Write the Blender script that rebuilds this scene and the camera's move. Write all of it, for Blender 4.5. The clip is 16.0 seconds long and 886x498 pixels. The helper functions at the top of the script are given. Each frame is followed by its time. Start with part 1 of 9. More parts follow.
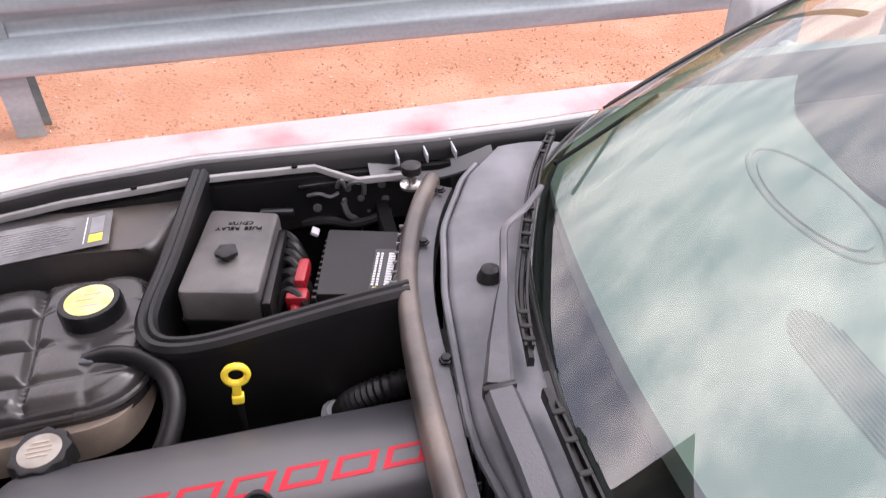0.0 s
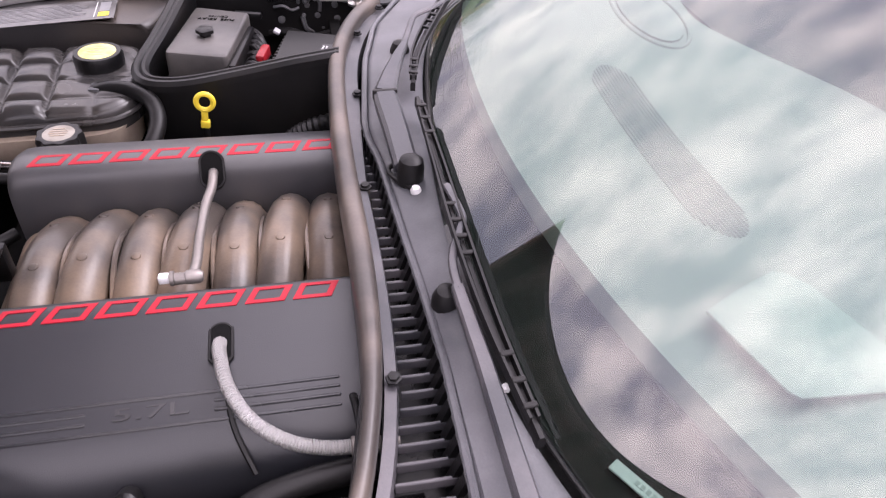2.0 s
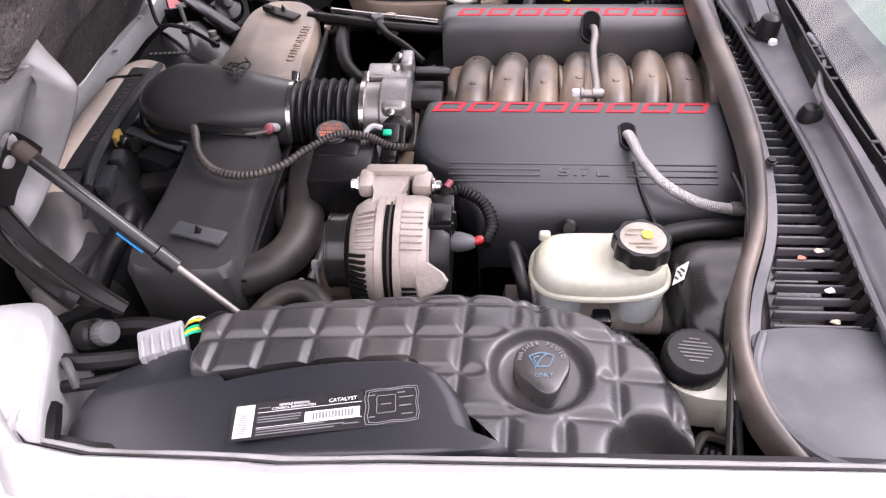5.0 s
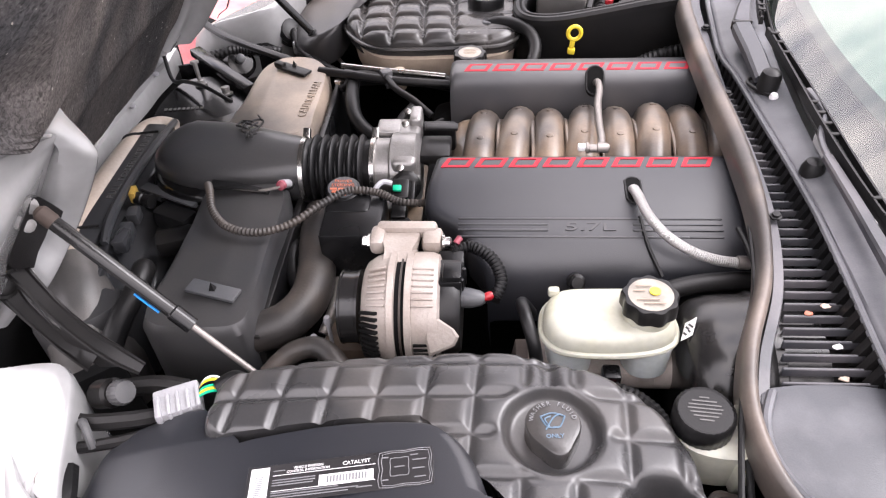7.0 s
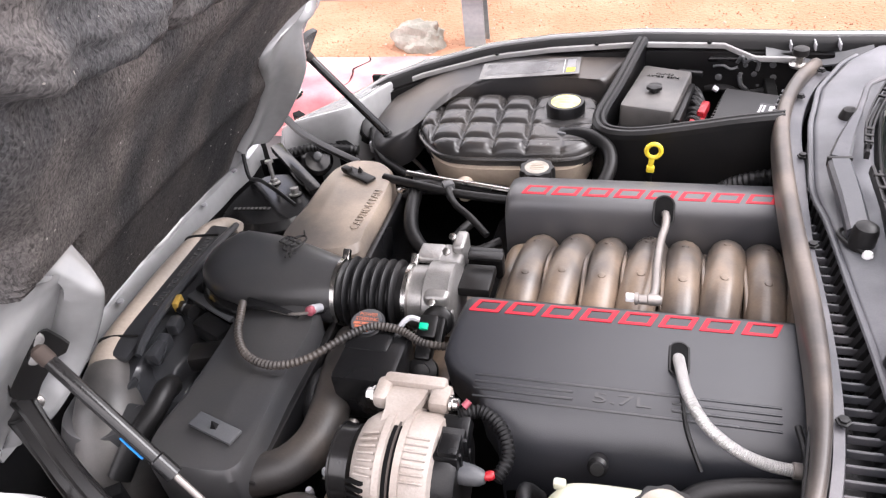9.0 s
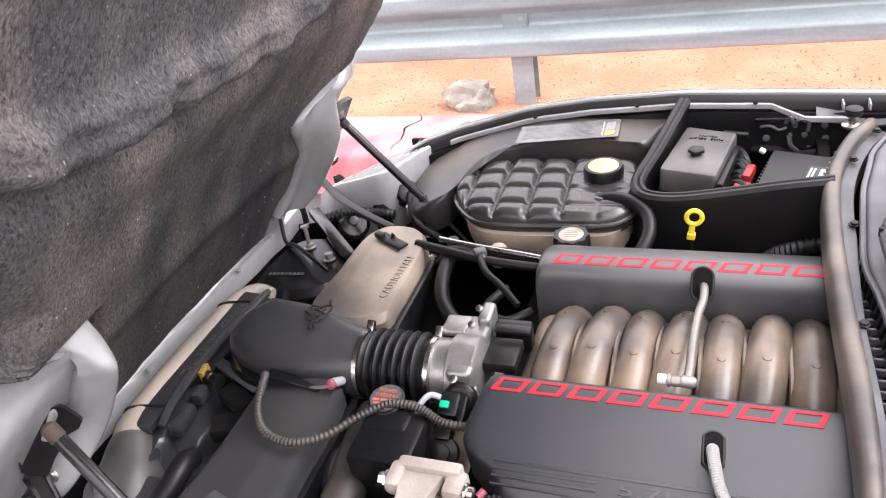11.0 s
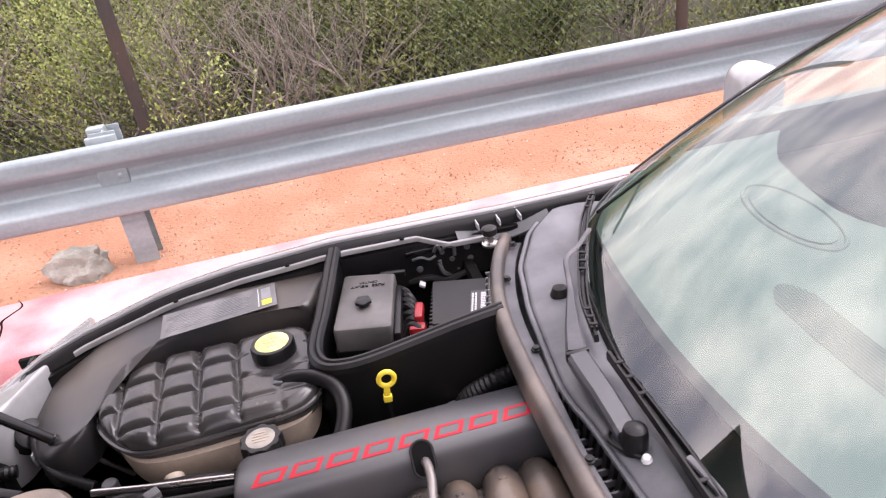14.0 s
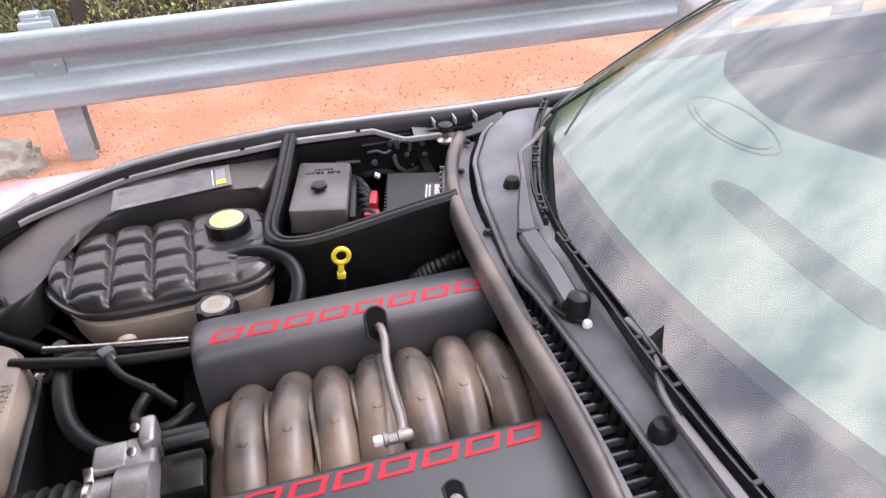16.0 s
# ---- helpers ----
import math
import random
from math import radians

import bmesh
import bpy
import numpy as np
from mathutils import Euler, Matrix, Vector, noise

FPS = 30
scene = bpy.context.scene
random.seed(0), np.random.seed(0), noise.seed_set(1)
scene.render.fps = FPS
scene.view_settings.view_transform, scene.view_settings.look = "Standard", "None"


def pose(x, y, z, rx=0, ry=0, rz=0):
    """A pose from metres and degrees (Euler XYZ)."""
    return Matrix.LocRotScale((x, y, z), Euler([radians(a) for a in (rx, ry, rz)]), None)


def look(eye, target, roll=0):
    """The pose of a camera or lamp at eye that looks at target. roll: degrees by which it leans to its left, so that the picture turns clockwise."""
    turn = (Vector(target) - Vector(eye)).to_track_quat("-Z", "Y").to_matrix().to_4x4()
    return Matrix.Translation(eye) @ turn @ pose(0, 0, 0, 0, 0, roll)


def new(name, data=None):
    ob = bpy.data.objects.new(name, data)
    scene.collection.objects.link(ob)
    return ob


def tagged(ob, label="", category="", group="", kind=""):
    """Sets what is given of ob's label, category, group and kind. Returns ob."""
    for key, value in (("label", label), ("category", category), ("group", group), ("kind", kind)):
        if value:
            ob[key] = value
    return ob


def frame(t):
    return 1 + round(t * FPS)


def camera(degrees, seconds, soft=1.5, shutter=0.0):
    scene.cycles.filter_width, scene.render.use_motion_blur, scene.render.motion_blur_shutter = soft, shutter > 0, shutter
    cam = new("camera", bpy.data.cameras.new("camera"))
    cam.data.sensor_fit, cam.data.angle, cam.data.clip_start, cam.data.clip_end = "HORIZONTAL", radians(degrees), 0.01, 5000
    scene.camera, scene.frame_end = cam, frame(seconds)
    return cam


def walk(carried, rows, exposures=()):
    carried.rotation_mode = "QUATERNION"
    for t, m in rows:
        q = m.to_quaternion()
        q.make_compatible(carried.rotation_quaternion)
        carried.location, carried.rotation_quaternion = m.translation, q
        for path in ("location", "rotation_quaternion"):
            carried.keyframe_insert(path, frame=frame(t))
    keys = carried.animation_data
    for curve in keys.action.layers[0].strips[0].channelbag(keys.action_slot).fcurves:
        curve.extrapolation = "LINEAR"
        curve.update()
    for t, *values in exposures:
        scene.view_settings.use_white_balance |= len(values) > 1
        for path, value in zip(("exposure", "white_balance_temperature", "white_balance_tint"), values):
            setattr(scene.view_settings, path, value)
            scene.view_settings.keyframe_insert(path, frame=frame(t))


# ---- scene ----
cam = camera(63.3, 16.0, 1.2, 0.3)
PATH = [
    (0, (0.331, -0.292, 1.389), (0.696, 1.258, 0.18), -0.7),
    (0.5, (0.313, -0.348, 1.37), (0.696, 1.159, 0.112), 0.5),
    (1, (0.316, -0.466, 1.349), (0.694, 1.016, 0.06), 1.5),
    (1.5, (0.367, -0.625, 1.353), (0.736, 0.844, 0.047), 2.7),
    (2, (0.365, -0.719, 1.35), (0.734, 0.757, 0.052), 4.1),
    (2.5, (0.358, -0.789, 1.365), (0.68, 0.714, 0.085), 1.6),
    (3, (0.279, -0.876, 1.385), (0.574, 0.555, 0.02), -1.3),
    (3.5, (0.19, -0.946, 1.38), (0.442, 0.441, -0.038), -0.2),
    (4, (0.156, -1.005, 1.397), (0.314, 0.389, -0.029), 0.8),
    (4.5, (0.108, -1.034, 1.388), (0.124, 0.371, -0.036), 0.2),
    (5, (0.079, -1.031, 1.399), (-0.041, 0.377, -0.016), -2.4),
    (7.5, (0.076, -1.017, 1.435), (-0.081, 0.477, 0.114), -3.9),
    (8, (0.099, -0.968, 1.448), (-0.125, 0.541, 0.154), -5.2),
    (8.5, (0.172, -0.899, 1.468), (-0.205, 0.614, 0.216), -6.5),
    (9, (0.215, -0.852, 1.47), (-0.308, 0.648, 0.256), -8.1),
    (11.5, (0.264, -0.79, 1.47), (-0.431, 0.753, 0.404), -10.7),
    (12, (0.274, -0.785, 1.481), (-0.419, 0.792, 0.466), -10.4),
    (12.5, (0.276, -0.806, 1.505), (-0.448, 0.883, 0.716), -9.1),
    (13, (0.29, -0.751, 1.472), (-0.183, 1.004, 0.638), -8.6),
    (13.5, (0.292, -0.623, 1.48), (0.348, 1.146, 0.548), -8.9),
    (14, (0.202, -0.605, 1.497), (0.485, 1.129, 0.54), -8.6),
    (14.5, (0.148, -0.593, 1.485), (0.467, 1.113, 0.491), -7.6),
    (15, (0.133, -0.599, 1.478), (0.479, 1.08, 0.447), -6.4),
    (15.5, (0.151, -0.621, 1.467), (0.541, 1.022, 0.395), -4.8),
    (16, (0.149, -0.67, 1.444), (0.564, 0.936, 0.326), -2.7),
]
EXPOSE = [(0.0, 0.69, 5840, 20), (1.2, 0.78, 5850, 20), (2.5, 0.82, 5850, 28), (3.5, 0.98, 5780, 24), (5.0, 1.05, 5850, 21), (7.4, 1.25, 5900, 14), (8.5, 1.28, 5860, 13), (9.0, 1.28, 5860, 13), (11.3, 1.24, 5850, 13), (12.0, 1.26, 5900, 14), (12.7, 1.38, 6050, 16),
          (13.5, 0.86, 5950, 22), (14.5, 0.78, 5850, 20), (16.0, 0.80, 5700, 18)]
walk(cam, [(t, look(eye, target, roll)) for t, eye, target, roll in PATH], EXPOSE)

# ---- world and sun ----
world = bpy.data.worlds.new("sky")
scene.world = world
world.use_nodes = True
wn, wl = world.node_tree.nodes, world.node_tree.links
wn.clear()
w_out = wn.new("ShaderNodeOutputWorld")
w_bg = wn.new("ShaderNodeBackground")
w_sky = wn.new("ShaderNodeTexSky")
w_sky.sky_type, w_sky.sun_disc = "NISHITA", False
w_sky.sun_elevation, w_sky.sun_rotation = radians(50), radians(70)
w_sky.dust_density = 2.0
w_co = wn.new("ShaderNodeTexCoord")
w_map = wn.new("ShaderNodeMapping")
w_map.inputs["Scale"].default_value = (1.0, 1.0, 2.2)
w_cl = wn.new("ShaderNodeTexNoise")
w_cl.inputs["Scale"].default_value, w_cl.inputs["Detail"].default_value = 3.0, 8.0
w_cl.inputs["Roughness"].default_value, w_cl.inputs["Distortion"].default_value = 0.58, 0.5
w_rm = wn.new("ShaderNodeValToRGB")
w_rm.color_ramp.elements[0].position, w_rm.color_ramp.elements[1].position = 0.40, 0.53
w_rm.color_ramp.elements[0].color = (0.72, 0.72, 0.72, 1)
w_c2 = wn.new("ShaderNodeTexNoise")
w_c2.inputs["Scale"].default_value, w_c2.inputs["Detail"].default_value = 5.0, 8.0
w_c3 = wn.new("ShaderNodeMapRange")
w_c3.inputs["From Min"].default_value, w_c3.inputs["From Max"].default_value = 0.37, 0.64
w_cc = wn.new("ShaderNodeMix")
w_cc.data_type = "RGBA"
w_cc.inputs["A"].default_value, w_cc.inputs["B"].default_value = (7.4, 6.9, 7.3, 1), (19.6, 17.2, 15.0, 1)
w_mx = wn.new("ShaderNodeMix")
w_mx.data_type = "RGBA"
wl.new(w_co.outputs["Generated"], w_map.inputs["Vector"])
wl.new(w_map.outputs["Vector"], w_cl.inputs["Vector"])
wl.new(w_map.outputs["Vector"], w_c2.inputs["Vector"])
wl.new(w_cl.outputs["Fac"], w_rm.inputs["Fac"])
wl.new(w_rm.outputs["Color"], w_mx.inputs["Factor"])
wl.new(w_c2.outputs["Fac"], w_c3.inputs["Value"])
wl.new(w_c3.outputs["Result"], w_cc.inputs["Factor"])
wl.new(w_sky.outputs["Color"], w_mx.inputs["A"])
wl.new(w_cc.outputs["Result"], w_mx.inputs["B"])
# an overcast dome is three times as bright overhead as at the horizon
w_sep, w_el, w_dim = wn.new("ShaderNodeSeparateXYZ"), wn.new("ShaderNodeMapRange"), wn.new("ShaderNodeMix")
w_el.inputs["To Min"].default_value, w_el.inputs["To Max"].default_value = 0.55, 1.25
w_dim.data_type, w_dim.blend_type = "RGBA", "MULTIPLY"
w_dim.inputs["Factor"].default_value = 1.0
wl.new(w_co.outputs["Generated"], w_sep.inputs["Vector"])
wl.new(w_sep.outputs["Z"], w_el.inputs["Value"])
wl.new(w_mx.outputs["Result"], w_dim.inputs["A"])
wl.new(w_el.outputs["Result"], w_dim.inputs["B"])
wl.new(w_dim.outputs["Result"], w_bg.inputs["Color"])
w_bg.inputs["Strength"].default_value = 0.142
wl.new(w_bg.outputs["Background"], w_out.inputs["Surface"])
sun = new("sun", bpy.data.lights.new("sun", "SUN"))
sun.data.energy, sun.data.angle, sun.data.color = 1.3, radians(32), (1.0, 0.94, 0.86)
sun.matrix_world = look((0, 0, 6), (-0.75, -0.27, 5.05))


# ---- materials ----
def material(name, base, rough=0.5, metal=0.0, second=None, scale=6.0, amount=0.5, fine=140.0, bump=0.1, rough_var=0.12,
             coat=0.0, spec=0.5, streak=(1, 1, 1), trans=0.0, sub=0.0, low=0.42, high=0.68):
    """A surface with a broad blend towards a second colour, fine grain and fine relief."""
    m = bpy.data.materials.new(name)
    m.use_nodes = True
    n, l = m.node_tree.nodes, m.node_tree.links
    b = n["Principled BSDF"]
    b.inputs["Metallic"].default_value, b.inputs["Coat Weight"].default_value = metal, coat
    b.inputs["Specular IOR Level"].default_value = spec
    b.inputs["Transmission Weight"].default_value, b.inputs["Subsurface Weight"].default_value = trans, sub
    b.inputs["Subsurface Radius"].default_value = (0.02, 0.018, 0.012)
    co = n.new("ShaderNodeTexCoord")
    mp = n.new("ShaderNodeMapping")
    mp.inputs["Scale"].default_value = streak
    l.new(co.outputs["Object"], mp.inputs["Vector"])
    broad, grain = n.new("ShaderNodeTexNoise"), n.new("ShaderNodeTexNoise")
    broad.inputs["Scale"].default_value, broad.inputs["Detail"].default_value = scale, 6.0
    grain.inputs["Scale"].default_value, grain.inputs["Detail"].default_value = fine, 3.0
    l.new(mp.outputs["Vector"], broad.inputs["Vector"])
    l.new(co.outputs["Object"], grain.inputs["Vector"])
    rm = n.new("ShaderNodeMapRange")
    rm.inputs["From Min"].default_value, rm.inputs["From Max"].default_value = low, high
    rm.inputs["To Max"].default_value = amount
    l.new(broad.outputs["Fac"], rm.inputs["Value"])
    mx = n.new("ShaderNodeMix")
    mx.data_type = "RGBA"
    second = second or [c * 1.35 for c in base]
    mx.inputs["A"].default_value, mx.inputs["B"].default_value = (*base, 1), (*second, 1)
    l.new(rm.outputs["Result"], mx.inputs["Factor"])
    gm = n.new("ShaderNodeMix")
    gm.data_type, gm.blend_type = "RGBA", "MULTIPLY"
    gm.inputs["Factor"].default_value = 0.35
    l.new(mx.outputs["Result"], gm.inputs["A"])
    gr = n.new("ShaderNodeMapRange")
    gr.inputs["To Min"].default_value, gr.inputs["To Max"].default_value = 0.55, 1.45
    l.new(grain.outputs["Fac"], gr.inputs["Value"])
    l.new(gr.outputs["Result"], gm.inputs["B"])
    l.new(gm.outputs["Result"], b.inputs["Base Color"])
    rr = n.new("ShaderNodeMapRange")
    rr.inputs["To Min"].default_value, rr.inputs["To Max"].default_value = max(0.02, rough - rough_var), min(1, rough + rough_var)
    l.new(broad.outputs["Fac"], rr.inputs["Value"])
    l.new(rr.outputs["Result"], b.inputs["Roughness"])
    if bump:
        bp = n.new("ShaderNodeBump")
        bp.inputs["Strength"].default_value, bp.inputs["Distance"].default_value = bump, 0.002
        l.new(grain.outputs["Fac"], bp.inputs["Height"])
        l.new(bp.outputs["Normal"], b.inputs["Normal"])
    return m


M = {}
M["plastic"] = material("black_plastic", (0.006, 0.006, 0.0065), 0.31, spec=0.28, second=(0.022, 0.020, 0.0185), amount=0.5, fine=420, bump=0.12)
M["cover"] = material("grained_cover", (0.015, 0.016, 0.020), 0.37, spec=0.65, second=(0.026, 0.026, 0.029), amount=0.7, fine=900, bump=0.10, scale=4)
# far cover: dust film plus sky sheen, both put into a lighter base colour
M["dusty_sheen_cover"] = material("dust_and_sheen_cover", (0.046, 0.046, 0.051), 0.38, spec=0.7, second=(0.080, 0.077, 0.076), amount=0.8, fine=900, bump=0.10, scale=4)
M["tank"] = material("moulded_tank", (0.033, 0.032, 0.032), 0.24, second=(0.054, 0.048, 0.043), amount=0.7, fine=300, bump=0.08, scale=9)
M["washer_shell"] = material("moulded_washer_tank", (0.036, 0.0355, 0.0365), 0.30, second=(0.080, 0.074, 0.070), amount=0.8, fine=300, bump=0.08, scale=9, spec=0.6)
M["rubber"] = material("rubber", (0.006, 0.006, 0.0065), 0.42, spec=0.30, second=(0.018, 0.0165, 0.016), amount=0.7, fine=260, bump=0.15)
M["dusty_rubber"] = material("dusty_rubber", (0.020, 0.018, 0.017), 0.5, second=(0.058, 0.047, 0.039), amount=0.8, fine=240, bump=0.2, scale=14)
M["dusty_plastic"] = material("dusty_plastic", (0.026, 0.025, 0.026), 0.36, second=(0.080, 0.065, 0.053), amount=0.9, fine=300, bump=0.15, scale=5)
M["tan_shroud"] = material("dust_tanned_plastic", (0.085, 0.075, 0.068), 0.38, second=(0.31, 0.25, 0.195), amount=0.9, fine=260, bump=0.06, scale=4.2, low=0.38, high=0.60)
M["tan"] = material("dusty_tan_plastic", (0.29, 0.252, 0.218), 0.42, second=(0.41, 0.345, 0.285), amount=0.9, fine=200, bump=0.15, scale=9)
M["cowl"] = material("faded_cowl_plastic", (0.062, 0.064, 0.071), 0.42, spec=0.45, second=(0.165, 0.165, 0.177), amount=0.9, fine=500, bump=0.10, scale=7, rough_var=0.2)
M["wiper"] = material("weathered_wiper_paint", (0.045, 0.046, 0.052), 0.34, second=(0.115, 0.108, 0.115), amount=0.9, fine=400, bump=0.1, scale=11)
M["lid"] = material("dusty_box_lid", (0.050, 0.048, 0.047), 0.42, second=(0.12, 0.112, 0.105), amount=0.9, fine=500, bump=0.12, scale=9)
M["worn_disc"] = material("worn_printed_disc", (0.30, 0.275, 0.235), 0.45, second=(0.20, 0.18, 0.15), amount=0.9, fine=200, bump=0.05, scale=40)
M["dark"] = material("dark_metal", (0.003, 0.003, 0.0033), 0.8, spec=0.12, second=(0.010, 0.0095, 0.009), fine=90, bump=0.3)
M["black_paint"] = material("black_paint", (0.006, 0.006, 0.0065), 0.20, second=(0.03, 0.028, 0.027), amount=0.5, fine=200, bump=0.03)
M["paint"] = material("white_car_paint", (0.318, 0.318, 0.320), 0.22, second=(0.293, 0.291, 0.286), amount=0.6, fine=40, bump=0.0, coat=0.8, scale=2)
M["flange"] = material("primed_flange", (0.34, 0.335, 0.335), 0.35, second=(0.22, 0.21, 0.20), amount=0.7, fine=80, bump=0.05, coat=0.3)
M["manifold"] = material("dusty_nylon_manifold", (0.072, 0.061, 0.053), 0.32, second=(0.262, 0.192, 0.134), amount=0.9, fine=260, bump=0.12, scale=8)
M["alu"] = material("cast_aluminium", (0.50, 0.48, 0.45), 0.42, metal=0.75, second=(0.40, 0.36, 0.32), amount=0.8, fine=320, bump=0.3, scale=12)
M["rough_alu"] = material("oxidised_aluminium", (0.36, 0.32, 0.29), 0.55, metal=0.12, second=(0.24, 0.20, 0.17), amount=0.8, fine=260, bump=0.35, scale=14)
M["steel"] = material("steel", (0.58, 0.57, 0.55), 0.25, metal=1.0, second=(0.45, 0.42, 0.39), amount=0.6, fine=300, bump=0.08)
M["braid"] = material("braided_steel", (0.52, 0.51, 0.50), 0.32, metal=0.9, second=(0.30, 0.29, 0.28), amount=0.6, fine=1400, bump=0.9)
M["cast_grey"] = material("grey_cast_aluminium", (0.31, 0.30, 0.29), 0.36, metal=0.7, second=(0.19, 0.184, 0.178), amount=0.8, fine=320, bump=0.25, scale=22)
M["cowl_seal"] = material("dust_browned_rubber", (0.058, 0.051, 0.047), 0.38, second=(0.185, 0.150, 0.125), amount=0.8, fine=240, bump=0.05, scale=8)
M["copper"] = material("dull_pipe", (0.24, 0.22, 0.205), 0.4, metal=0.6, second=(0.17, 0.15, 0.135), amount=0.7, fine=200, bump=0.1)
M["white_plastic"] = material("aged_white_plastic", (0.41, 0.41, 0.345), 0.35, second=(0.40, 0.38, 0.26), amount=0.7, fine=120, bump=0.03, sub=0.25, scale=9)
M["pale_plastic"] = material("pale_translucent_plastic", (0.56, 0.60, 0.60), 0.35, second=(0.48, 0.50, 0.46), amount=0.7, fine=120, bump=0.03, sub=0.2)
M["cream"] = material("stained_cream_plastic", (0.40, 0.33, 0.26), 0.45, second=(0.24, 0.19, 0.15), amount=0.9, fine=160, bump=0.1, scale=10)
M["red"] = material("red_lettering", (0.40, 0.010, 0.024), 0.5, spec=0.3, second=(0.32, 0.010, 0.022), amount=0.5, fine=300, bump=0.03)
M["red_plastic"] = material("red_plastic", (0.30, 0.010, 0.016), 0.35, second=(0.16, 0.008, 0.012), amount=0.5, fine=300, bump=0.03)
M["yellow"] = material("yellow_plastic", (0.80, 0.62, 0.03), 0.4, second=(0.70, 0.50, 0.04), amount=0.5, fine=300, bump=0.04)
M["pale_yellow"] = material("worn_yellow_disc", (0.62, 0.54, 0.12), 0.45, second=(0.70, 0.66, 0.36), amount=0.9, fine=200, bump=0.05, scale=30)
M["orange"] = material("faded_orange_disc", (0.42, 0.12, 0.065), 0.45, second=(0.36, 0.15, 0.10), amount=0.9, fine=200, bump=0.05, scale=40)
M["green"] = material("green_plastic", (0.01, 0.42, 0.22), 0.4, fine=300, bump=0.03)
M["blue"] = material("blue_tape", (0.02, 0.22, 0.62), 0.4, fine=300, bump=0.03)
M["brass"] = material("yellow_brass_clip", (0.55, 0.36, 0.08), 0.35, metal=0.5, fine=300, bump=0.05)
M["pink_plastic"] = material("pink_plastic", (0.25, 0.06, 0.08), 0.4, fine=300, bump=0.03)
M["grey_connector"] = material("grey_connector", (0.34, 0.34, 0.36), 0.5, second=(0.25, 0.24, 0.23), fine=300, bump=0.05)
M["dark_grey"] = material("dark_grey_plastic", (0.060, 0.062, 0.067), 0.45, second=(0.10, 0.095, 0.09), fine=400, bump=0.1)
M["label_black"] = material("black_label", (0.022, 0.021, 0.022), 0.3, fine=300, bump=0.02)
M["label_white"] = material("white_print", (0.74, 0.74, 0.74), 0.4, second=(0.62, 0.62, 0.62), fine=300, bump=0.02)
M["label_grey"] = material("worn_grey_print", (0.20, 0.20, 0.21), 0.4, second=(0.11, 0.11, 0.11), fine=300, bump=0.02, scale=40)
M["blue_print"] = material("faint_blue_print", (0.11, 0.18, 0.26), 0.4, second=(0.05, 0.07, 0.09), fine=300, bump=0.02, scale=60)
M["faint_print"] = material("raised_grey_print", (0.075, 0.073, 0.072), 0.5, second=(0.12, 0.115, 0.11), fine=300, bump=0.05, scale=40)
M["clear_label"] = material("sun_bleached_label", (0.075, 0.073, 0.072), 0.16, second=(0.215, 0.210, 0.207), amount=0.9, fine=300, bump=0.02, scale=11)
M["dash_dark"] = material("dark_dash_skirt", (0.007, 0.007, 0.007), 0.8, spec=0.06, fine=300, bump=0.0)
M["dash_floor"] = material("dash_recess", (0.165, 0.168, 0.160), 0.6, fine=900, bump=0.02)
M["dash_slat"] = material("dash_grille_slat", (0.15, 0.152, 0.148), 0.6, fine=300, bump=0.1)
M["shroud"] = material("glossy_moulded_plastic", (0.028, 0.029, 0.032), 0.30, spec=0.6, second=(0.048, 0.046, 0.045), amount=0.7, fine=300, bump=0.04, scale=5)
M["dash"] = material("pale_dash_pad", (0.180, 0.183, 0.170), 0.6, second=(0.165, 0.166, 0.157), fine=1500, bump=0.0)
for key in ("dash", "dash_dark", "dash_floor", "dash_slat"):
    for nd in M[key].node_tree.nodes:
        if nd.type == "MIX" and nd.blend_type == "MULTIPLY":
            nd.inputs["Factor"].default_value = 0.0      # smooth skin, no grain
M["paper"] = material("paper_sheet", (0.235, 0.250, 0.235), 0.7, second=(0.215, 0.230, 0.218), fine=60, bump=0.02)
M["interior"] = material("cabin_trim", (0.06, 0.058, 0.055), 0.8, fine=120, bump=0.1)
M["gravel"] = material("red_gravel", (0.41, 0.205, 0.120), 0.9, second=(0.49, 0.285, 0.185), amount=0.9, fine=62, bump=1.0, scale=3.2)
for nd in M["gravel"].node_tree.nodes:
    if nd.type == "BUMP":
        nd.inputs["Distance"].default_value = 0.012
M["stone"] = material("gravel_stone", (0.44, 0.23, 0.14), 0.85, second=(0.36, 0.18, 0.11), amount=0.9, fine=220, bump=0.5, scale=9)
M["dark_stone"] = material("dark_stone", (0.32, 0.16, 0.10), 0.85, second=(0.36, 0.20, 0.14), amount=0.9, fine=220, bump=0.5, scale=9)
M["pale_stone"] = material("pale_stone", (0.60, 0.48, 0.40), 0.85, second=(0.52, 0.36, 0.28), amount=0.9, fine=220, bump=0.5, scale=9)
M["rock"] = material("broken_concrete", (0.27, 0.26, 0.22), 0.9, second=(0.40, 0.38, 0.33), amount=0.9, fine=120, bump=1.0, scale=20)
M["kerb"] = material("red_washed_kerb", (0.66, 0.41, 0.40), 0.8, second=(0.60, 0.13, 0.15), amount=1.0, fine=140, bump=0.5, scale=2.6, low=0.52, high=0.80)
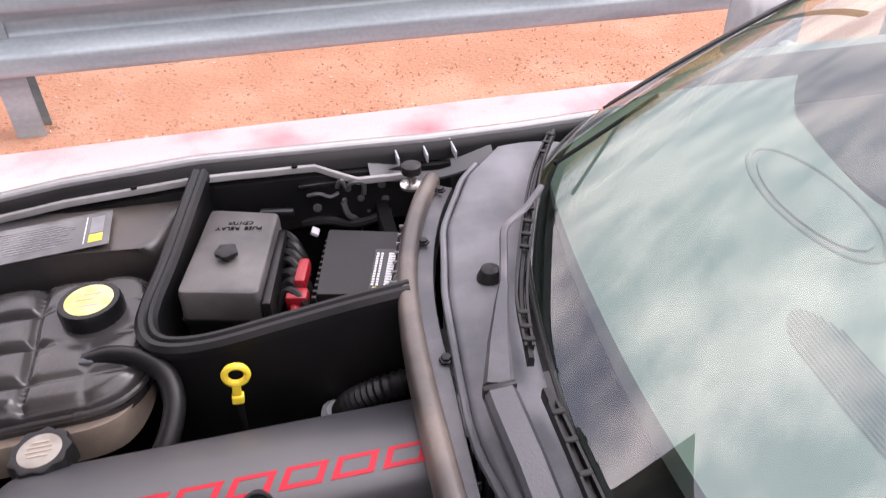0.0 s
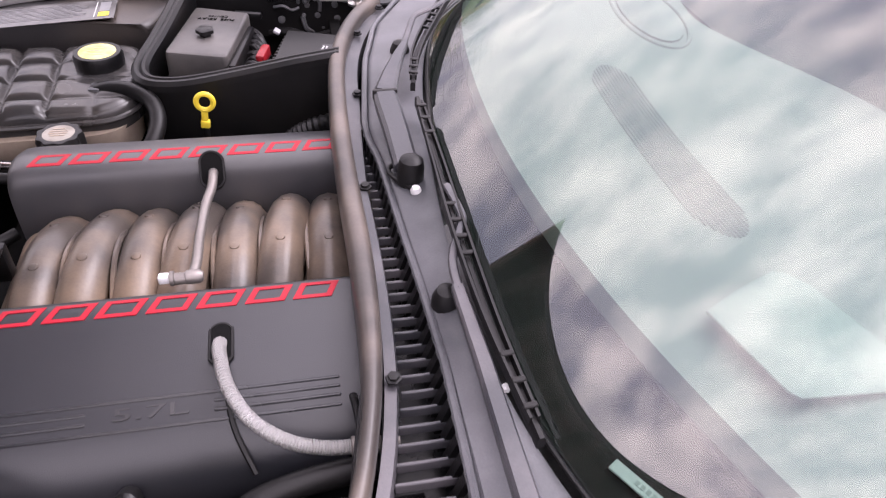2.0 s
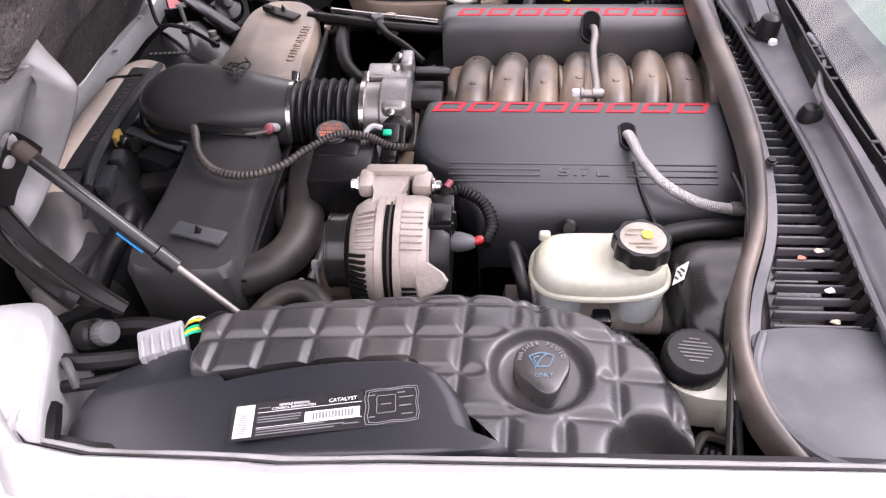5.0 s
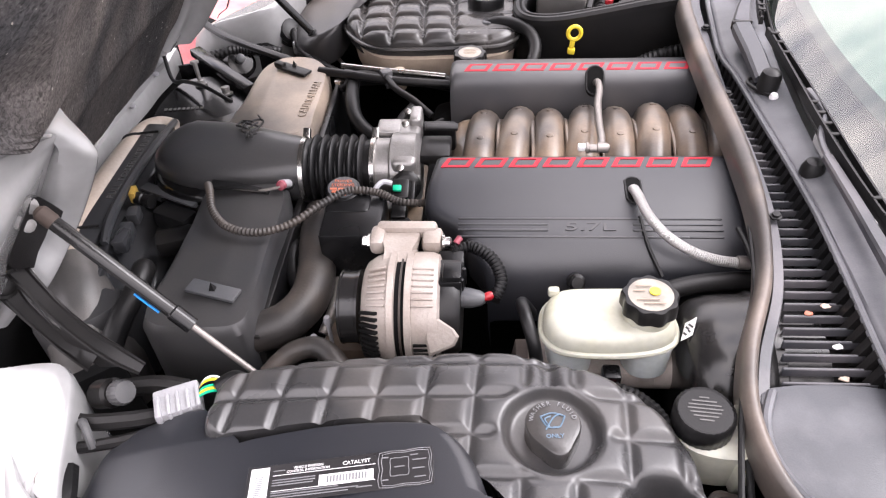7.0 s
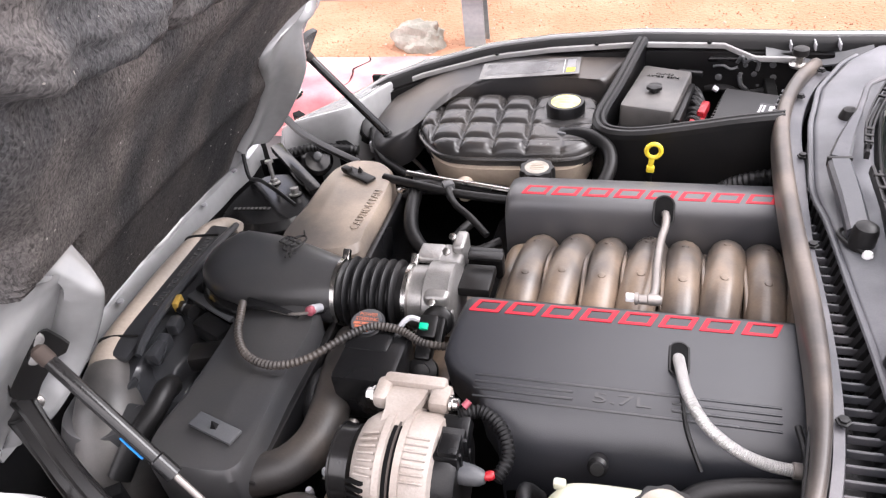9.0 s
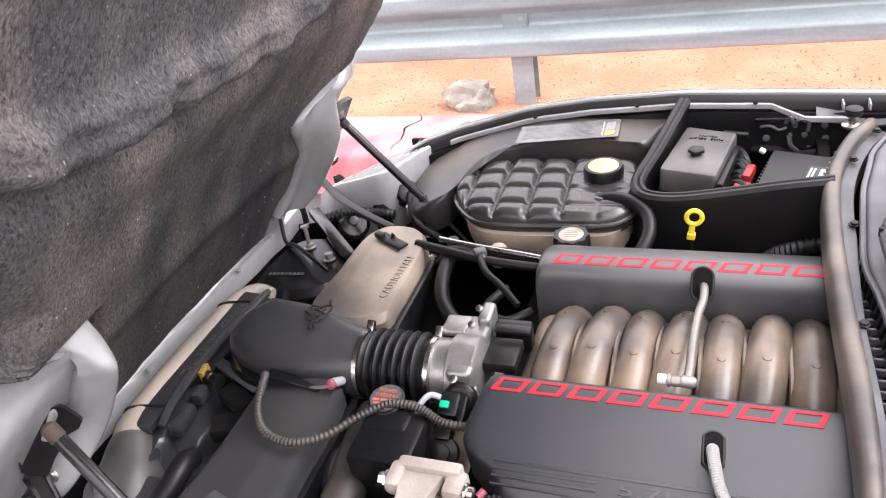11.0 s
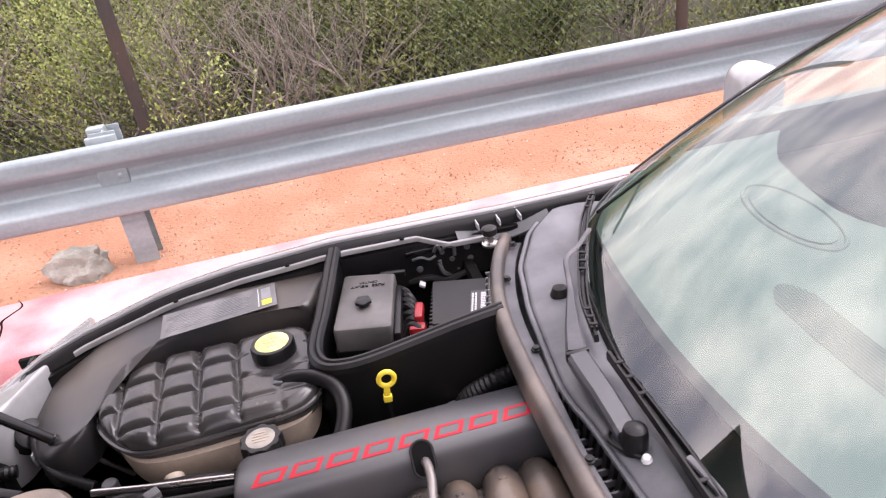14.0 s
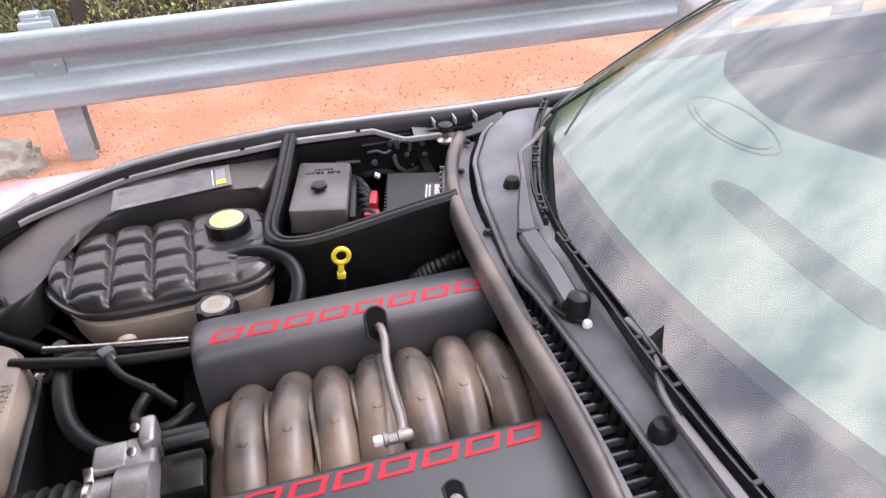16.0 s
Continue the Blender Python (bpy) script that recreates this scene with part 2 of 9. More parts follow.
# the red wash is stronger along the nose and towards one end
kn, kl = M["kerb"].node_tree.nodes, M["kerb"].node_tree.links
k_co, k_xyz = kn.new("ShaderNodeTexCoord"), kn.new("ShaderNodeSeparateXYZ")
kl.new(k_co.outputs["Object"], k_xyz.inputs["Vector"])
k_sum = [nd for nd in kn if nd.type == "TEX_NOISE" and abs(nd.inputs["Scale"].default_value - 2.6) < 0.01][0].outputs["Fac"]
k_range = [lk.to_node for lk in k_sum.links if abs(lk.to_node.inputs["From Min"].default_value - 0.52) < 0.01][0]
for out, lo, hi, most in (("X", -0.75, -1.05, 0.11), ("Y", 2.18, 1.98, 0.09)):
    k_map, k_add = kn.new("ShaderNodeMapRange"), kn.new("ShaderNodeMath")
    k_map.inputs["From Min"].default_value, k_map.inputs["From Max"].default_value, k_map.inputs["To Max"].default_value = lo, hi, most
    kl.new(k_xyz.outputs[out], k_map.inputs["Value"])
    kl.new(k_map.outputs["Result"], k_add.inputs[0])
    kl.new(k_sum, k_add.inputs[1])
    k_sum = k_add.outputs["Value"]
kl.new(k_sum, k_range.inputs["Value"])
M["asphalt"] = material("asphalt", (0.05, 0.05, 0.052), 0.9, second=(0.07, 0.068, 0.066), fine=160, bump=0.9)
M["galv"] = material("galvanised_steel", (0.345, 0.395, 0.405), 0.45, metal=0.3, second=(0.245, 0.288, 0.30), amount=0.9, fine=60, bump=0.12, scale=5, streak=(0.35, 1, 3))
M["rust"] = material("dark_fence_steel", (0.045, 0.037, 0.033), 0.75, second=(0.08, 0.05, 0.035), fine=120, bump=0.4)
M["wire"] = material("fence_wire", (0.16, 0.15, 0.14), 0.5, metal=0.6, fine=120, bump=0.1)
M["leaf"] = material("leaf_green", (0.10, 0.135, 0.030), 0.6, second=(0.19, 0.21, 0.055), amount=0.9, fine=30, bump=0.0, scale=2.0)
M["leaf_pale"] = material("leaf_pale_green", (0.29, 0.36, 0.085), 0.6, second=(0.40, 0.42, 0.13), amount=0.9, fine=30, bump=0.0, scale=3.0)
M["leaf_dark"] = material("juniper_green", (0.085, 0.125, 0.024), 0.65, second=(0.15, 0.18, 0.04), amount=0.9, fine=30, bump=0.0, scale=2.0)
M["twig"] = material("grey_twig", (0.25, 0.215, 0.185), 0.8, second=(0.42, 0.37, 0.32), amount=0.8, fine=60, bump=0.2)
# shade among the bushes is in this dark colour; litter and juniper branches share it
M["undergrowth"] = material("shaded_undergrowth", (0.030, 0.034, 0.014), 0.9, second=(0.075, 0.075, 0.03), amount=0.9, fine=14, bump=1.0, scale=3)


def glass_material(name, tint, base=0.085, rough=0.0):
    m = bpy.data.materials.new(name)
    m.use_nodes = True
    n, l = m.node_tree.nodes, m.node_tree.links
    n.clear()
    out, mix = n.new("ShaderNodeOutputMaterial"), n.new("ShaderNodeMixShader")
    tr, gl, lw = n.new("ShaderNodeBsdfTransparent"), n.new("ShaderNodeBsdfGlossy"), n.new("ShaderNodeLayerWeight")
    tr.inputs["Color"].default_value, gl.inputs["Roughness"].default_value = (*tint, 1), rough
    # Schlick's reflectance, both faces of the pane together
    lw.inputs["Blend"].default_value = 0.5
    pw, ml = n.new("ShaderNodeMath"), n.new("ShaderNodeMath")
    pw.operation, ml.operation = "POWER", "MULTIPLY_ADD"
    pw.inputs[1].default_value = 4.0
    ml.inputs[1].default_value, ml.inputs[2].default_value = 0.90, base
    l.new(lw.outputs["Facing"], pw.inputs[0])
    l.new(pw.outputs["Value"], ml.inputs[0])
    l.new(ml.outputs["Value"], mix.inputs["Fac"])
    l.new(tr.outputs["BSDF"], mix.inputs[1])
    l.new(gl.outputs["BSDF"], mix.inputs[2])
    l.new(mix.outputs["Shader"], out.inputs["Surface"])
    return m


M["glass"] = glass_material("green_tinted_glass", (0.635, 0.80, 0.715), 0.135)
# the inner face of the pane: its reflection is counted on the outer one
M["glass_inner"] = bpy.data.materials.new("clear_inner_face")
M["glass_inner"].use_nodes = True
gi = M["glass_inner"].node_tree.nodes
gi.remove(gi["Principled BSDF"])
M["glass_inner"].node_tree.links.new(gi.new("ShaderNodeBsdfTransparent").outputs["BSDF"], gi["Material Output"].inputs["Surface"])


def felt_material():
    """Dusty black needle felt: combed fibres, broad dust streaks and stray lint."""
    m = material("hood_blanket_felt", (0.070, 0.069, 0.071), 0.9, second=(0.225, 0.198, 0.182), amount=0.9, fine=170, bump=0.0, scale=3.0, streak=(1.0, 2.4, 0.7), low=0.40, high=0.72, spec=0.2)
    n, l = m.node_tree.nodes, m.node_tree.links
    b = n["Principled BSDF"]
    co, turn = n.new("ShaderNodeTexCoord"), n.new("ShaderNodeMapping")
    turn.inputs["Rotation"].default_value = (radians(12), radians(57.5), 0)
    turn.inputs["Scale"].default_value = (80, 330, 190)
    l.new(co.outputs["Object"], turn.inputs["Vector"])
    fib, lint = n.new("ShaderNodeTexNoise"), n.new("ShaderNodeTexNoise")
    fib.inputs["Scale"].default_value, fib.inputs["Detail"].default_value, fib.inputs["Distortion"].default_value = 1.0, 5.0, 0.9
    lint.inputs["Scale"].default_value, lint.inputs["Detail"].default_value = 130.0, 1.0
    l.new(turn.outputs["Vector"], fib.inputs["Vector"])
    l.new(co.outputs["Object"], lint.inputs["Vector"])
    old = b.inputs["Base Color"].links[0].from_socket
    fr, lr = n.new("ShaderNodeMapRange"), n.new("ShaderNodeMapRange")
    fr.inputs["From Min"].default_value, fr.inputs["From Max"].default_value = 0.3, 0.7
    fr.inputs["To Min"].default_value, fr.inputs["To Max"].default_value = 0.45, 1.7
    lr.inputs["From Min"].default_value, lr.inputs["From Max"].default_value = 0.765, 0.80
    l.new(fib.outputs["Fac"], fr.inputs["Value"])
    l.new(lint.outputs["Fac"], lr.inputs["Value"])
    mul, add = n.new("ShaderNodeMix"), n.new("ShaderNodeMix")
    mul.data_type, mul.blend_type, add.data_type = "RGBA", "MULTIPLY", "RGBA"
    mul.inputs["Factor"].default_value = 1.0
    l.new(old, mul.inputs["A"])
    # self-shade painted in: low end darkened; dustier felt lightens towards the rear edge
    sep, dust_shade, both = n.new("ShaderNodeSeparateXYZ"), n.new("ShaderNodeMapRange"), n.new("ShaderNodeMath")
    dust_shade.inputs["From Min"].default_value, dust_shade.inputs["From Max"].default_value = 0.92, 1.32
    dust_shade.inputs["To Min"].default_value, dust_shade.inputs["To Max"].default_value = 0.40, 1.50
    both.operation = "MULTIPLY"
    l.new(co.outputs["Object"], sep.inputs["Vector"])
    l.new(sep.outputs["Z"], dust_shade.inputs["Value"])
    l.new(dust_shade.outputs["Result"], both.inputs[0])
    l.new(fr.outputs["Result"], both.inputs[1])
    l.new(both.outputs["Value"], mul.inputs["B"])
    l.new(lr.outputs["Result"], add.inputs["Factor"])
    l.new(mul.outputs["Result"], add.inputs["A"])
    add.inputs["B"].default_value = (0.5, 0.47, 0.43, 1)
    l.new(add.outputs["Result"], b.inputs["Base Color"])
    bp = n.new("ShaderNodeBump")
    bp.inputs["Strength"].default_value, bp.inputs["Distance"].default_value = 0.8, 0.003
    l.new(fib.outputs["Fac"], bp.inputs["Height"])
    l.new(bp.outputs["Normal"], b.inputs["Normal"])
    return m


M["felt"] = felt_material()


def lamp_material(name, colour, strength):
    m = bpy.data.materials.new(name)
    m.use_nodes = True
    b = m.node_tree.nodes["Principled BSDF"]
    b.inputs["Base Color"].default_value = (*colour, 1)
    b.inputs["Emission Color"].default_value, b.inputs["Emission Strength"].default_value = (*colour, 1), strength
    return m


M["lamp"] = lamp_material("lit_amber_lens", (1.0, 0.27, 0.03), 0.6)
M["bulb"] = lamp_material("lit_bulb", (1.0, 0.74, 0.42), 2.4)


# ---- mesh helpers ----
def part(name, bm, mat, parent=None, label="", angle=38):
    """Links a bmesh as one mesh object under a thing or part."""
    bmesh.ops.recalc_face_normals(bm, faces=bm.faces)
    me = bpy.data.meshes.new(name)
    bm.to_mesh(me)
    bm.free()
    me.materials.append(M[mat])
    me.polygons.foreach_set("use_smooth", [True] * len(me.polygons))
    me.set_sharp_from_angle(angle=radians(angle))
    ob = new(name, me)
    if parent is not None:
        ob.parent = parent
        if parent.type == "EMPTY":
            ob.matrix_parent_inverse = Matrix.Translation(parent.location).inverted()
    if label:
        ob["label"] = label
    return ob


def thing(name, at, label, category, group="", kind=""):
    ob = new(name)
    ob.empty_display_size = 0.05
    ob.location = at
    return tagged(ob, label, category, group, kind)


def smooth_path(pts, n=8, closed=False):
    """A Catmull-Rom path through the points."""
    P = [Vector(p) for p in pts]
    k = len(P)
    out = []
    for i in range(k if closed else k - 1):
        a, b, c, d = (P[(i + j) % k] if closed else P[min(max(i + j, 0), k - 1)] for j in (-1, 0, 1, 2))
        for s in range(n):
            t = s / n
            out.append(0.5 * ((2 * b) + (c - a) * t + (2 * a - 5 * b + 4 * c - d) * t * t + (3 * b - a - 3 * c + d) * t ** 3))
    if not closed:
        out.append(P[-1])
    return out


def loft(bm, rings, closed=True, caps=True, loop=False):
    vs = [[bm.verts.new(p) for p in r] for r in rings]
    k = len(vs[0])
    for i in range(len(vs) if loop else len(vs) - 1):
        a, b = vs[i], vs[(i + 1) % len(vs)]
        for j in range(k if closed else k - 1):
            bm.faces.new((a[j], a[(j + 1) % k], b[(j + 1) % k], b[j]))
    if caps and closed and not loop:
        bm.faces.new(vs[0][::-1])
        bm.faces.new(vs[-1])
    return bm


def frames_along(path):
    """Tangent, side and up along a path, without twist."""
    out, up = [], None
    for i, p in enumerate(path):
        t = (path[min(i + 1, len(path) - 1)] - path[max(i - 1, 0)]).normalized()
        if up is None:
            up = Vector((0, 0, 1)) if abs(t.z) < 0.9 else Vector((0, 1, 0))
        side = t.cross(up).normalized()
        up = side.cross(t).normalized()
        out.append((p, t, side, up))
    return out


def tube(bm, pts, r, seg=10, n=8, flat=1.0, ridges=0.0):
    """A swept tube; r is a number or one number a control point; ridges: corrugation depth."""
    path = smooth_path(pts, n)
    rr = r if isinstance(r, (list, tuple)) else [r] * len(pts)
    rings = []
    for i, (p, t, side, up) in enumerate(frames_along(path)):
        f = i / n
        k = min(int(f), len(rr) - 2)
        rad = rr[k] + (rr[k + 1] - rr[k]) * (f - k)
        if ridges and i % 2:
            rad -= ridges
        rings.append([p + side * (rad * math.cos(a)) + up * (rad * flat * math.sin(a)) for a in (2 * math.pi * j / seg for j in range(seg))])
    return loft(bm, rings)


def ring_tube(bm, pts, r, seg=8, n=6):
    """A closed swept ring."""
    path = smooth_path(pts, n, closed=True)
    k = len(path)
    c = sum(path, Vector()) / k
    nrm = (path[0] - c).cross(path[k // 4] - c).normalized()
    rings = []
    for i, p in enumerate(path):
        t = (path[(i + 1) % k] - path[i - 1]).normalized()
        side = t.cross(nrm).normalized()
        rings.append([p + side * (r * math.cos(a)) + nrm * (r * math.sin(a)) for a in (2 * math.pi * j / seg for j in range(seg))])
    return loft(bm, rings, loop=True)


def turned(bm, at, axis, profile, seg=28, wave=0.0, lobes=0):
    """A turned shape: profile rows of (radius, height along the axis); wave and lobes flute its rim."""
    ax = Vector(axis).normalized()
    u = ax.orthogonal().normalized()
    v = ax.cross(u)
    at = Vector(at)
    rings = []
    for r, h in profile:
        row = []
        for j in range(seg):
            a = 2 * math.pi * j / seg
            rad = r * (1 + (wave * math.cos(lobes * a) if lobes else 0))
            row.append(at + ax * h + (u * math.cos(a) + v * math.sin(a)) * max(rad, 0.0002))
        rings.append(row)
    return loft(bm, rings)


def rod(bm, a, b, r, r2=None, seg=12):
    a, b = Vector(a), Vector(b)
    return turned(bm, a, b - a, [(r, 0), (r if r2 is None else r2, (b - a).length)], seg)


def block(bm, c, size, turn=(0, 0, 0), bevel=0.003, seg=2):
    """A box with rounded edges; turn in degrees."""
    g = bmesh.ops.create_cube(bm, size=1.0)
    vs = g["verts"]
    m = pose(*c, *turn) @ Matrix.Diagonal((*size, 1))
    bmesh.ops.transform(bm, matrix=m, verts=vs)
    if bevel:
        es = {e for v in vs for e in v.link_edges}
        bmesh.ops.bevel(bm, geom=list(es), offset=min(bevel, min(size) * 0.45), segments=seg, profile=0.5, affect="EDGES")
    return bm


def slab(bm, outline, z0, z1, bevel=0.003, zfun=None):
    """A plate from an outline in plan, top edge rounded; zfun(x, y) lifts it."""
    cx, cy = sum(p[0] for p in outline) / len(outline), sum(p[1] for p in outline) / len(outline)

    def inset(p, d):
        v = Vector((p[0] - cx, p[1] - cy))
        k = max(v.length - d, 0) / max(v.length, 1e-6)
        return cx + v.x * k, cy + v.y * k

    rings = []
    for d, z in ((0, z0), (0, z1 - bevel), (bevel * 0.3, z1 - bevel * 0.3), (bevel, z1)):
        row = []
        for p in outline:
            x, y = inset(p, d)
            row.append((x, y, z + (zfun(x, y) if zfun else 0)))
        rings.append(row)
    return loft(bm, rings)


def pillow(bm, outline, top, depth, edge=0.02, groove=None, rings_n=26, n=10, skirt=3, flare=0.0):
    """A moulded shell over a closed plan outline: top(x, y) gives the height, groove(x, y) presses it down, the rim rolls over."""
    path = smooth_path([(p[0], p[1], 0) for p in outline], n, closed=True)
    c = sum(path, Vector()) / len(path)
    size = min((p - c).length for p in path)
    rings = []
    for i in range(1, rings_n + 1):
        f = i / rings_n
        row = []
        for p in path:
            q = c.lerp(p, f)
            d = (p - q).length
            drop = 0.0
            if d < edge:
                s = 1 - d / edge
                drop = edge * (1 - math.sqrt(max(0, 1 - s * s)))
            z = top(q.x, q.y) - drop - (groove(q.x, q.y) * min(1, d / (edge * 0.5) + 0.35) if groove else 0)
            row.append(Vector((q.x, q.y, z)))
        rings.append(row)
    last = rings[-1]
    for k in range(1, skirt + 1):
        rings.append([Vector((c.x + (p.x - c.x) * (1 + flare * k / skirt), c.y + (p.y - c.y) * (1 + flare * k / skirt), p.z - depth * k / skirt)) for p in last])
    return loft(bm, rings)


def grid(bm, nu, nv, f):
    vs = [[bm.verts.new(f(i / nu, j / nv)) for j in range(nv + 1)] for i in range(nu + 1)]
    for i in range(nu):
        for j in range(nv):
            bm.faces.new((vs[i][j], vs[i + 1][j], vs[i + 1][j + 1], vs[i][j + 1]))
    return bm


def lookup(table, x):
    """A straight-line table: rows of (x, value)."""
    if x <= table[0][0]:
        return table[0][1]
    for (a, p), (b, q) in zip(table, table[1:]):
        if x <= b:
            return p + (q - p) * (x - a) / (b - a)
    return table[-1][1]


def writing(body, m, size, mat, parent, name="lettering", depth=0.0004, width=None):
    """Words in the built-in font; m is the pose of their middle, the words read along its x."""
    cu = bpy.data.curves.new(name, "FONT")
    cu.body, cu.size, cu.extrude, cu.align_x, cu.align_y, cu.resolution_u = body, size, depth, "CENTER", "CENTER", 2
    tmp = bpy.data.objects.new(name, cu)
    me = bpy.data.meshes.new_from_object(tmp)
    bpy.data.objects.remove(tmp)
    bpy.data.curves.remove(cu)
    if width:
        xs = [v.co.x for v in me.vertices]
        k = width / (max(xs) - min(xs))
        me.transform(Matrix.Diagonal((k, 1, 1, 1)))
    me.transform(m)
    me.materials.clear()
    me.materials.append(M[mat])
    ob = new(name, me)
    if parent is not None:
        ob.parent = parent
        if parent.type == "EMPTY":
            ob.matrix_parent_inverse = Matrix.Translation(parent.location).inverted()
    return ob


def bars(rows, m, thick, mat, parent, name="print_bar", depth=0.0004):
    """Plain bars for unreadable print: rows of (x0, x1, y), in the plane of m, one mesh."""
    bm = bmesh.new()
    for x0, x1, y in rows:
        g = bmesh.ops.create_cube(bm, size=1.0)
        bmesh.ops.transform(bm, matrix=m @ Matrix.Translation(((x0 + x1) / 2, y, 0)) @ Matrix.Diagonal((x1 - x0, thick, depth * 2, 1)), verts=g["verts"])
    return part(name, bm, mat, parent)


def plane_pose(at, x_dir, normal):
    """A pose at a place whose x runs along x_dir and whose z is the normal."""
    z = Vector(normal).normalized()
    x = Vector(x_dir)
    x = (x - z * x.dot(z)).normalized()
    y = z.cross(x)
    m = Matrix((x, y, z)).transposed().to_4x4()
    m.translation = at
    return m

# ---- ground, kerb, guard rail, fence ----
SLOPE = -0.006                       # the verge runs almost along the car
GROUND = 0.105


def verge(x, y, z):
    """A place beside the car, along the line of the verge."""
    return Vector((x, y + SLOPE * x, z))


def build_ground():
    bm = bmesh.new()
    xs = [-60, -25, -12] + [-6 + i * 0.12 for i in range(84)] + [6, 12, 25, 60]
    ys = [2.20 + i * 0.065 for i in range(44)] + [5.2, 5.8, 6.6, 8, 11, 16, 30, 80]

    def f(u, v):
        x, y = xs[round(u * (len(xs) - 1))], ys[round(v * (len(ys) - 1))]
        z = GROUND + 0.018 * noise.noise((x * 1.5, y * 1.5, 0)) + 0.006 * noise.noise((x * 7, y * 7, 1)) - 0.01 * max(0, 2.9 - y) - 0.9 * max(0, 2.285 - (y + SLOPE * x))
        if y > 6:
            z += (y - 6) * 0.12
        return verge(x, y, z) if abs(x) < 8 else Vector((x, y + SLOPE * max(-8, min(8, x)), z))
    grid(bm, len(xs) - 1, len(ys) - 1, f)
    part("ground", bm, "gravel")
    tagged(bpy.data.objects["ground"], "orange-red decomposed granite gravel verge", "ground", kind="structure")
    bm = bmesh.new()
    grid(bm, 30, 20, lambda u, v: (-60 + 120 * u, -60 + 62.3 * v, -0.10 if v < 0.99 else -0.10))
    tagged(part("road", bm, "asphalt"), "grey asphalt road under the parked car", "road", kind="structure")
    # kerb: rounded nose, flat top
    bm = bmesh.new()
    prof = [(1.86, -0.12), (1.855, 0.03), (1.862, 0.085), (1.88, 0.105), (1.91, 0.114), (2.10, 0.117), (2.275, 0.115), (2.285, -0.1)]
    rings = []
    for i in range(161):
        x = -8 + i * 0.1
        cut = 0.012 if i in (105, 132) else 0.0
        rings.append([(x, y + 0.004 * noise.noise((x * 2, y * 9, 3)), z - cut + 0.004 * noise.noise((x * 3, y * 5, 0))) for y, z in prof])
    loft(bm, rings)
    tagged(part("kerb", bm, "kerb"), "concrete kerb with worn, faded red paint", "kerb", kind="structure")
    # loose stones
    rnd = random.Random(4)
    for name, mat, count, lo, hi in (("gravel_stones", "stone", 5200, 0.002, 0.0065), ("dark_gravel_stones", "dark_stone", 1800, 0.0015, 0.0045),
                                     ("pale_gravel_stones", "pale_stone", 260, 0.003, 0.009)):
        verts, faces = [], []
        for _ in range(count):
            x = rnd.uniform(-3.0, 2.6)
            y = 2.30 - SLOPE * x + 2.4 * rnd.random() ** 1.5
            r = rnd.uniform(lo, hi)
            b = len(verts)
            p = verge(x, y, GROUND + 0.018 * noise.noise((x * 1.5, y * 1.5, 0)) - 0.01 * max(0, 2.9 - y))
            for dx, dy, dz in ((1, 0, 0), (-1, 0, 0), (0, 1, 0), (0, -1, 0), (0, 0, 0.9), (0, 0, -0.9)):
                verts.append(p + Vector((dx, dy, dz)) * r * rnd.uniform(0.7, 1.3) + Vector((0, 0, r * 0.3)))
            for a, c in ((0, 2), (2, 1), (1, 3), (3, 0)):
                faces.append((b + a, b + c, b + 4))
                faces.append((b + c, b + a, b + 5))
        me = bpy.data.meshes.new(name)
        me.from_pydata(verts, [], faces)
        me.materials.append(M[mat])
        tagged(new(name, me), "scattered small loose stones on the gravel verge", "gravel", kind="stuff")


def build_crack():
    """A jagged crack across the kerb."""
    bm = bmesh.new()
    rnd = random.Random(2)
    x = -1.13
    pts = []
    for i in range(9):
        x += rnd.uniform(-0.030, 0.022)
        pts.append(Vector((x, 2.272 - 0.046 * i, 0.1175 - 0.0005 * i)))
    tube(bm, pts, [0.002, 0.004, 0.003, 0.006, 0.004, 0.005, 0.003, 0.004, 0.002], 5, 3, flat=0.5)
    tagged(part("kerb_crack", bm, "dark"), "dark jagged crack across the red kerb", "crack", kind="structure")


def build_rock():
    bm = bmesh.new()
    bmesh.ops.create_icosphere(bm, subdivisions=4, radius=1)
    for v in bm.verts:
        k = 1 + 0.35 * noise.noise(v.co * 1.3) + 0.22 * noise.noise(v.co * 3.1) + 0.12 * abs(noise.noise(v.co * 7)) + 0.05 * noise.noise(v.co * 17)
        v.co = Vector((v.co.x * 0.130 * k, v.co.y * 0.10 * k, max(v.co.z, -0.4) * 0.095 * k))
    bmesh.ops.transform(bm, matrix=Matrix.Translation(verge(-0.89, 2.425, GROUND + 0.028)), verts=bm.verts)
    tagged(part("broken_concrete", bm, "rock", angle=25), "lump of broken grey concrete lying by the rail post", "rock")


def rail_profile():
    """A W-beam: rows of (depth behind the face, height above the beam's foot)."""
    pts = [(0.030, 0.0), (0.010, 0.004), (0.002, 0.016), (0.0, 0.030), (0.0, 0.066), (0.003, 0.078), (0.012, 0.088), (0.058, 0.122), (0.068, 0.131), (0.072, 0.143), (0.072, 0.169), (0.068, 0.181), (0.058, 0.190),
           (0.012, 0.224), (0.003, 0.234), (0.0, 0.246), (0.0, 0.282), (0.002, 0.296), (0.010, 0.308), (0.030, 0.312)]
    p = smooth_path([(a, b, 0) for a, b in pts], 3)
    return [(v.x, v.y) for v in p]


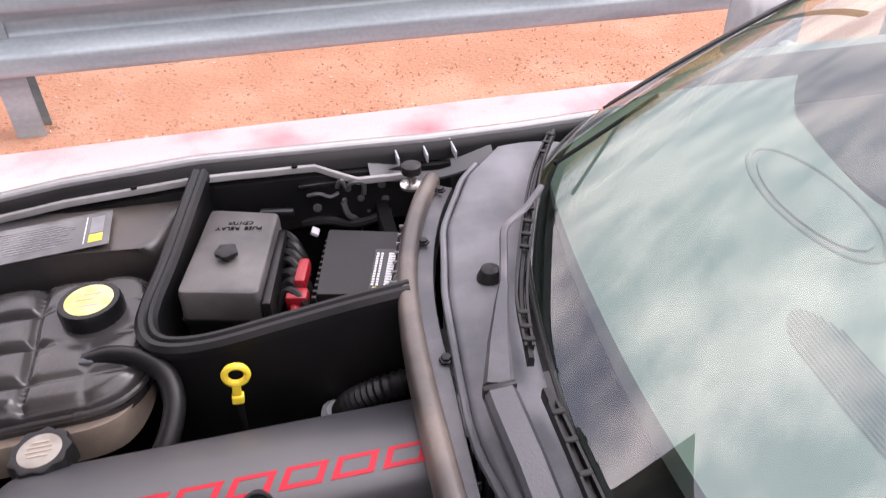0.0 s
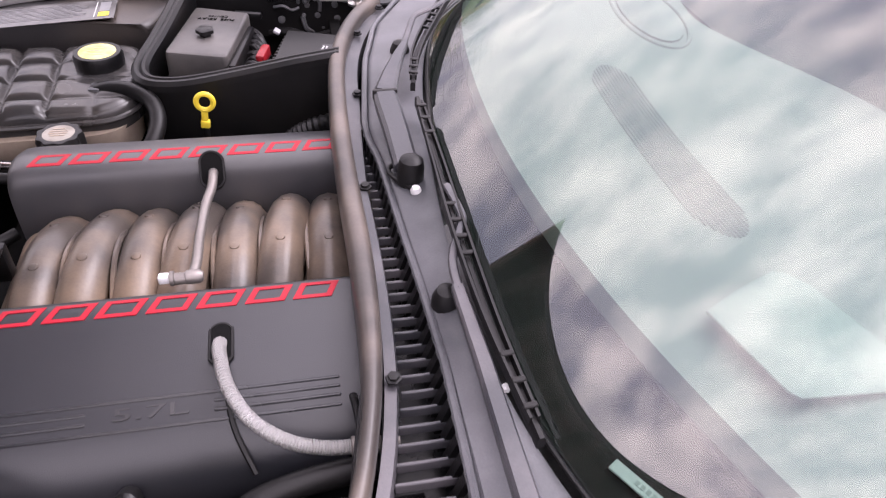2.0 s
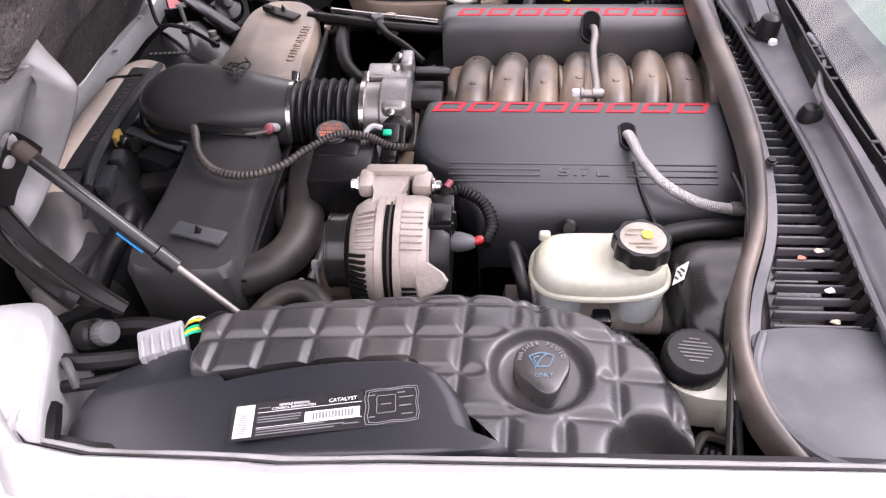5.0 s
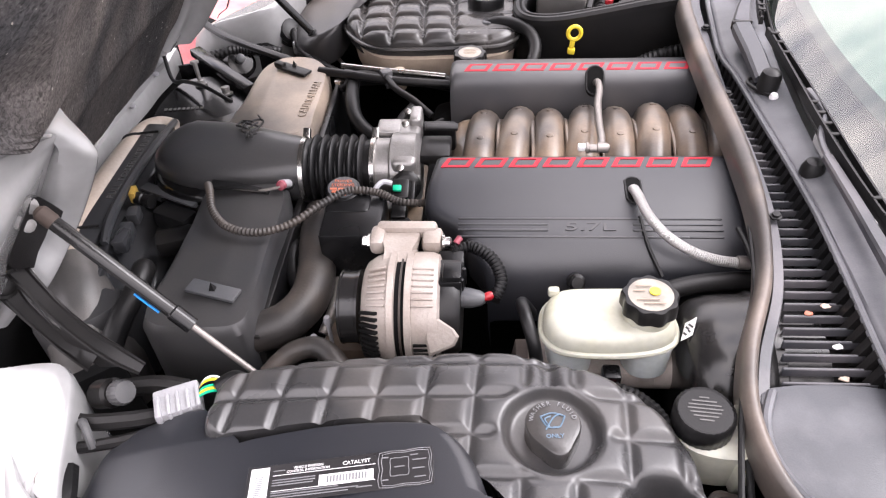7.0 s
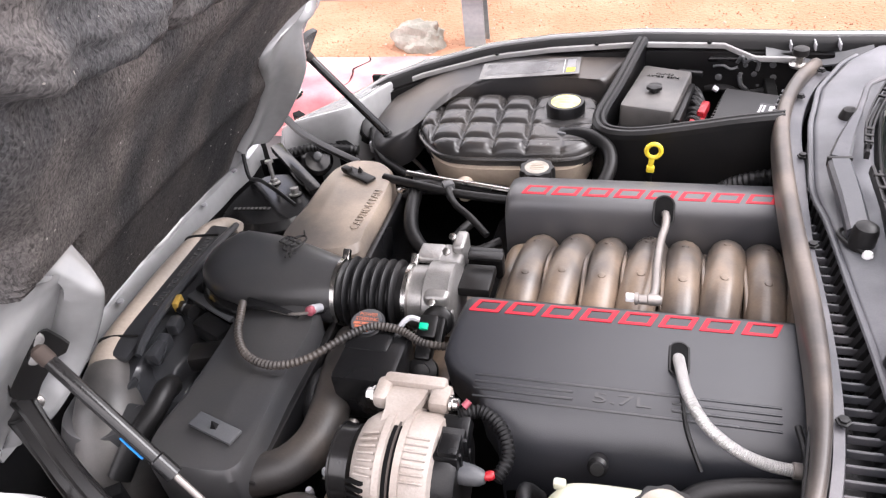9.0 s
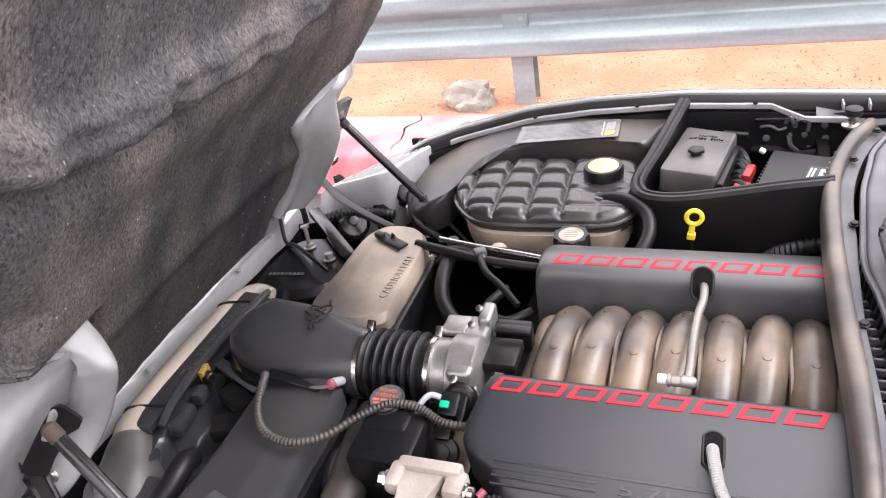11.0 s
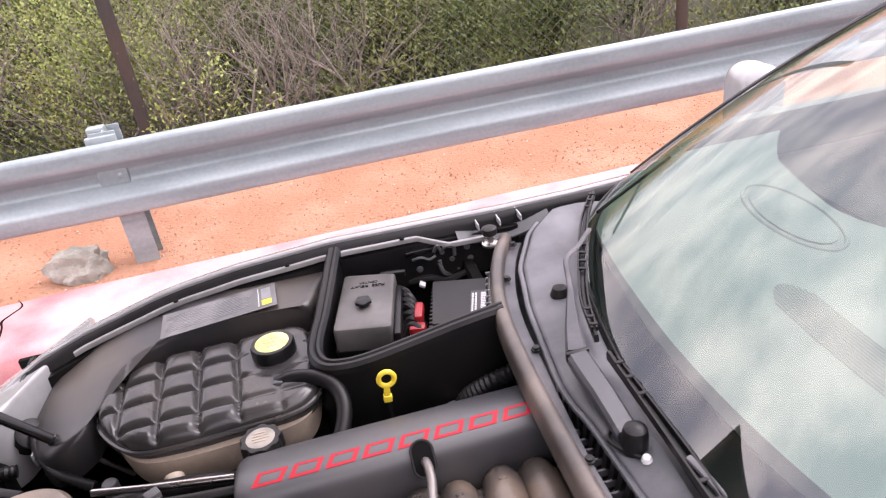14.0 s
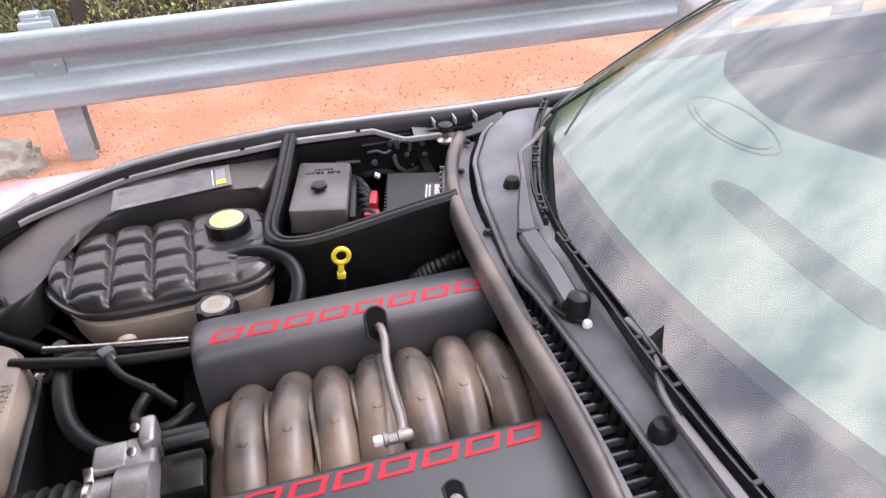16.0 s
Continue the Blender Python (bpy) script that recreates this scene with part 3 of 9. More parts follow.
def build_rail():
    rail = thing("guard_rail", (0, 2.44, GROUND), "galvanised steel W-beam guard rail beside the gravel verge", "guard rail")
    prof = rail_profile()
    for x0, x1, back in ((-6.0, -0.72, 0.003), (-0.86, 7.0, 0.0)):
        bm = bmesh.new()
        rings = []
        n = int((x1 - x0) / 0.2)
        for i in range(n + 1):
            x = x0 + (x1 - x0) * i / n
            sag = 0.003 * noise.noise((x * 0.8, 0, 0))
            outer = [verge(x, 2.335 + d + back, 0.362 + h + sag) for d, h in prof]
            inner = [verge(x, 2.335 + d + back + 0.0028, 0.362 + h + sag) for d, h in reversed(prof)]
            rings.append(outer + inner)
        loft(bm, rings)
        part("rail_beam", bm, "galv", rail, angle=50)
    for px in (-4.42, -0.61, 3.20):
        bm = bmesh.new()
        for dy, size in ((0.0, (0.102, 0.006, 0.86)), (0.10, (0.102, 0.006, 0.86)), (0.05, (0.006, 0.10, 0.86))):
            block(bm, verge(px, 2.412 + dy, 0.275), size, (0, 0, math.degrees(math.atan(SLOPE))), 0.001, 1)
        part("rail_post", bm, "galv", rail)
        bm = bmesh.new()
        for c, size in (((px - 0.01, 2.409, 0.522), (0.12, 0.03, 0.34)), ((px - 0.03, 2.467, 0.702), (0.07, 0.05, 0.03))):
            block(bm, verge(*c), size, (0, 0, math.degrees(math.atan(SLOPE))), 0.006, 2)
        part("blockout", bm, "galv", rail)
        bm = bmesh.new()
        turned(bm, verge(px + 0.02, 2.404, 0.518), (0.1, -1, 0), [(0.020, 0), (0.020, 0.004), (0.014, 0.010), (0.004, 0.012)], 16)
        part("rail_bolt", bm, "galv", rail)
        bm = bmesh.new()
        block(bm, verge(px - 0.012, 2.401, 0.513), (0.03, 0.004, 0.016), (0, 0, 0), 0.003)
        part("bolt_washer", bm, "flange", rail)


def build_fence():
    fence = thing("chain_link_fence", (0, 3.3, GROUND), "rusty chain-link fence with dark steel posts before the bushes", "fence")
    for px in (-3.67, -0.622, 2.42, 5.5):
        bm = bmesh.new()
        rod(bm, verge(px, 3.285, -0.05), verge(px + 0.0, 3.285, 2.1), 0.034, seg=12)
        rod(bm, verge(px, 3.285, 2.1), verge(px, 3.285, 2.14), 0.040, 0.01, seg=12)
        part("fence_post", bm, "rust", fence)
    verts, edges_f = [], []
    pitch, z0, z1, x0, x1 = 0.062, 0.10, 2.0, -3.5, 2.6
    r = 0.0011
    k = (z1 - z0)
    c = x0 - k
    while c < x1:
        for sgn in (1, -1):
            a, b = (c, z0), (c + k, z1)
            if sgn < 0:
                a, b = (c + k, z0), (c, z1)
            base = len(verts)
            for (x, z) in (a, b):
                for dx, dy in ((r, 0), (-r, r), (-r, -r)):
                    verts.append(verge(x + dx, 3.285 + dy + 0.002 * sgn, z))
            for i in range(3):
                j = (i + 1) % 3
                edges_f.append((base + i, base + j, base + 3 + j, base + 3 + i))
        c += pitch
    me = bpy.data.meshes.new("wire_mesh")
    me.from_pydata(verts, [], edges_f)
    me.materials.append(M["wire"])
    ob = new("wire_mesh", me)
    ob.parent = fence
    ob.matrix_parent_inverse = Matrix.Translation(fence.location).inverted()
    tagged(ob, kind="stuff")


# the windscreen's curve
def glass_foot(y):
    return 0.5316 + 0.0851 * y + 0.1611 * y ** 2 - 0.071 * y ** 3 + 0.6883 * y ** 4, 0.862 - 0.05 * y * y


def screen_place(u, y, drop=0.0):
    x, z = glass_foot(y)
    L = 0.90 - 0.42 * y * y
    a = radians(30 - 6 * u)
    return Vector((x + u * L * math.cos(a), y * (1 - 0.02 * u), z + u * L * math.sin(a) - drop))


# ---- bushes ----
def leaf_cloud(name, mat, centres, count, size, rnd, parent, droop=0.3):
    """Small folded leaves strewn about many centres (place, spread)."""
    verts, faces = [], []
    for _ in range(count):
        c, s = centres[rnd.randrange(len(centres))]
        p = c + Vector((rnd.gauss(0, s), rnd.gauss(0, s), rnd.gauss(0, s * 0.9)))
        a = Vector((rnd.uniform(-1, 1), rnd.uniform(-1, 1), rnd.uniform(-1, 1) + droop)).normalized()
        b = a.orthogonal().normalized()
        b.rotate(Matrix.Rotation(rnd.uniform(0, 6.28), 3, a))
        n = a.cross(b)
        L = size * rnd.uniform(0.6, 1.5)
        i = len(verts)
        verts += [p, p + a * L * 0.5 + b * L * 0.24 + n * L * 0.08, p + a * L, p + a * L * 0.5 - b * L * 0.24 + n * L * 0.08]
        faces += [(i, i + 1, i + 2), (i, i + 2, i + 3)]
    me = bpy.data.meshes.new(name)
    me.from_pydata(verts, [], faces)
    me.materials.append(M[mat])
    ob = new(name, me)
    ob.parent = parent
    ob.matrix_parent_inverse = Matrix.Translation(parent.location).inverted()
    return ob


def branch(verts, faces, p, way, length, r, depth, rnd, tips, curl=0.35):
    steps = 4
    prev = None
    q = Vector(p)
    w = Vector(way).normalized()
    for s in range(steps + 1):
        rad = r * (1 - 0.75 * s / steps)
        o = w.orthogonal().normalized()
        o2 = w.cross(o)
        ring = []
        for j in range(3):
            a = 2.094 * j
            ring.append(len(verts))
            verts.append(q + (o * math.cos(a) + o2 * math.sin(a)) * rad)
        if prev:
            for j in range(3):
                faces.append((prev[j], prev[(j + 1) % 3], ring[(j + 1) % 3], ring[j]))
        prev = ring
        if depth > 0 and s >= 1:
            for _ in range(2 if depth > 1 else 1):
                side = (w + Vector((rnd.uniform(-1, 1), rnd.uniform(-1, 1), rnd.uniform(-0.5, 0.9))) * 0.9).normalized()
                branch(verts, faces, q, side, length * rnd.uniform(0.35, 0.6), rad * 0.6, depth - 1, rnd, tips, curl)
        if s < steps:
            w = (w + Vector((rnd.gauss(0, curl), rnd.gauss(0, curl), rnd.gauss(0, curl) + 0.05)) * 0.5).normalized()
            q = q + w * (length / steps)
    tips.append(q)


def bush(x, y, height, spread, stems, seed, leaf, leaves, leaf_size, label, name="bush", depth=2, tip_spread=0.07, bark="twig"):
    rnd = random.Random(seed)
    height *= 1 - 0.34 * max(0, min(1, (x + 1.2) / 1.8))      # lower growth beyond the car
    base = verge(x, y, GROUND)
    b = thing(name, base, label, name)
    verts, faces, tips = [], [], []
    for _ in range(stems):
        w = Vector((rnd.gauss(0, spread), rnd.gauss(0, spread), 1))
        branch(verts, faces, base + Vector((rnd.gauss(0, 0.12), rnd.gauss(0, 0.12), -0.03)), w, height * rnd.uniform(0.7, 1.1), 0.012 * rnd.uniform(0.6, 1.5), depth, rnd, tips)
    me = bpy.data.meshes.new("branch_work")
    me.from_pydata(verts, [], faces)
    me.materials.append(M[bark])
    me.polygons.foreach_set("use_smooth", [True] * len(me.polygons))
    ob = tagged(new("branch_work", me), kind="stuff")
    ob.parent = b
    ob.matrix_parent_inverse = Matrix.Translation(base).inverted()
    if leaves:
        leaf_cloud("foliage", leaf, [(t, tip_spread) for t in tips], leaves, leaf_size, rnd, b)
    return b


def build_bushes():
    rnd = random.Random(9)
    bare = "leafless twiggy shrub with grey-brown branches behind the fence"
    for i, (x, y, h) in enumerate(((-0.35, 3.75, 1.2), (0.15, 3.75, 1.2), (0.50, 3.95, 1.3), (-1.9, 3.9, 1.2), (-0.75, 4.2, 1.3), (-2.9, 3.9, 1.3), (2.6, 4.1, 1.3))):
        bush(x, y, h, 0.34, 12, 20 + i, "leaf", 1300, 0.017, bare, depth=2, tip_spread=0.05)
    pale = "young shrub with pale yellow-green leaves behind the fence"
    for i, (x, y, h) in enumerate(((-0.98, 3.85, 0.85), (-0.72, 4.1, 0.9), (-2.4, 4.3, 1.1))):
        bush(x, y, h, 0.28, 10, 60 + i, "leaf_pale", 9000, 0.020, pale, tip_spread=0.06)
    green = "dense dark green juniper bush behind the fence"
    for i, (x, y, h) in enumerate(((1.15, 4.25, 1.1), (1.85, 4.0, 1.05), (0.75, 4.7, 1.25), (-0.1, 4.75, 1.3), (-1.5, 4.6, 1.2), (1.0, 5.0, 1.3), (0.35, 5.3, 1.4), (-0.5, 5.4, 1.4), (-1.5, 5.2, 1.4), (2.9, 4.8, 1.25), (-2.6, 5.3, 1.4), (3.9, 4.4, 1.2), (-3.8, 5.1, 1.4), (1.8, 5.6, 1.4), (5.0, 5.0, 1.3))):
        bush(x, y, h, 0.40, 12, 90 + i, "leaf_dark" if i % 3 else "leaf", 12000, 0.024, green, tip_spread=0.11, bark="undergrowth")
    # the dim growth behind it all, its shade put into the colour
    bm = bmesh.new()

    def f(u, v):
        x = -14 + 28 * u
        z = -0.1 + (1.9 - 1.0 * max(0, min(1, (x + 2) / 2.5))) * v
        y = 6.3 + 0.5 * v + 0.5 * noise.noise((x * 0.8, z * 0.9, 0)) + 0.25 * noise.noise((x * 3, z * 3, 4))
        return verge(x, y, z + 0.3 * noise.noise((x, 3, 8)) * v)
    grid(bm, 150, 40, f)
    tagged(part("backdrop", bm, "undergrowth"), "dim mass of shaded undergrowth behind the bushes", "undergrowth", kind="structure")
    # litter sheet, darkened by colour for the shade under the bushes
    bm = bmesh.new()
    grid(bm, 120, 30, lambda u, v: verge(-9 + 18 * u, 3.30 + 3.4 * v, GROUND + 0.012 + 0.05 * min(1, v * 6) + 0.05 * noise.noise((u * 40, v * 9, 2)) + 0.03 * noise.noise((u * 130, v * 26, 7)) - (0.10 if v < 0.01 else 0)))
    tagged(part("leaf_litter", bm, "undergrowth"), "leaf litter under the bushes, coloured dark with their shade", "leaf litter", kind="structure")
    hold = thing("undergrowth", verge(0, 6.0, GROUND), "loose leaves of the growth behind the bushes", "undergrowth", kind="stuff")
    cs = []
    for _ in range(160):
        x = rnd.uniform(-7, 7)
        cs.append((verge(x, rnd.uniform(5.6, 6.2), 0.2 + rnd.random() * (1.5 if x < -1 else 0.6)), 0.2))
    leaf_cloud("leaves", "leaf", cs, 16000, 0.05, rnd, hold)
    low = thing("weeds", verge(0, 3.4, GROUND), "low dry weeds along the fence foot", "weeds", kind="stuff")
    cs = [(verge(rnd.uniform(-4, 4), rnd.uniform(3.34, 3.95), GROUND + rnd.uniform(0.0, 0.35)), 0.09) for _ in range(190)]
    leaf_cloud("weed_leaves", "leaf", cs, 9000, 0.028, rnd, low, 0.8)


build_ground()
build_crack()
build_rock()
build_rail()
build_fence()
build_bushes()

# ---- car ----
car = thing("car", (0, 0, -0.10), "white sports car parked with its hood raised", "car")

EDGE_W = [(-0.46, 0.585), (-0.42, 0.635), (-0.38, 0.668), (-0.30, 0.690), (-0.1, 0.713), (0.19, 0.716), (0.40, 0.710), (0.55, 0.710), (0.70, 0.722), (0.85, 0.742), (1.3, 0.77)]
EDGE_Z = [(-0.46, 0.752), (-0.38, 0.775), (-0.30, 0.795), (-0.15, 0.828), (0.0, 0.846), (0.19, 0.856), (0.40, 0.853), (0.6, 0.846), (0.85, 0.835), (1.3, 0.83)]


AXIS = -0.020                        # the body's middle line


def edge(x):
    return lookup(EDGE_W, x), lookup(EDGE_Z, x)


def build_fender(s):
    """One front fender: painted skin, rubber channel and the pale inner flange along the hood opening. s: +1 or -1."""
    xs = [-0.46 + 0.02 * i for i in range(77)]
    bm = bmesh.new()
    rings = []
    for x in xs:
        w, z = edge(x)
        rings.append([(x, AXIS + s * (w + a), z + b) for a, b in ((-0.001, -0.016), (0.0, -0.003), (0.003, 0.0), (0.016, -0.001), (0.032, -0.010), (0.055, -0.030), (0.085, -0.065), (0.120, -0.115), (0.150, -0.175), (0.175, -0.26), (0.185, -0.40), (0.175, -0.75), (0.13, -0.77))])
    loft(bm, rings, closed=False)
    skin = part("fender", bm, "paint", car, "white painted front fender")
    bm = bmesh.new()
    rings = []
    for x in xs[3:]:
        w, z = edge(x)
        ww = 0.0015 * noise.noise((x * 9, s, 0))
        k = 1.0 if s > 0 else 0.5
        rings.append([(x, AXIS + s * (w + a * k + ww), z + b - (1 - k) * 0.012) for a, b in ((-0.003, -0.03), (-0.003, -0.008), (-0.009, -0.004), (-0.016, -0.009), (-0.019, -0.016), (-0.022, -0.03))])
    loft(bm, rings)
    part("channel_seal", bm, "rubber", skin, "black rubber channel seal")
    bm = bmesh.new()
    rings = []
    for x in [v for v in xs if v <= 0.50 and v > (-0.33 if s > 0 else -0.40)]:
        w, z = edge(x)
        d = 0.02 * max(0, min(1, (x - 0.36) / 0.06)) if s > 0 else 0.0
        wob = 0.003 * noise.noise((x * 14, s * 3, 0))
        off = 0.0 if s > 0 else 0.010
        rings.append([(x, AXIS + s * (w + a - d + off), z + b - d * 0.9) for a, b in ((-0.020, -0.024), (-0.021, -0.0170), (-0.0235 + wob * 0.6, -0.0155), (-0.026 + wob * 0.6, -0.018), (-0.0265 + wob * 0.6, -0.024), (-0.025 + wob * 0.6, -0.028))])
    loft(bm, rings)
    part("inner_flange", bm, "flange", skin, "pale painted inner flange")
    # screws along the flange
    for x in ((-0.12, 0.10, 0.33) if s > 0 else ()):
        w, z = edge(x)
        bm = bmesh.new()
        turned(bm, (x, AXIS + s * (w - (0.026 if s > 0 else 0.016)), z - 0.016), (0, 0, 1), [(0.0045, 0), (0.0045, 0.003), (0.003, 0.004)], 10)
        part("flange_screw", bm, "dark", skin)
    return skin


def build_front_corner(s):
    """The painted corner of the fender before the hood opening."""
    plan = [(-0.325, 0.725), (-0.340, 0.700), (-0.360, 0.670), (-0.378, 0.625), (-0.391, 0.575), (-0.404, 0.530), (-0.420, 0.500), (-0.45, 0.484), (-0.52, 0.480), (-0.575, 0.484), (-0.66, 0.58), (-0.60, 0.74), (-0.50, 0.86), (-0.42, 0.90), (-0.34, 0.86), (-0.315, 0.78)]
    bm = bmesh.new()

    def top(x, y):
        d = -0.836 * (x + 0.562) + 0.549 * (abs(y - AXIS) - 0.488)     # past the crease the skin falls to the nose
        return 0.745 + 0.30 * min(0.10, max(0, -d)) - 0.57 * max(0, d) - 1.5 * max(0, d - 0.055)
    pillow(bm, [(x, AXIS + s * y) for x, y in plan], top, 0.14, edge=0.009, rings_n=40, n=6)
    return part("fender_corner", bm, "paint", car, "white painted fender corner ahead of the opening")


def build_body():
    for s in (1, -1):
        build_fender(s)
        build_front_corner(s)
        # ribbed tray between fender and cowl
        if s > 0:
            bm = bmesh.new()
            grid(bm, 12, 3, lambda u, v: (0.44 + 0.20 * u, s * (0.690 - 0.045 * v + 0.01 * u), 0.838 - 0.022 * v - 0.02 * math.sin(u * math.pi) * v))
            ext = bmesh.ops.extrude_face_region(bm, geom=bm.faces[:])
            bmesh.ops.translate(bm, vec=(0, 0, -0.004), verts=[g for g in ext["geom"] if isinstance(g, bmesh.types.BMVert)])
            tray = part("corner_tray", bm, "dark_grey", car, "grey ribbed corner tray between fender and cowl")
            for x in (0.485, 0.53, 0.575):
                bm = bmesh.new()
                block(bm, (x, s * 0.672, 0.834), (0.003, 0.05, 0.014), bevel=0.001)
                part("tray_rib", bm, "grey_connector", tray)
        # A-pillar, door top, side mirror
        bm = bmesh.new()
        rim_line = [screen_place(u, s * 0.738) + Vector((0, s * 0.004, -0.004)) for u in (0.02, 0.2, 0.4, 0.6, 0.8, 1.0)]
        tube(bm, rim_line + [(1.62, s * 0.70, 1.14)], [0.004, 0.005, 0.0055, 0.006, 0.007, 0.009, 0.010], 12, 6)
        pil = part("windscreen_pillar", bm, "black_paint", car, "dark windscreen pillar")
        bm = bmesh.new()
        tube(bm, [screen_place(u, s * 0.722) + Vector((0, 0, 0.001)) for u in (0.02, 0.25, 0.5, 0.75, 1.0)], 0.0022, 6, 6)
        part("glass_seal", bm, "rubber", pil)
        bm = bmesh.new()
        pillow(bm, [(1.235, s * 0.925), (1.255, s * 0.895), (1.30, s * 0.885), (1.345, s * 0.90), (1.355, s * 0.96), (1.345, s * 1.03), (1.295, s * 1.045), (1.25, s * 1.01)],
               lambda x, y: 0.945 - 1.8 * (x - 1.30) ** 2 - (abs(y) - 0.95) ** 2, 0.10, edge=0.042, rings_n=12, n=6)
        mir = part("side_mirror", bm, "paint", car, "white painted side mirror housing")
        bm = bmesh.new()
        block(bm, (1.305, s * 0.892, 0.84), (0.04, 0.06, 0.03), bevel=0.012)
        part("mirror_stalk", bm, "paint", mir)
        bm = bmesh.new()
        grid(bm, 10, 8, lambda u, v: (0.95 + 1.2 * u, s * (0.755 + 0.17 * math.sin(v * 1.57)), 0.83 - 0.55 * v * v))
        part("door", bm, "paint", car, "white painted door")
    # nose panel ahead of the bay, with its pale upturned flange
    bm = bmesh.new()
    grid(bm, 30, 10, lambda u, v: (-0.665 - 0.42 * v, (-0.46 + 0.92 * u) * (1 - 0.2 * v), 0.705 - 0.06 * v - 0.25 * v * v - 0.1 * (2 * u - 1) ** 2 * v))
    nose = part("nose_panel", bm, "paint", car, "white painted nose panel")
    bm = bmesh.new()
    rings = []
    for i in range(41):
        y = -0.42 + 0.84 * i / 40
        x = -0.646 + 0.004 * noise.noise((y * 10, 0, 0))
        w = 0.000 + 0.018 * max(0, min(1, (y - 0.05) / 0.3)) + 0.003 * noise.noise((y * 13, 5, 0))
        rings.append([(x - 0.03, y, 0.700), (x - 0.03, y, 0.708), (x - 0.003, y, 0.716), (x + w, y, 0.713), (x + w + 0.002, y, 0.700), (x + w, y, 0.67), (x + w - 0.006, y, 0.67)])
    loft(bm, rings)
    fl = part("nose_flange", bm, "paint", nose, "white upturned flange with bolt holes")
    for y in (-0.30, -0.12, 0.17, 0.30):
        bm = bmesh.new()
        turned(bm, (-0.632, y, 0.713), (0, 0, 1), [(0.006, 0), (0.006, 0.004), (0.002, 0.005)], 10)
        part("flange_bolt", bm, "grey_connector", nose)
    # roof and tail to close the car
    bm = bmesh.new()
    grid(bm, 14, 16, lambda u, v: (1.36 + 1.6 * u, (-0.70 + 1.40 * v), 1.155 - 0.10 * (2 * v - 1) ** 2 - 0.35 * max(0, u - 0.4) ** 2))
    ext = bmesh.ops.extrude_face_region(bm, geom=bm.faces[:])
    bmesh.ops.translate(bm, vec=(0, 0, -0.02), verts=[g for g in ext["geom"] if isinstance(g, bmesh.types.BMVert)])
    part("roof", bm, "paint", car, "white painted roof")
    bm = bmesh.new()
    block(bm, (2.3, 0, 0.5), (1.4, 1.7, 0.65), bevel=0.15, seg=4)
    part("rear_body", bm, "paint", car, "white painted rear body")
    for x in (-0.10, 2.52):
        for s in (1, -1):
            bm = bmesh.new()
            turned(bm, (x, s * 0.70, 0.21), (0, s, 0), [(0.20, 0), (0.30, 0.005), (0.31, 0.03), (0.31, 0.2), (0.30, 0.22), (0.2, 0.225)], 36)
            wheel = part("wheel", bm, "rubber", car, "black tyre on an alloy wheel")
            bm = bmesh.new()
            turned(bm, (x, s * 0.70, 0.21), (0, s, 0), [(0.02, 0.19), (0.19, 0.2), (0.2, 0.215), (0.2, 0.05), (0.02, 0.05)], 30)
            part("rim", bm, "alu", wheel)


build_body()


# ---- engine bay lining ----
def build_bay():
    bm = bmesh.new()
    block(bm, (-0.10, 0, 0.44), (1.15, 1.42, 0.02), bevel=0)
    part("bay_floor", bm, "dark", car)
    bm = bmesh.new()
    block(bm, (0.455, 0, 0.600), (0.02, 1.40, 0.33), bevel=0.002)
    part("firewall", bm, "dark", car, "black firewall")
    for s in (1, -1):
        bm = bmesh.new()
        block(bm, (0.06, s * 0.69, 0.595), (1.0, 0.012, 0.32), bevel=0.002)
        part("inner_fender", bm, "dark", car, "black inner fender")
        bm = bmesh.new()
        rings = []
        for x in [-0.45 + 0.02 * i for i in range(52)]:
            w, z = edge(x)
            rings.append([(x, AXIS + s * (w + a), z + b) for a, b in ((-0.006, -0.03), (-0.03, -0.034), (-0.036, -0.12), (-0.006, -0.12))])
        loft(bm, rings)
        part("fender_rail", bm, "plastic", car, "black plastic rail below the hood opening")
    bm = bmesh.new()
    block(bm, (-0.66, 0, 0.58), (0.02, 0.95, 0.24), bevel=0.002)
    part("front_panel", bm, "dark", car)
    for s in (1, -1):
        bm = bmesh.new()
        block(bm, (-0.52, s * 0.52, 0.55), (0.26, 0.02, 0.3), (0, 0, -s * 38), 0.002)
        part("lamp_wall", bm, "dark", car)


build_bay()

# ---- hood ----
HINGE = Vector((-0.645, 0, 0.715))
TILT_DEG = 57.5
H_UP = Vector((math.cos(radians(TILT_DEG)), 0, math.sin(radians(TILT_DEG))))
H_OUT = Vector((math.sin(radians(TILT_DEG)), 0, -math.cos(radians(TILT_DEG))))     # towards the bay
HOOD_W = [(0.0, 0.36), (0.12, 0.35), (0.20, 0.345), (0.28, 0.345), (0.34, 0.355), (0.40, 0.385), (0.44, 0.45), (0.48, 0.56), (0.53, 0.65), (0.60, 0.690), (0.75, 0.70), (0.95, 0.680), (1.06, 0.676), (1.30, 0.672)]
HOOD_L = 1.155
BLANKET_W = [(0.0, 0.28), (0.10, 0.275), (0.137, 0.285), (0.172, 0.312), (0.234, 0.315), (0.30, 0.288), (0.35, 0.262), (0.375, 0.268), (0.395, 0.305), (0.42, 0.38), (0.46, 0.50), (0.52, 0.61), (0.58, 0.645), (0.75, 0.67), (0.95, 0.650), (1.06, 0.645), (1.30, 0.640)]
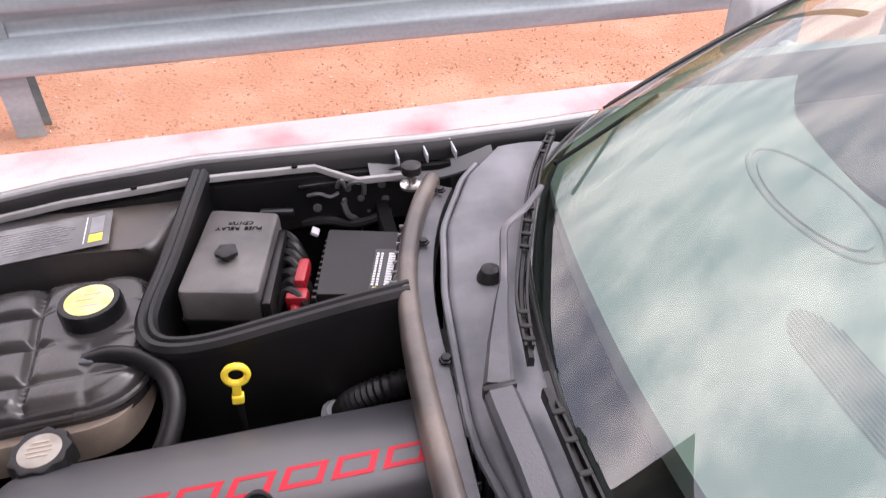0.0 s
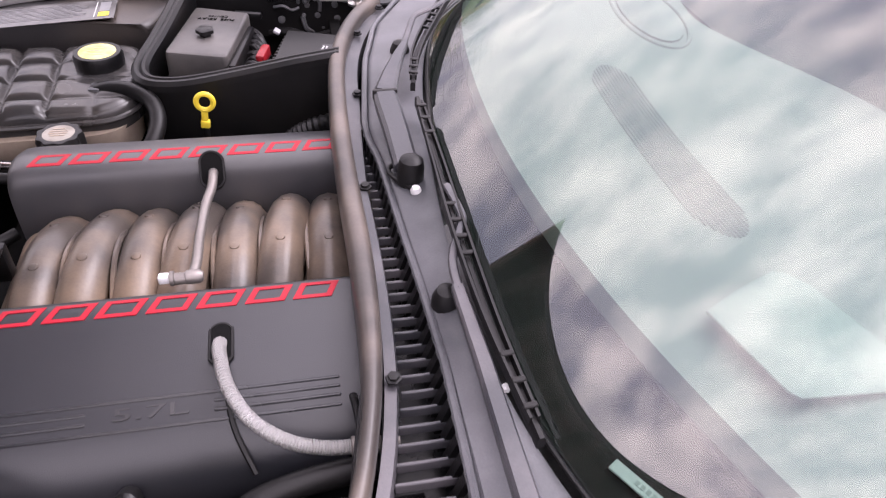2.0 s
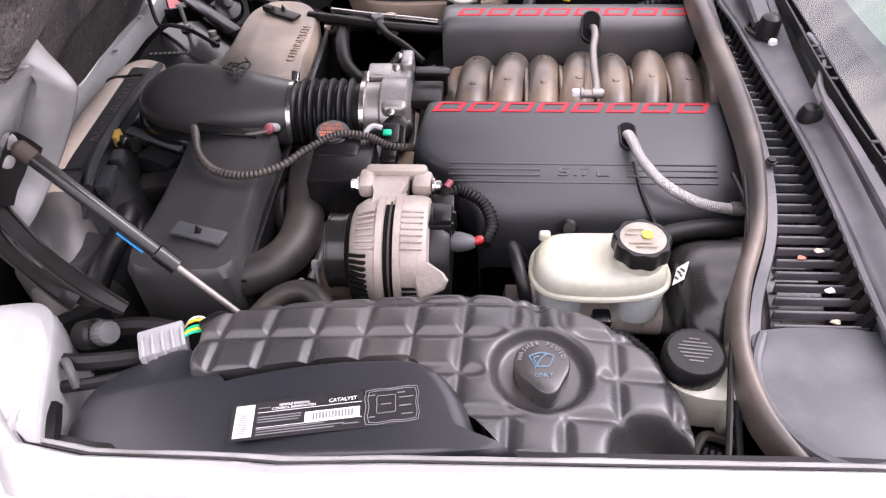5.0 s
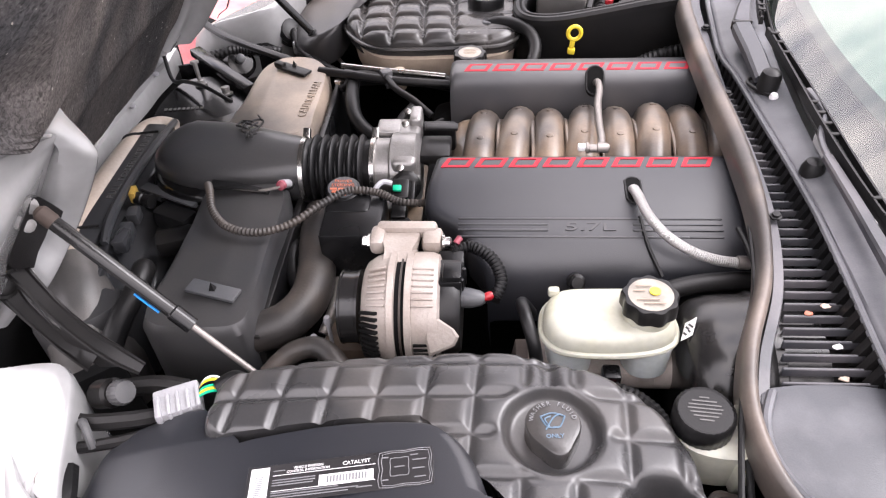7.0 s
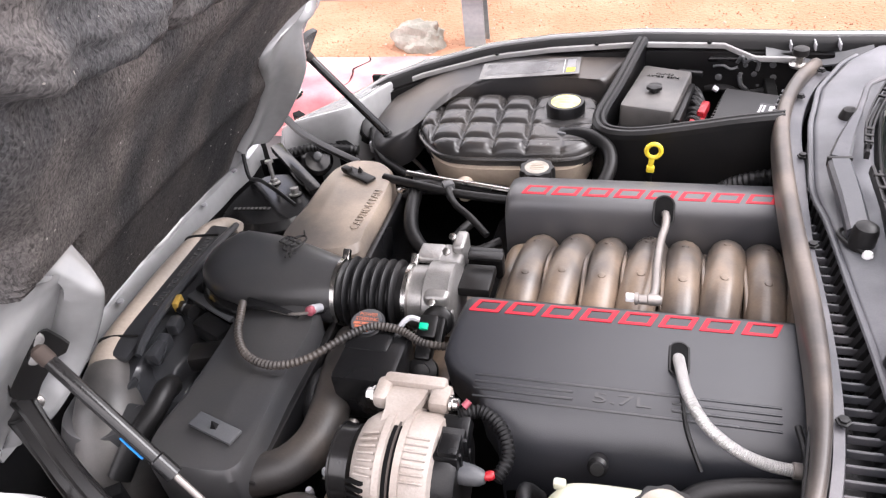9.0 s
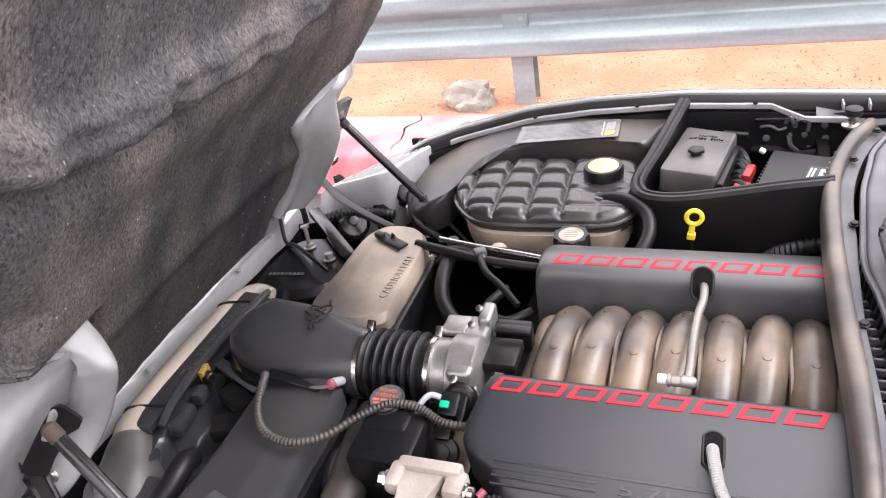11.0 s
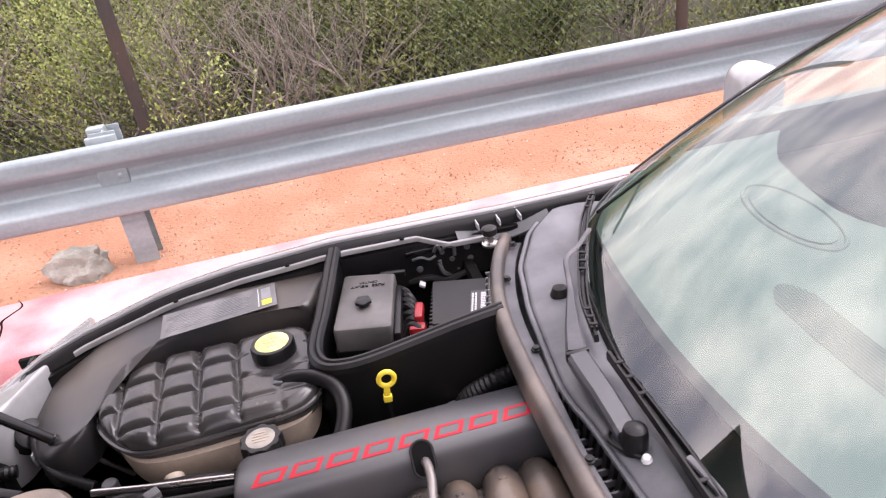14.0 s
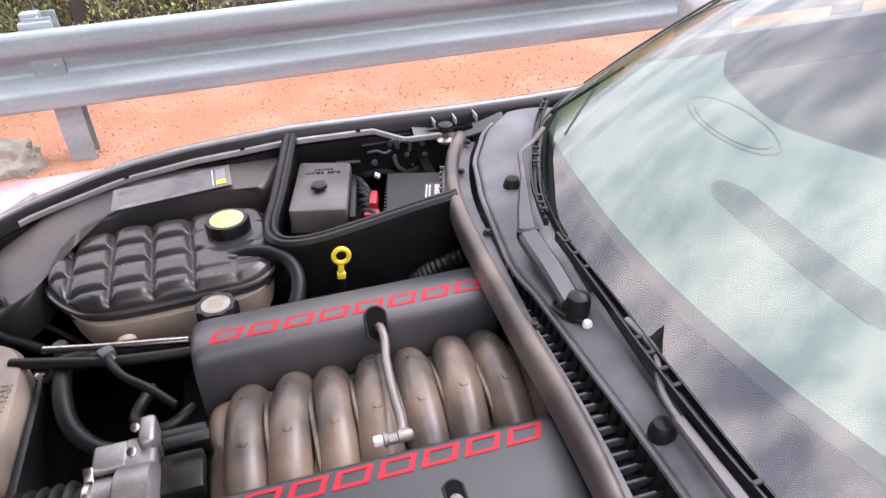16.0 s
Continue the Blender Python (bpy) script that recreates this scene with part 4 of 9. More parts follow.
BLANKET_L = [(0.0, 0.28), (0.10, 0.285), (0.234, 0.286), (0.30, 0.287), (0.335, 0.287), (0.355, 0.291), (0.364, 0.304), (0.371, 0.340), (0.380, 0.425), (0.40, 0.500), (0.44, 0.560), (0.52, 0.61), (0.58, 0.645), (0.75, 0.67), (0.95, 0.650), (1.06, 0.645), (1.30, 0.640)]
BEND = [(0.0, 0.60), (0.30, 0.60), (0.40, 0.40), (0.45, 0.385), (0.53, 0.420), (0.65, 0.445), (0.85, 0.48), (1.06, 0.53), (1.30, 0.63)]     # where its flanks fold away


def hood_place(s, y, out=0.0):
    """A place on the hood: s up from the hinge, y across, out towards the bay."""
    a, k = abs(y), lookup(BEND, s)
    flat = max(0.0, min(1.0, (s - 0.45) / 0.15)) * max(0.0, min(1.0, (1.05 - s) / 0.25))     # flat-pressed middle
    flat *= flat * (3 - 2 * flat)
    rise = 0.155 * min(a, k) ** 2
    bow = rise + flat * (0.005 + 0.155 * k ** 2 - rise) - 0.6 * max(0.0, a - k)
    curl = 0.50 * max(0, s - 0.75) ** 2
    return HINGE + H_UP * s + Vector((0, y, 0)) + H_OUT * (bow + curl + out)


def build_hood():
    nu, nv = 60, 60

    def rim(u, v):
        q = 2 * v - 1
        y = 0.66 * q
        s = (HOOD_L + 0.27 * y * y + 0.2 * y ** 4) * u      # the rear edge curves round the windscreen
        return s, q * lookup(HOOD_W, s)
    bm = bmesh.new()
    grid(bm, nu, nv, lambda u, v: hood_place(*rim(u, v), -0.03))
    ext = bmesh.ops.extrude_face_region(bm, geom=bm.faces[:])
    bmesh.ops.translate(bm, vec=H_OUT * 0.02, verts=[g for g in ext["geom"] if isinstance(g, bmesh.types.BMVert)])
    hood = part("hood", bm, "paint", car, "white hood propped open, black blanket inside")

    def relief(s, y):
        """Pressed channels and puckers of the blanket."""
        d = 0.004 * noise.noise((s * 4, y * 4, 0)) + 0.0012 * noise.noise((s * 19, y * 19, 2)) + 0.0010 * noise.noise((s * 60, y * 60, 2))
        c1 = 0.680 + 0.9 * max(0, -0.24 - y) ** 2 + 0.006 * math.sin(y * 17)
        bead = 1 / (1 + math.exp(-(s - c1 + 0.030) / 0.005)) / (1 + math.exp((s - c1 - 0.024) / 0.005))
        end = 1 / (1 + math.exp((y - 0.31) / 0.01))
        d += end * (0.024 * bead * (1 + 0.5 * noise.noise((s * 20, y * 24, 6))) - 0.006 * math.exp(-((s - c1 - 0.006) / 0.006) ** 2))
        d -= 0.012 * math.exp(-((s - c1 + 0.060) / 0.022) ** 2) * end
        c2 = 0.44 + 0.12 * y
        d += 0.006 * math.exp(-((s - c2) / 0.06) ** 2)
        d += 0.006 * math.exp(-((s - 0.80 + 0.3 * y) / 0.06) ** 2)
        d += 0.010 * math.exp(-((s - 0.27) / 0.03) ** 2) * (1 - abs(y))
        for sc, yc, rad in ((0.930, -0.128, 0.014), (0.920, -0.080, 0.014), (0.914, -0.034, 0.015), (0.906, -0.106, 0.012), (0.897, -0.060, 0.016), (0.862, -0.030, 0.026), (0.885, 0.020, 0.018), (0.940, -0.02, 0.014), (0.945, -0.10, 0.013)):
            rr = math.hypot(s - sc, y - yc)
            d -= 0.014 / (1 + math.exp((rr - rad) / 0.0025))
        d -= 0.010 * math.exp(-((s - 0.83 + 0.4 * (y - 0.01)) / 0.02) ** 2) * math.exp(-((y - 0.015) / 0.006) ** 2)
        rr = math.hypot((s - 0.677) / 1.9, y + 0.264)
        d += -0.012 * math.exp(-(rr / 0.014) ** 2) + 0.006 * math.exp(-((rr - 0.024) / 0.007) ** 2)
        return d

    bm = bmesh.new()

    def blanket(u, v):
        s, _ = rim(0.02 + 0.965 * u, v)
        y = (2 * v - 1) * lookup(BLANKET_W if v > 0.5 else BLANKET_L, s) - 0.022 * max(0, 1 - s / 0.5)
        k = max(abs(2 * v - 1), abs(2 * u - 1))
        lip = -0.012 * max(0, (k - 0.94) / 0.06) ** 2
        return hood_place(s, y, 0.006 + relief(s, y) + lip)
    grid(bm, 150, 150, blanket)
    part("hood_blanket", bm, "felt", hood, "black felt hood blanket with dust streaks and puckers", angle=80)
    for s in (1, -1):
        # painted ear at the hinge corner: inner edge, proud ridge, flat for the bracket, outer edge
        mid = -0.025
        rows = [(0.085, 0.30, 0.375, 0.030, 0.40), (0.13, 0.31, 0.385, 0.040, 0.42), (0.19, 0.312, 0.378, 0.048, 0.45), (0.25, 0.300, 0.368, 0.054, 0.50), (0.30, 0.275, 0.362, 0.052, 0.54),
                (0.335, 0.252, 0.356, 0.042, 0.57), (0.362, 0.256, 0.352, 0.030, 0.59), (0.385, 0.287, 0.356, 0.022, 0.60), (0.41, 0.345, 0.39, 0.020, 0.61), (0.45, 0.46, 0.49, 0.006, 0.62)]
        bm = bmesh.new()
        rings = []
        for a, inner, ridge, proud, outer in rows:
            if s > 0:
                outer = ridge + 0.055
            row = [(inner, -0.004), (inner + 0.003, 0.014), (inner * 0.5 + ridge * 0.5, proud * 0.42), (ridge - 0.012, proud * 0.93), (ridge, proud), (ridge + 0.008, proud * 0.90), (ridge + 0.026, proud * 0.35 + 0.004), (ridge + 0.038, 0.014), (outer, 0.008), (outer + 0.01, -0.012)]
            rings.append([hood_place(a, mid + s * y, o) for y, o in row])
        if s < 0:
            # steep-ended ridge that wraps round the bracket's pocket
            rows = [(0.085, 0.290, 0.405, 0.030, 0.43), (0.120, 0.284, 0.398, 0.040, 0.440), (0.140, 0.284, 0.390, 0.054, 0.445), (0.165, 0.283, 0.375, 0.062, 0.455), (0.20, 0.282, 0.345, 0.066, 0.48), (0.24, 0.280, 0.326, 0.068, 0.49), (0.29, 0.280, 0.318, 0.068, 0.51),
                    (0.325, 0.282, 0.317, 0.066, 0.54), (0.343, 0.285, 0.318, 0.060, 0.56), (0.356, 0.288, 0.322, 0.036, 0.575), (0.370, 0.294, 0.335, 0.010, 0.59), (0.384, 0.322, 0.365, -0.002, 0.60), (0.425, 0.44, 0.48, -0.008, 0.62)]
            rings = []
            for a, inner, ridge, h, outer in rows:
                row = [(inner, -0.006), (inner + 0.004, 0.35 * h), (inner * 0.6 + ridge * 0.4, 0.68 * h), (inner * 0.25 + ridge * 0.75, 0.95 * h), (ridge, h), (ridge + 0.010, 0.88 * h), (ridge + 0.022, 0.42 * h), (ridge + 0.032, min(h, 0.016)), (outer, min(h, 0.010)), (outer + 0.01, -0.014)]
                rings.append([hood_place(a, mid + s * y, o) for y, o in row])
        rings = [smooth_path(r, 3) for r in rings]
        rings = [[smooth_path([r[k] for r in rings], 4)[i] for k in range(len(rings[0]))] for i in range(4 * (len(rows) - 1) + 1)]
        loft(bm, rings, closed=False)
        part("hood_corner", bm, "paint", hood, "white painted hood corner by the hinge", angle=50)
        # hinge bracket with bolts
        yb = mid + s * 0.402
        bm = bmesh.new()
        if s < 0:
            pl = [Vector(p) for p in ((-0.430, -0.440, 0.979), (-0.427, -0.414, 0.959), (-0.417, -0.411, 0.945), (-0.410, -0.410, 0.934), (-0.413, -0.417, 0.927), (-0.423, -0.427, 0.925), (-0.428, -0.437, 0.915), (-0.436, -0.449, 0.903), (-0.441, -0.461, 0.889), (-0.457, -0.472, 0.896), (-0.455, -0.478, 0.910), (-0.440, -0.482, 0.934), (-0.439, -0.465, 0.949))]
            pl = [p + Vector((-0.031, 0.029, -0.033)) for p in pl]
            face = Vector((0.55, -0.6, 0.3)).normalized()
        else:
            pl, face = [hood_place(0.19 + 0.16 * a, yb + s * b, 0.024) for a, b in ((0, -0.018), (0.45, -0.020), (0.62, -0.012), (0.80, -0.030), (0.97, -0.026), (1.0, 0.0), (0.97, 0.03), (0.5, 0.034), (0, 0.022))], H_OUT
        loft(bm, [[p - face * 0.010 for p in pl], pl])
        br = part("hinge_bracket", bm, "black_paint", hood, "black steel hinge bracket")
        for p in ((Vector((-0.464, -0.399, 0.924)), Vector((-0.470, -0.410, 0.902))) if s < 0 else (hood_place(0.318, yb, 0.024), hood_place(0.284, yb, 0.024))):
            bm = bmesh.new()
            turned(bm, p, face, [(0.0098, -0.002), (0.0098, 0.0015), (0.0078, 0.002), (0.007, 0.0035), (0.004, 0.004)], 16)
            part("bracket_bolt", bm, "cast_grey", br)
        bm = bmesh.new()
        if s < 0:
            view = Vector((0.5, -0.6, 0.6)).normalized()
            for pts, w in (([(-0.505, -0.428, 0.865), (-0.484, -0.440, 0.842), (-0.453, -0.459, 0.815), (-0.412, -0.482, 0.795), (-0.370, -0.503, 0.785), (-0.335, -0.516, 0.774)], (0.016, 0.012, 0.0105, 0.0105, 0.011, 0.008)),
                           ([(-0.524, -0.432, 0.825), (-0.504, -0.446, 0.803), (-0.473, -0.464, 0.782), (-0.438, -0.483, 0.770), (-0.405, -0.498, 0.764)], (0.016, 0.011, 0.0095, 0.011, 0.014))):
                rings = []
                for q, t, sd, up in frames_along(smooth_path(pts, 4)):
                    f = (len(rings)) / 4
                    k = min(int(f), len(w) - 2)
                    hw = w[k] + (w[k + 1] - w[k]) * (f - k)
                    across = t.cross(view).normalized()
                    rings.append([q + across * (hw * a) + view * b for a, b in ((-1, -0.004), (-1, 0.003), (-0.8, 0.005), (-0.55, 0.002), (0.55, 0.002), (0.8, 0.005), (1, 0.003), (1, -0.004))])
                loft(bm, rings)
            for p in ((-0.505, -0.428, 0.865), (-0.524, -0.432, 0.825)):
                turned(bm, Vector(p) - view * 0.008, view, [(0.017, 0), (0.017, 0.014), (0.013, 0.017), (0.010, 0.015), (0.003, 0.015)], 20)
            gus = [Vector(p) for p in ((-0.450, -0.461, 0.815), (-0.378, -0.498, 0.782), (-0.362, -0.507, 0.765), (-0.400, -0.500, 0.755), (-0.448, -0.479, 0.772))]
            loft(bm, [[p - view * 0.006 for p in gus], [p - view * 0.002 for p in gus]])
        else:
            tube(bm, [(-0.60, 0.492, 0.752), (-0.558, 0.459, 0.743), (-0.515, 0.420, 0.741), (-0.470, 0.388, 0.740), (-0.41, 0.352, 0.737), (-0.35, 0.325, 0.730)], 0.0105, 8, 6, flat=0.6)
        part("hinge_arm", bm, "plastic", hood, "black steel hinge arm")
        bm = bmesh.new()
        turned(bm, (-0.503, -0.416, 0.826) if s < 0 else (-0.478, mid + s * 0.405, 0.860), (0.5, s * 0.6, 0.3), [(0.010, -0.012), (0.010, 0.003), (0.007, 0.004), (0.007, 0.008), (0.003, 0.009)], 12)
        part("hinge_pivot", bm, "steel", hood, "steel pivot bolt")
        # gas strut
        top, low = (Vector((-0.428, -0.424, 0.925)), Vector((-0.175, -0.494, 0.685))) if s < 0 else (Vector((-0.450, 0.408, 0.925)), Vector((-0.235, 0.452, 0.610)))
        bm = bmesh.new()
        mid = top.lerp(low, 0.56 if s < 0 else 0.66)
        turned(bm, top, mid - top, [(0.004, -0.012), (0.006, -0.008), (0.0088, 0.0), (0.0088, (mid - top).length - 0.03), (0.0105, (mid - top).length - 0.028), (0.0105, (mid - top).length), (0.005, (mid - top).length + 0.001)], 16)
        st = part("gas_strut", bm, "black_paint", hood, "black gas strut holding the hood")
        bm = bmesh.new()
        rod(bm, mid, low, 0.0042, 0.0042, 10)
        part("strut_rod", bm, "copper", st, "dulled steel strut rod")
        bm = bmesh.new()
        turned(bm, top, mid - top, [(0.005, -0.017), (0.0098, -0.012), (0.0100, 0.004), (0.0088, 0.007)], 14)
        part("strut_end", bm, "rust", st, "rusty strut end")
        if s < 0:
            bm = bmesh.new()
            tube(bm, [top.lerp(low, 0.34) + Vector((-0.004, -0.008, -0.006)), top.lerp(low, 0.39) + Vector((-0.004, -0.0082, -0.006)), top.lerp(low, 0.44) + Vector((-0.004, -0.008, -0.006))], 0.0014, 6, 4)
            part("strut_label", bm, "blue", st, "blue stripe label")
    # underhood lamp on the edge
    c = hood_place(0.634, 0.352, 0.008)
    ya = Vector((0, 1, 0))
    bm = bmesh.new()
    rings = []
    for f, r in ((-1.1, 0.55), (-0.98, 0.85), (-0.5, 1), (0.5, 1), (0.98, 0.85), (1.1, 0.5)):
        rings.append([c + H_UP * (0.006 + 0.036 * f) + ya * (0.020 * r * math.cos(a)) + H_OUT * (0.012 + 0.013 * r * math.sin(a)) for a in (2 * math.pi * j / 14 for j in range(14))])
    loft(bm, rings)
    lm = part("hood_lamp", bm, "lamp", hood, "lit amber underhood lamp lens")
    bm = bmesh.new()
    rings = []
    for f, r in ((-1, 0.2), (-0.6, 0.8), (0, 1), (0.6, 0.8), (1, 0.2)):
        rings.append([c + H_UP * (0.020 + 0.021 * f) + ya * (0.0202 * r * math.cos(a)) + H_OUT * (0.0135 + 0.0135 * r * math.sin(a)) for a in (2 * math.pi * j / 12 for j in range(12))])
    loft(bm, rings)
    part("bulb_glow", bm, "bulb", lm)
    bm = bmesh.new()
    turned(bm, hood_place(0.565, 0.425, 0.004), H_OUT, [(0.006, 0), (0.006, 0.006), (0.004, 0.009)], 12)
    part("rubber_stop", bm, "rubber", hood)
    bm = bmesh.new()
    turned(bm, hood_place(0.46, 0.672, 0.0), H_OUT, [(0.009, 0), (0.009, 0.012), (0.006, 0.016)], 12)
    part("rubber_stop", bm, "rubber", hood)


build_hood()


# ---- windscreen and cabin ----
def build_screen():
    def tight(f, n):
        """Draws the first and last row in to the rim, so that the pane stays flat up to its edge."""
        k = round(f * n)
        return 0.003 if k == 1 else 0.997 if k == n - 1 else f
    bm = bmesh.new()
    grid(bm, 36, 50, lambda u, v: screen_place(tight(u, 36), (2 * tight(v, 50) - 1) * 0.735))
    ws = part("windscreen", bm, "glass", car, "green-tinted curved windscreen reflecting the clouds", angle=80)
    ws.visible_shadow = False
    so = ws.modifiers.new("thickness", "SOLIDIFY")
    so.thickness, so.offset, so.material_offset, so.material_offset_rim = 0.005, -1, 1, 1
    ws.data.materials.append(M["glass_inner"])
    bm = bmesh.new()
    pts = [screen_place(0.0, (2 * i / 40 - 1) * 0.73, 0.003) + Vector((-0.002, 0, 0.0)) for i in range(41)]
    tube(bm, pts, 0.0022, 8, 2)
    part("windscreen_seal", bm, "rubber", car, "black rubber windscreen seal")
    # dash: dark skirt, pale pad, defroster grille, sheet of paper, plate
    bm = bmesh.new()
    grid(bm, 10, 30, lambda u, v: (glass_foot((2 * v - 1) * 0.66)[0] + 0.004 + 0.13 * u, (2 * v - 1) * 0.66, glass_foot((2 * v - 1) * 0.66)[1] - 0.008 - 0.012 * u))
    part("dash_skirt", bm, "dash_dark", car, "dark dash skirt under the glass")
    bm = bmesh.new()

    def pad_front(y):
        return max(0.609 + 0.32 * (y - 0.05) ** 2, glass_foot(y)[0] + 0.022)

    def pad_z(x, y):
        u = (x - pad_front(y)) / 0.375
        xf, zf = glass_foot(y)
        return min(0.882 + 0.022 * math.sin(max(0, min(1, u * 2.0)) * 1.57) - 0.03 * max(0, u - 1.1), zf + (x - xf) * 0.58 - 0.012)

    def pad(u, v):
        y = (2 * v - 1) * 0.64
        k = max(0, min(1, (0.32 - y) / 0.35))
        x = pad_front(y) + (0.375 + 0.16 * k * k * (3 - 2 * k)) * u
        z = pad_z(x, y)
        return Vector((x, y, z))
    grid(bm, 30, 40, pad)
    ext = bmesh.ops.extrude_face_region(bm, geom=bm.faces[:])
    bmesh.ops.translate(bm, vec=(0, 0, -0.03), verts=[g for g in ext["geom"] if isinstance(g, bmesh.types.BMVert)])
    dash = part("dashboard", bm, "dash", car, "pale grey dashboard pad")

    for i in range(13):
        f = i / 12 * 2 - 1
        xc = 0.785 + 0.028 * f
        half = 0.190 * math.sqrt(max(0.05, 1 - f * f * 0.35))
        bm = bmesh.new()
        tube(bm, [(xc + 0.25 * y * y, y - 0.045, pad_z(xc + 0.25 * y * y, y - 0.045) + 0.0004) for y in (-half, -half * 0.5, 0, half * 0.5, half)], 0.0014, 4, 4)
        part("defroster_slat", bm, "dash_slat", dash)
    # oval recess on the far half and the trim seam along the pillar
    bm = bmesh.new()
    oval = [(0.935 + 0.052 * math.cos(a) + 0.010 * math.sin(a), 0.315 + 0.125 * math.sin(a)) for a in (2 * math.pi * j / 20 for j in range(20))]
    ring_tube(bm, [(x, y, pad_z(x, y)) for x, y in oval], 0.0035, 8, 3)
    rim = part("recess_rim", bm, "dash", dash)
    bm = bmesh.new()
    slab(bm, [(0.935 + (x - 0.935) * 0.86, 0.315 + (y - 0.315) * 0.86) for x, y in oval], 0.890, 0.9075, 0.001)
    part("recess_floor", bm, "dash_floor", rim, "grey recess floor")
    bm = bmesh.new()
    tube(bm, [(0.668, 0.482, 0.899), (0.745, 0.526, 0.906), (0.82, 0.575, 0.908), (0.885, 0.620, 0.908)], 0.003, 6, 6)
    part("trim_seam", bm, "dash_dark", dash, "dark trim seam")
    bm = bmesh.new()
    slab(bm, [(0.707, -0.330), (0.750, -0.308), (0.795, -0.290), (0.806, -0.294), (0.822, -0.314), (0.846, -0.400), (0.850, -0.425), (0.823, -0.438), (0.737, -0.432), (0.730, -0.424)], 0.9055, 0.908, 0.0006)
    tagged(part("paper_sheet", bm, "paper"), "pale folded sheet of paper lying on the dashboard", "paper")
    m = plane_pose((0.623, -0.476, 0.8435), (0.064, -0.100, -0.005), (0.10, 0, 1))
    bm = bmesh.new()
    block(bm, (0, 0, 0), (0.115, 0.013, 0.002), bevel=0.001)
    bmesh.ops.transform(bm, matrix=m, verts=bm.verts)
    vin = part("stamped_strip", bm, "grey_connector", dash, "pale stamped plate on the dash skirt")
    bars([(-0.035 + 0.0055 * i, -0.0315 + 0.0055 * i, 0) for i in range(13)], m @ Matrix.Translation((0, 0, 0.0012)), 0.005, "label_grey", vin)
    # inner door trim under the side windows
    for s in (1, -1):
        bm = bmesh.new()
        grid(bm, 12, 4, lambda u, v: (0.86 + 1.2 * u, s * (0.66 + 0.02 * v), (0.70 + (min(0.925, 0.835 + 0.55 * 1.2 * u) - 0.70) * v)))
        ext = bmesh.ops.extrude_face_region(bm, geom=bm.faces[:])
        bmesh.ops.translate(bm, vec=(0, s * 0.03, 0), verts=[g for g in ext["geom"] if isinstance(g, bmesh.types.BMVert)])
        part("door_trim", bm, "dash", car, "pale grey inner door trim")
    # cabin that closes the view
    bm = bmesh.new()
    block(bm, (1.75, 0, 0.5), (1.3, 1.36, 0.7), bevel=0.05)
    part("cabin_trim", bm, "interior", car, "dark cabin trim")
    bm = bmesh.new()
    tube(bm, [(1.13, -0.36 + 0.17 * math.cos(a), 0.88 + 0.17 * math.sin(a)) for a in [i * 0.3 for i in range(12)]], 0.014, 8, 3)
    part("steering_wheel", bm, "interior", car, "dark steering wheel rim")


build_screen()

# ---- cowl, its seal, grille and wipers ----
SEAL = [(0.530, 0.625, 0.812), (0.492, 0.540, 0.826), (0.458, 0.440, 0.833), (0.435, 0.330, 0.837), (0.424, 0.190, 0.840), (0.420, 0.03, 0.841), (0.420, -0.15, 0.840), (0.412, -0.295, 0.836),
        (0.389, -0.41, 0.832), (0.348, -0.513, 0.828), (0.331, -0.590, 0.822), (0.339, -0.655, 0.814), (0.365, -0.705, 0.806)]
COWL_FRONT = [(-0.72, 0.388), (-0.62, 0.352), (-0.54, 0.375), (-0.41, 0.414), (-0.30, 0.437), (-0.1, 0.444), (0.1, 0.448), (0.2, 0.458), (0.33, 0.474), (0.47, 0.506), (0.59, 0.566), (0.66, 0.630)]


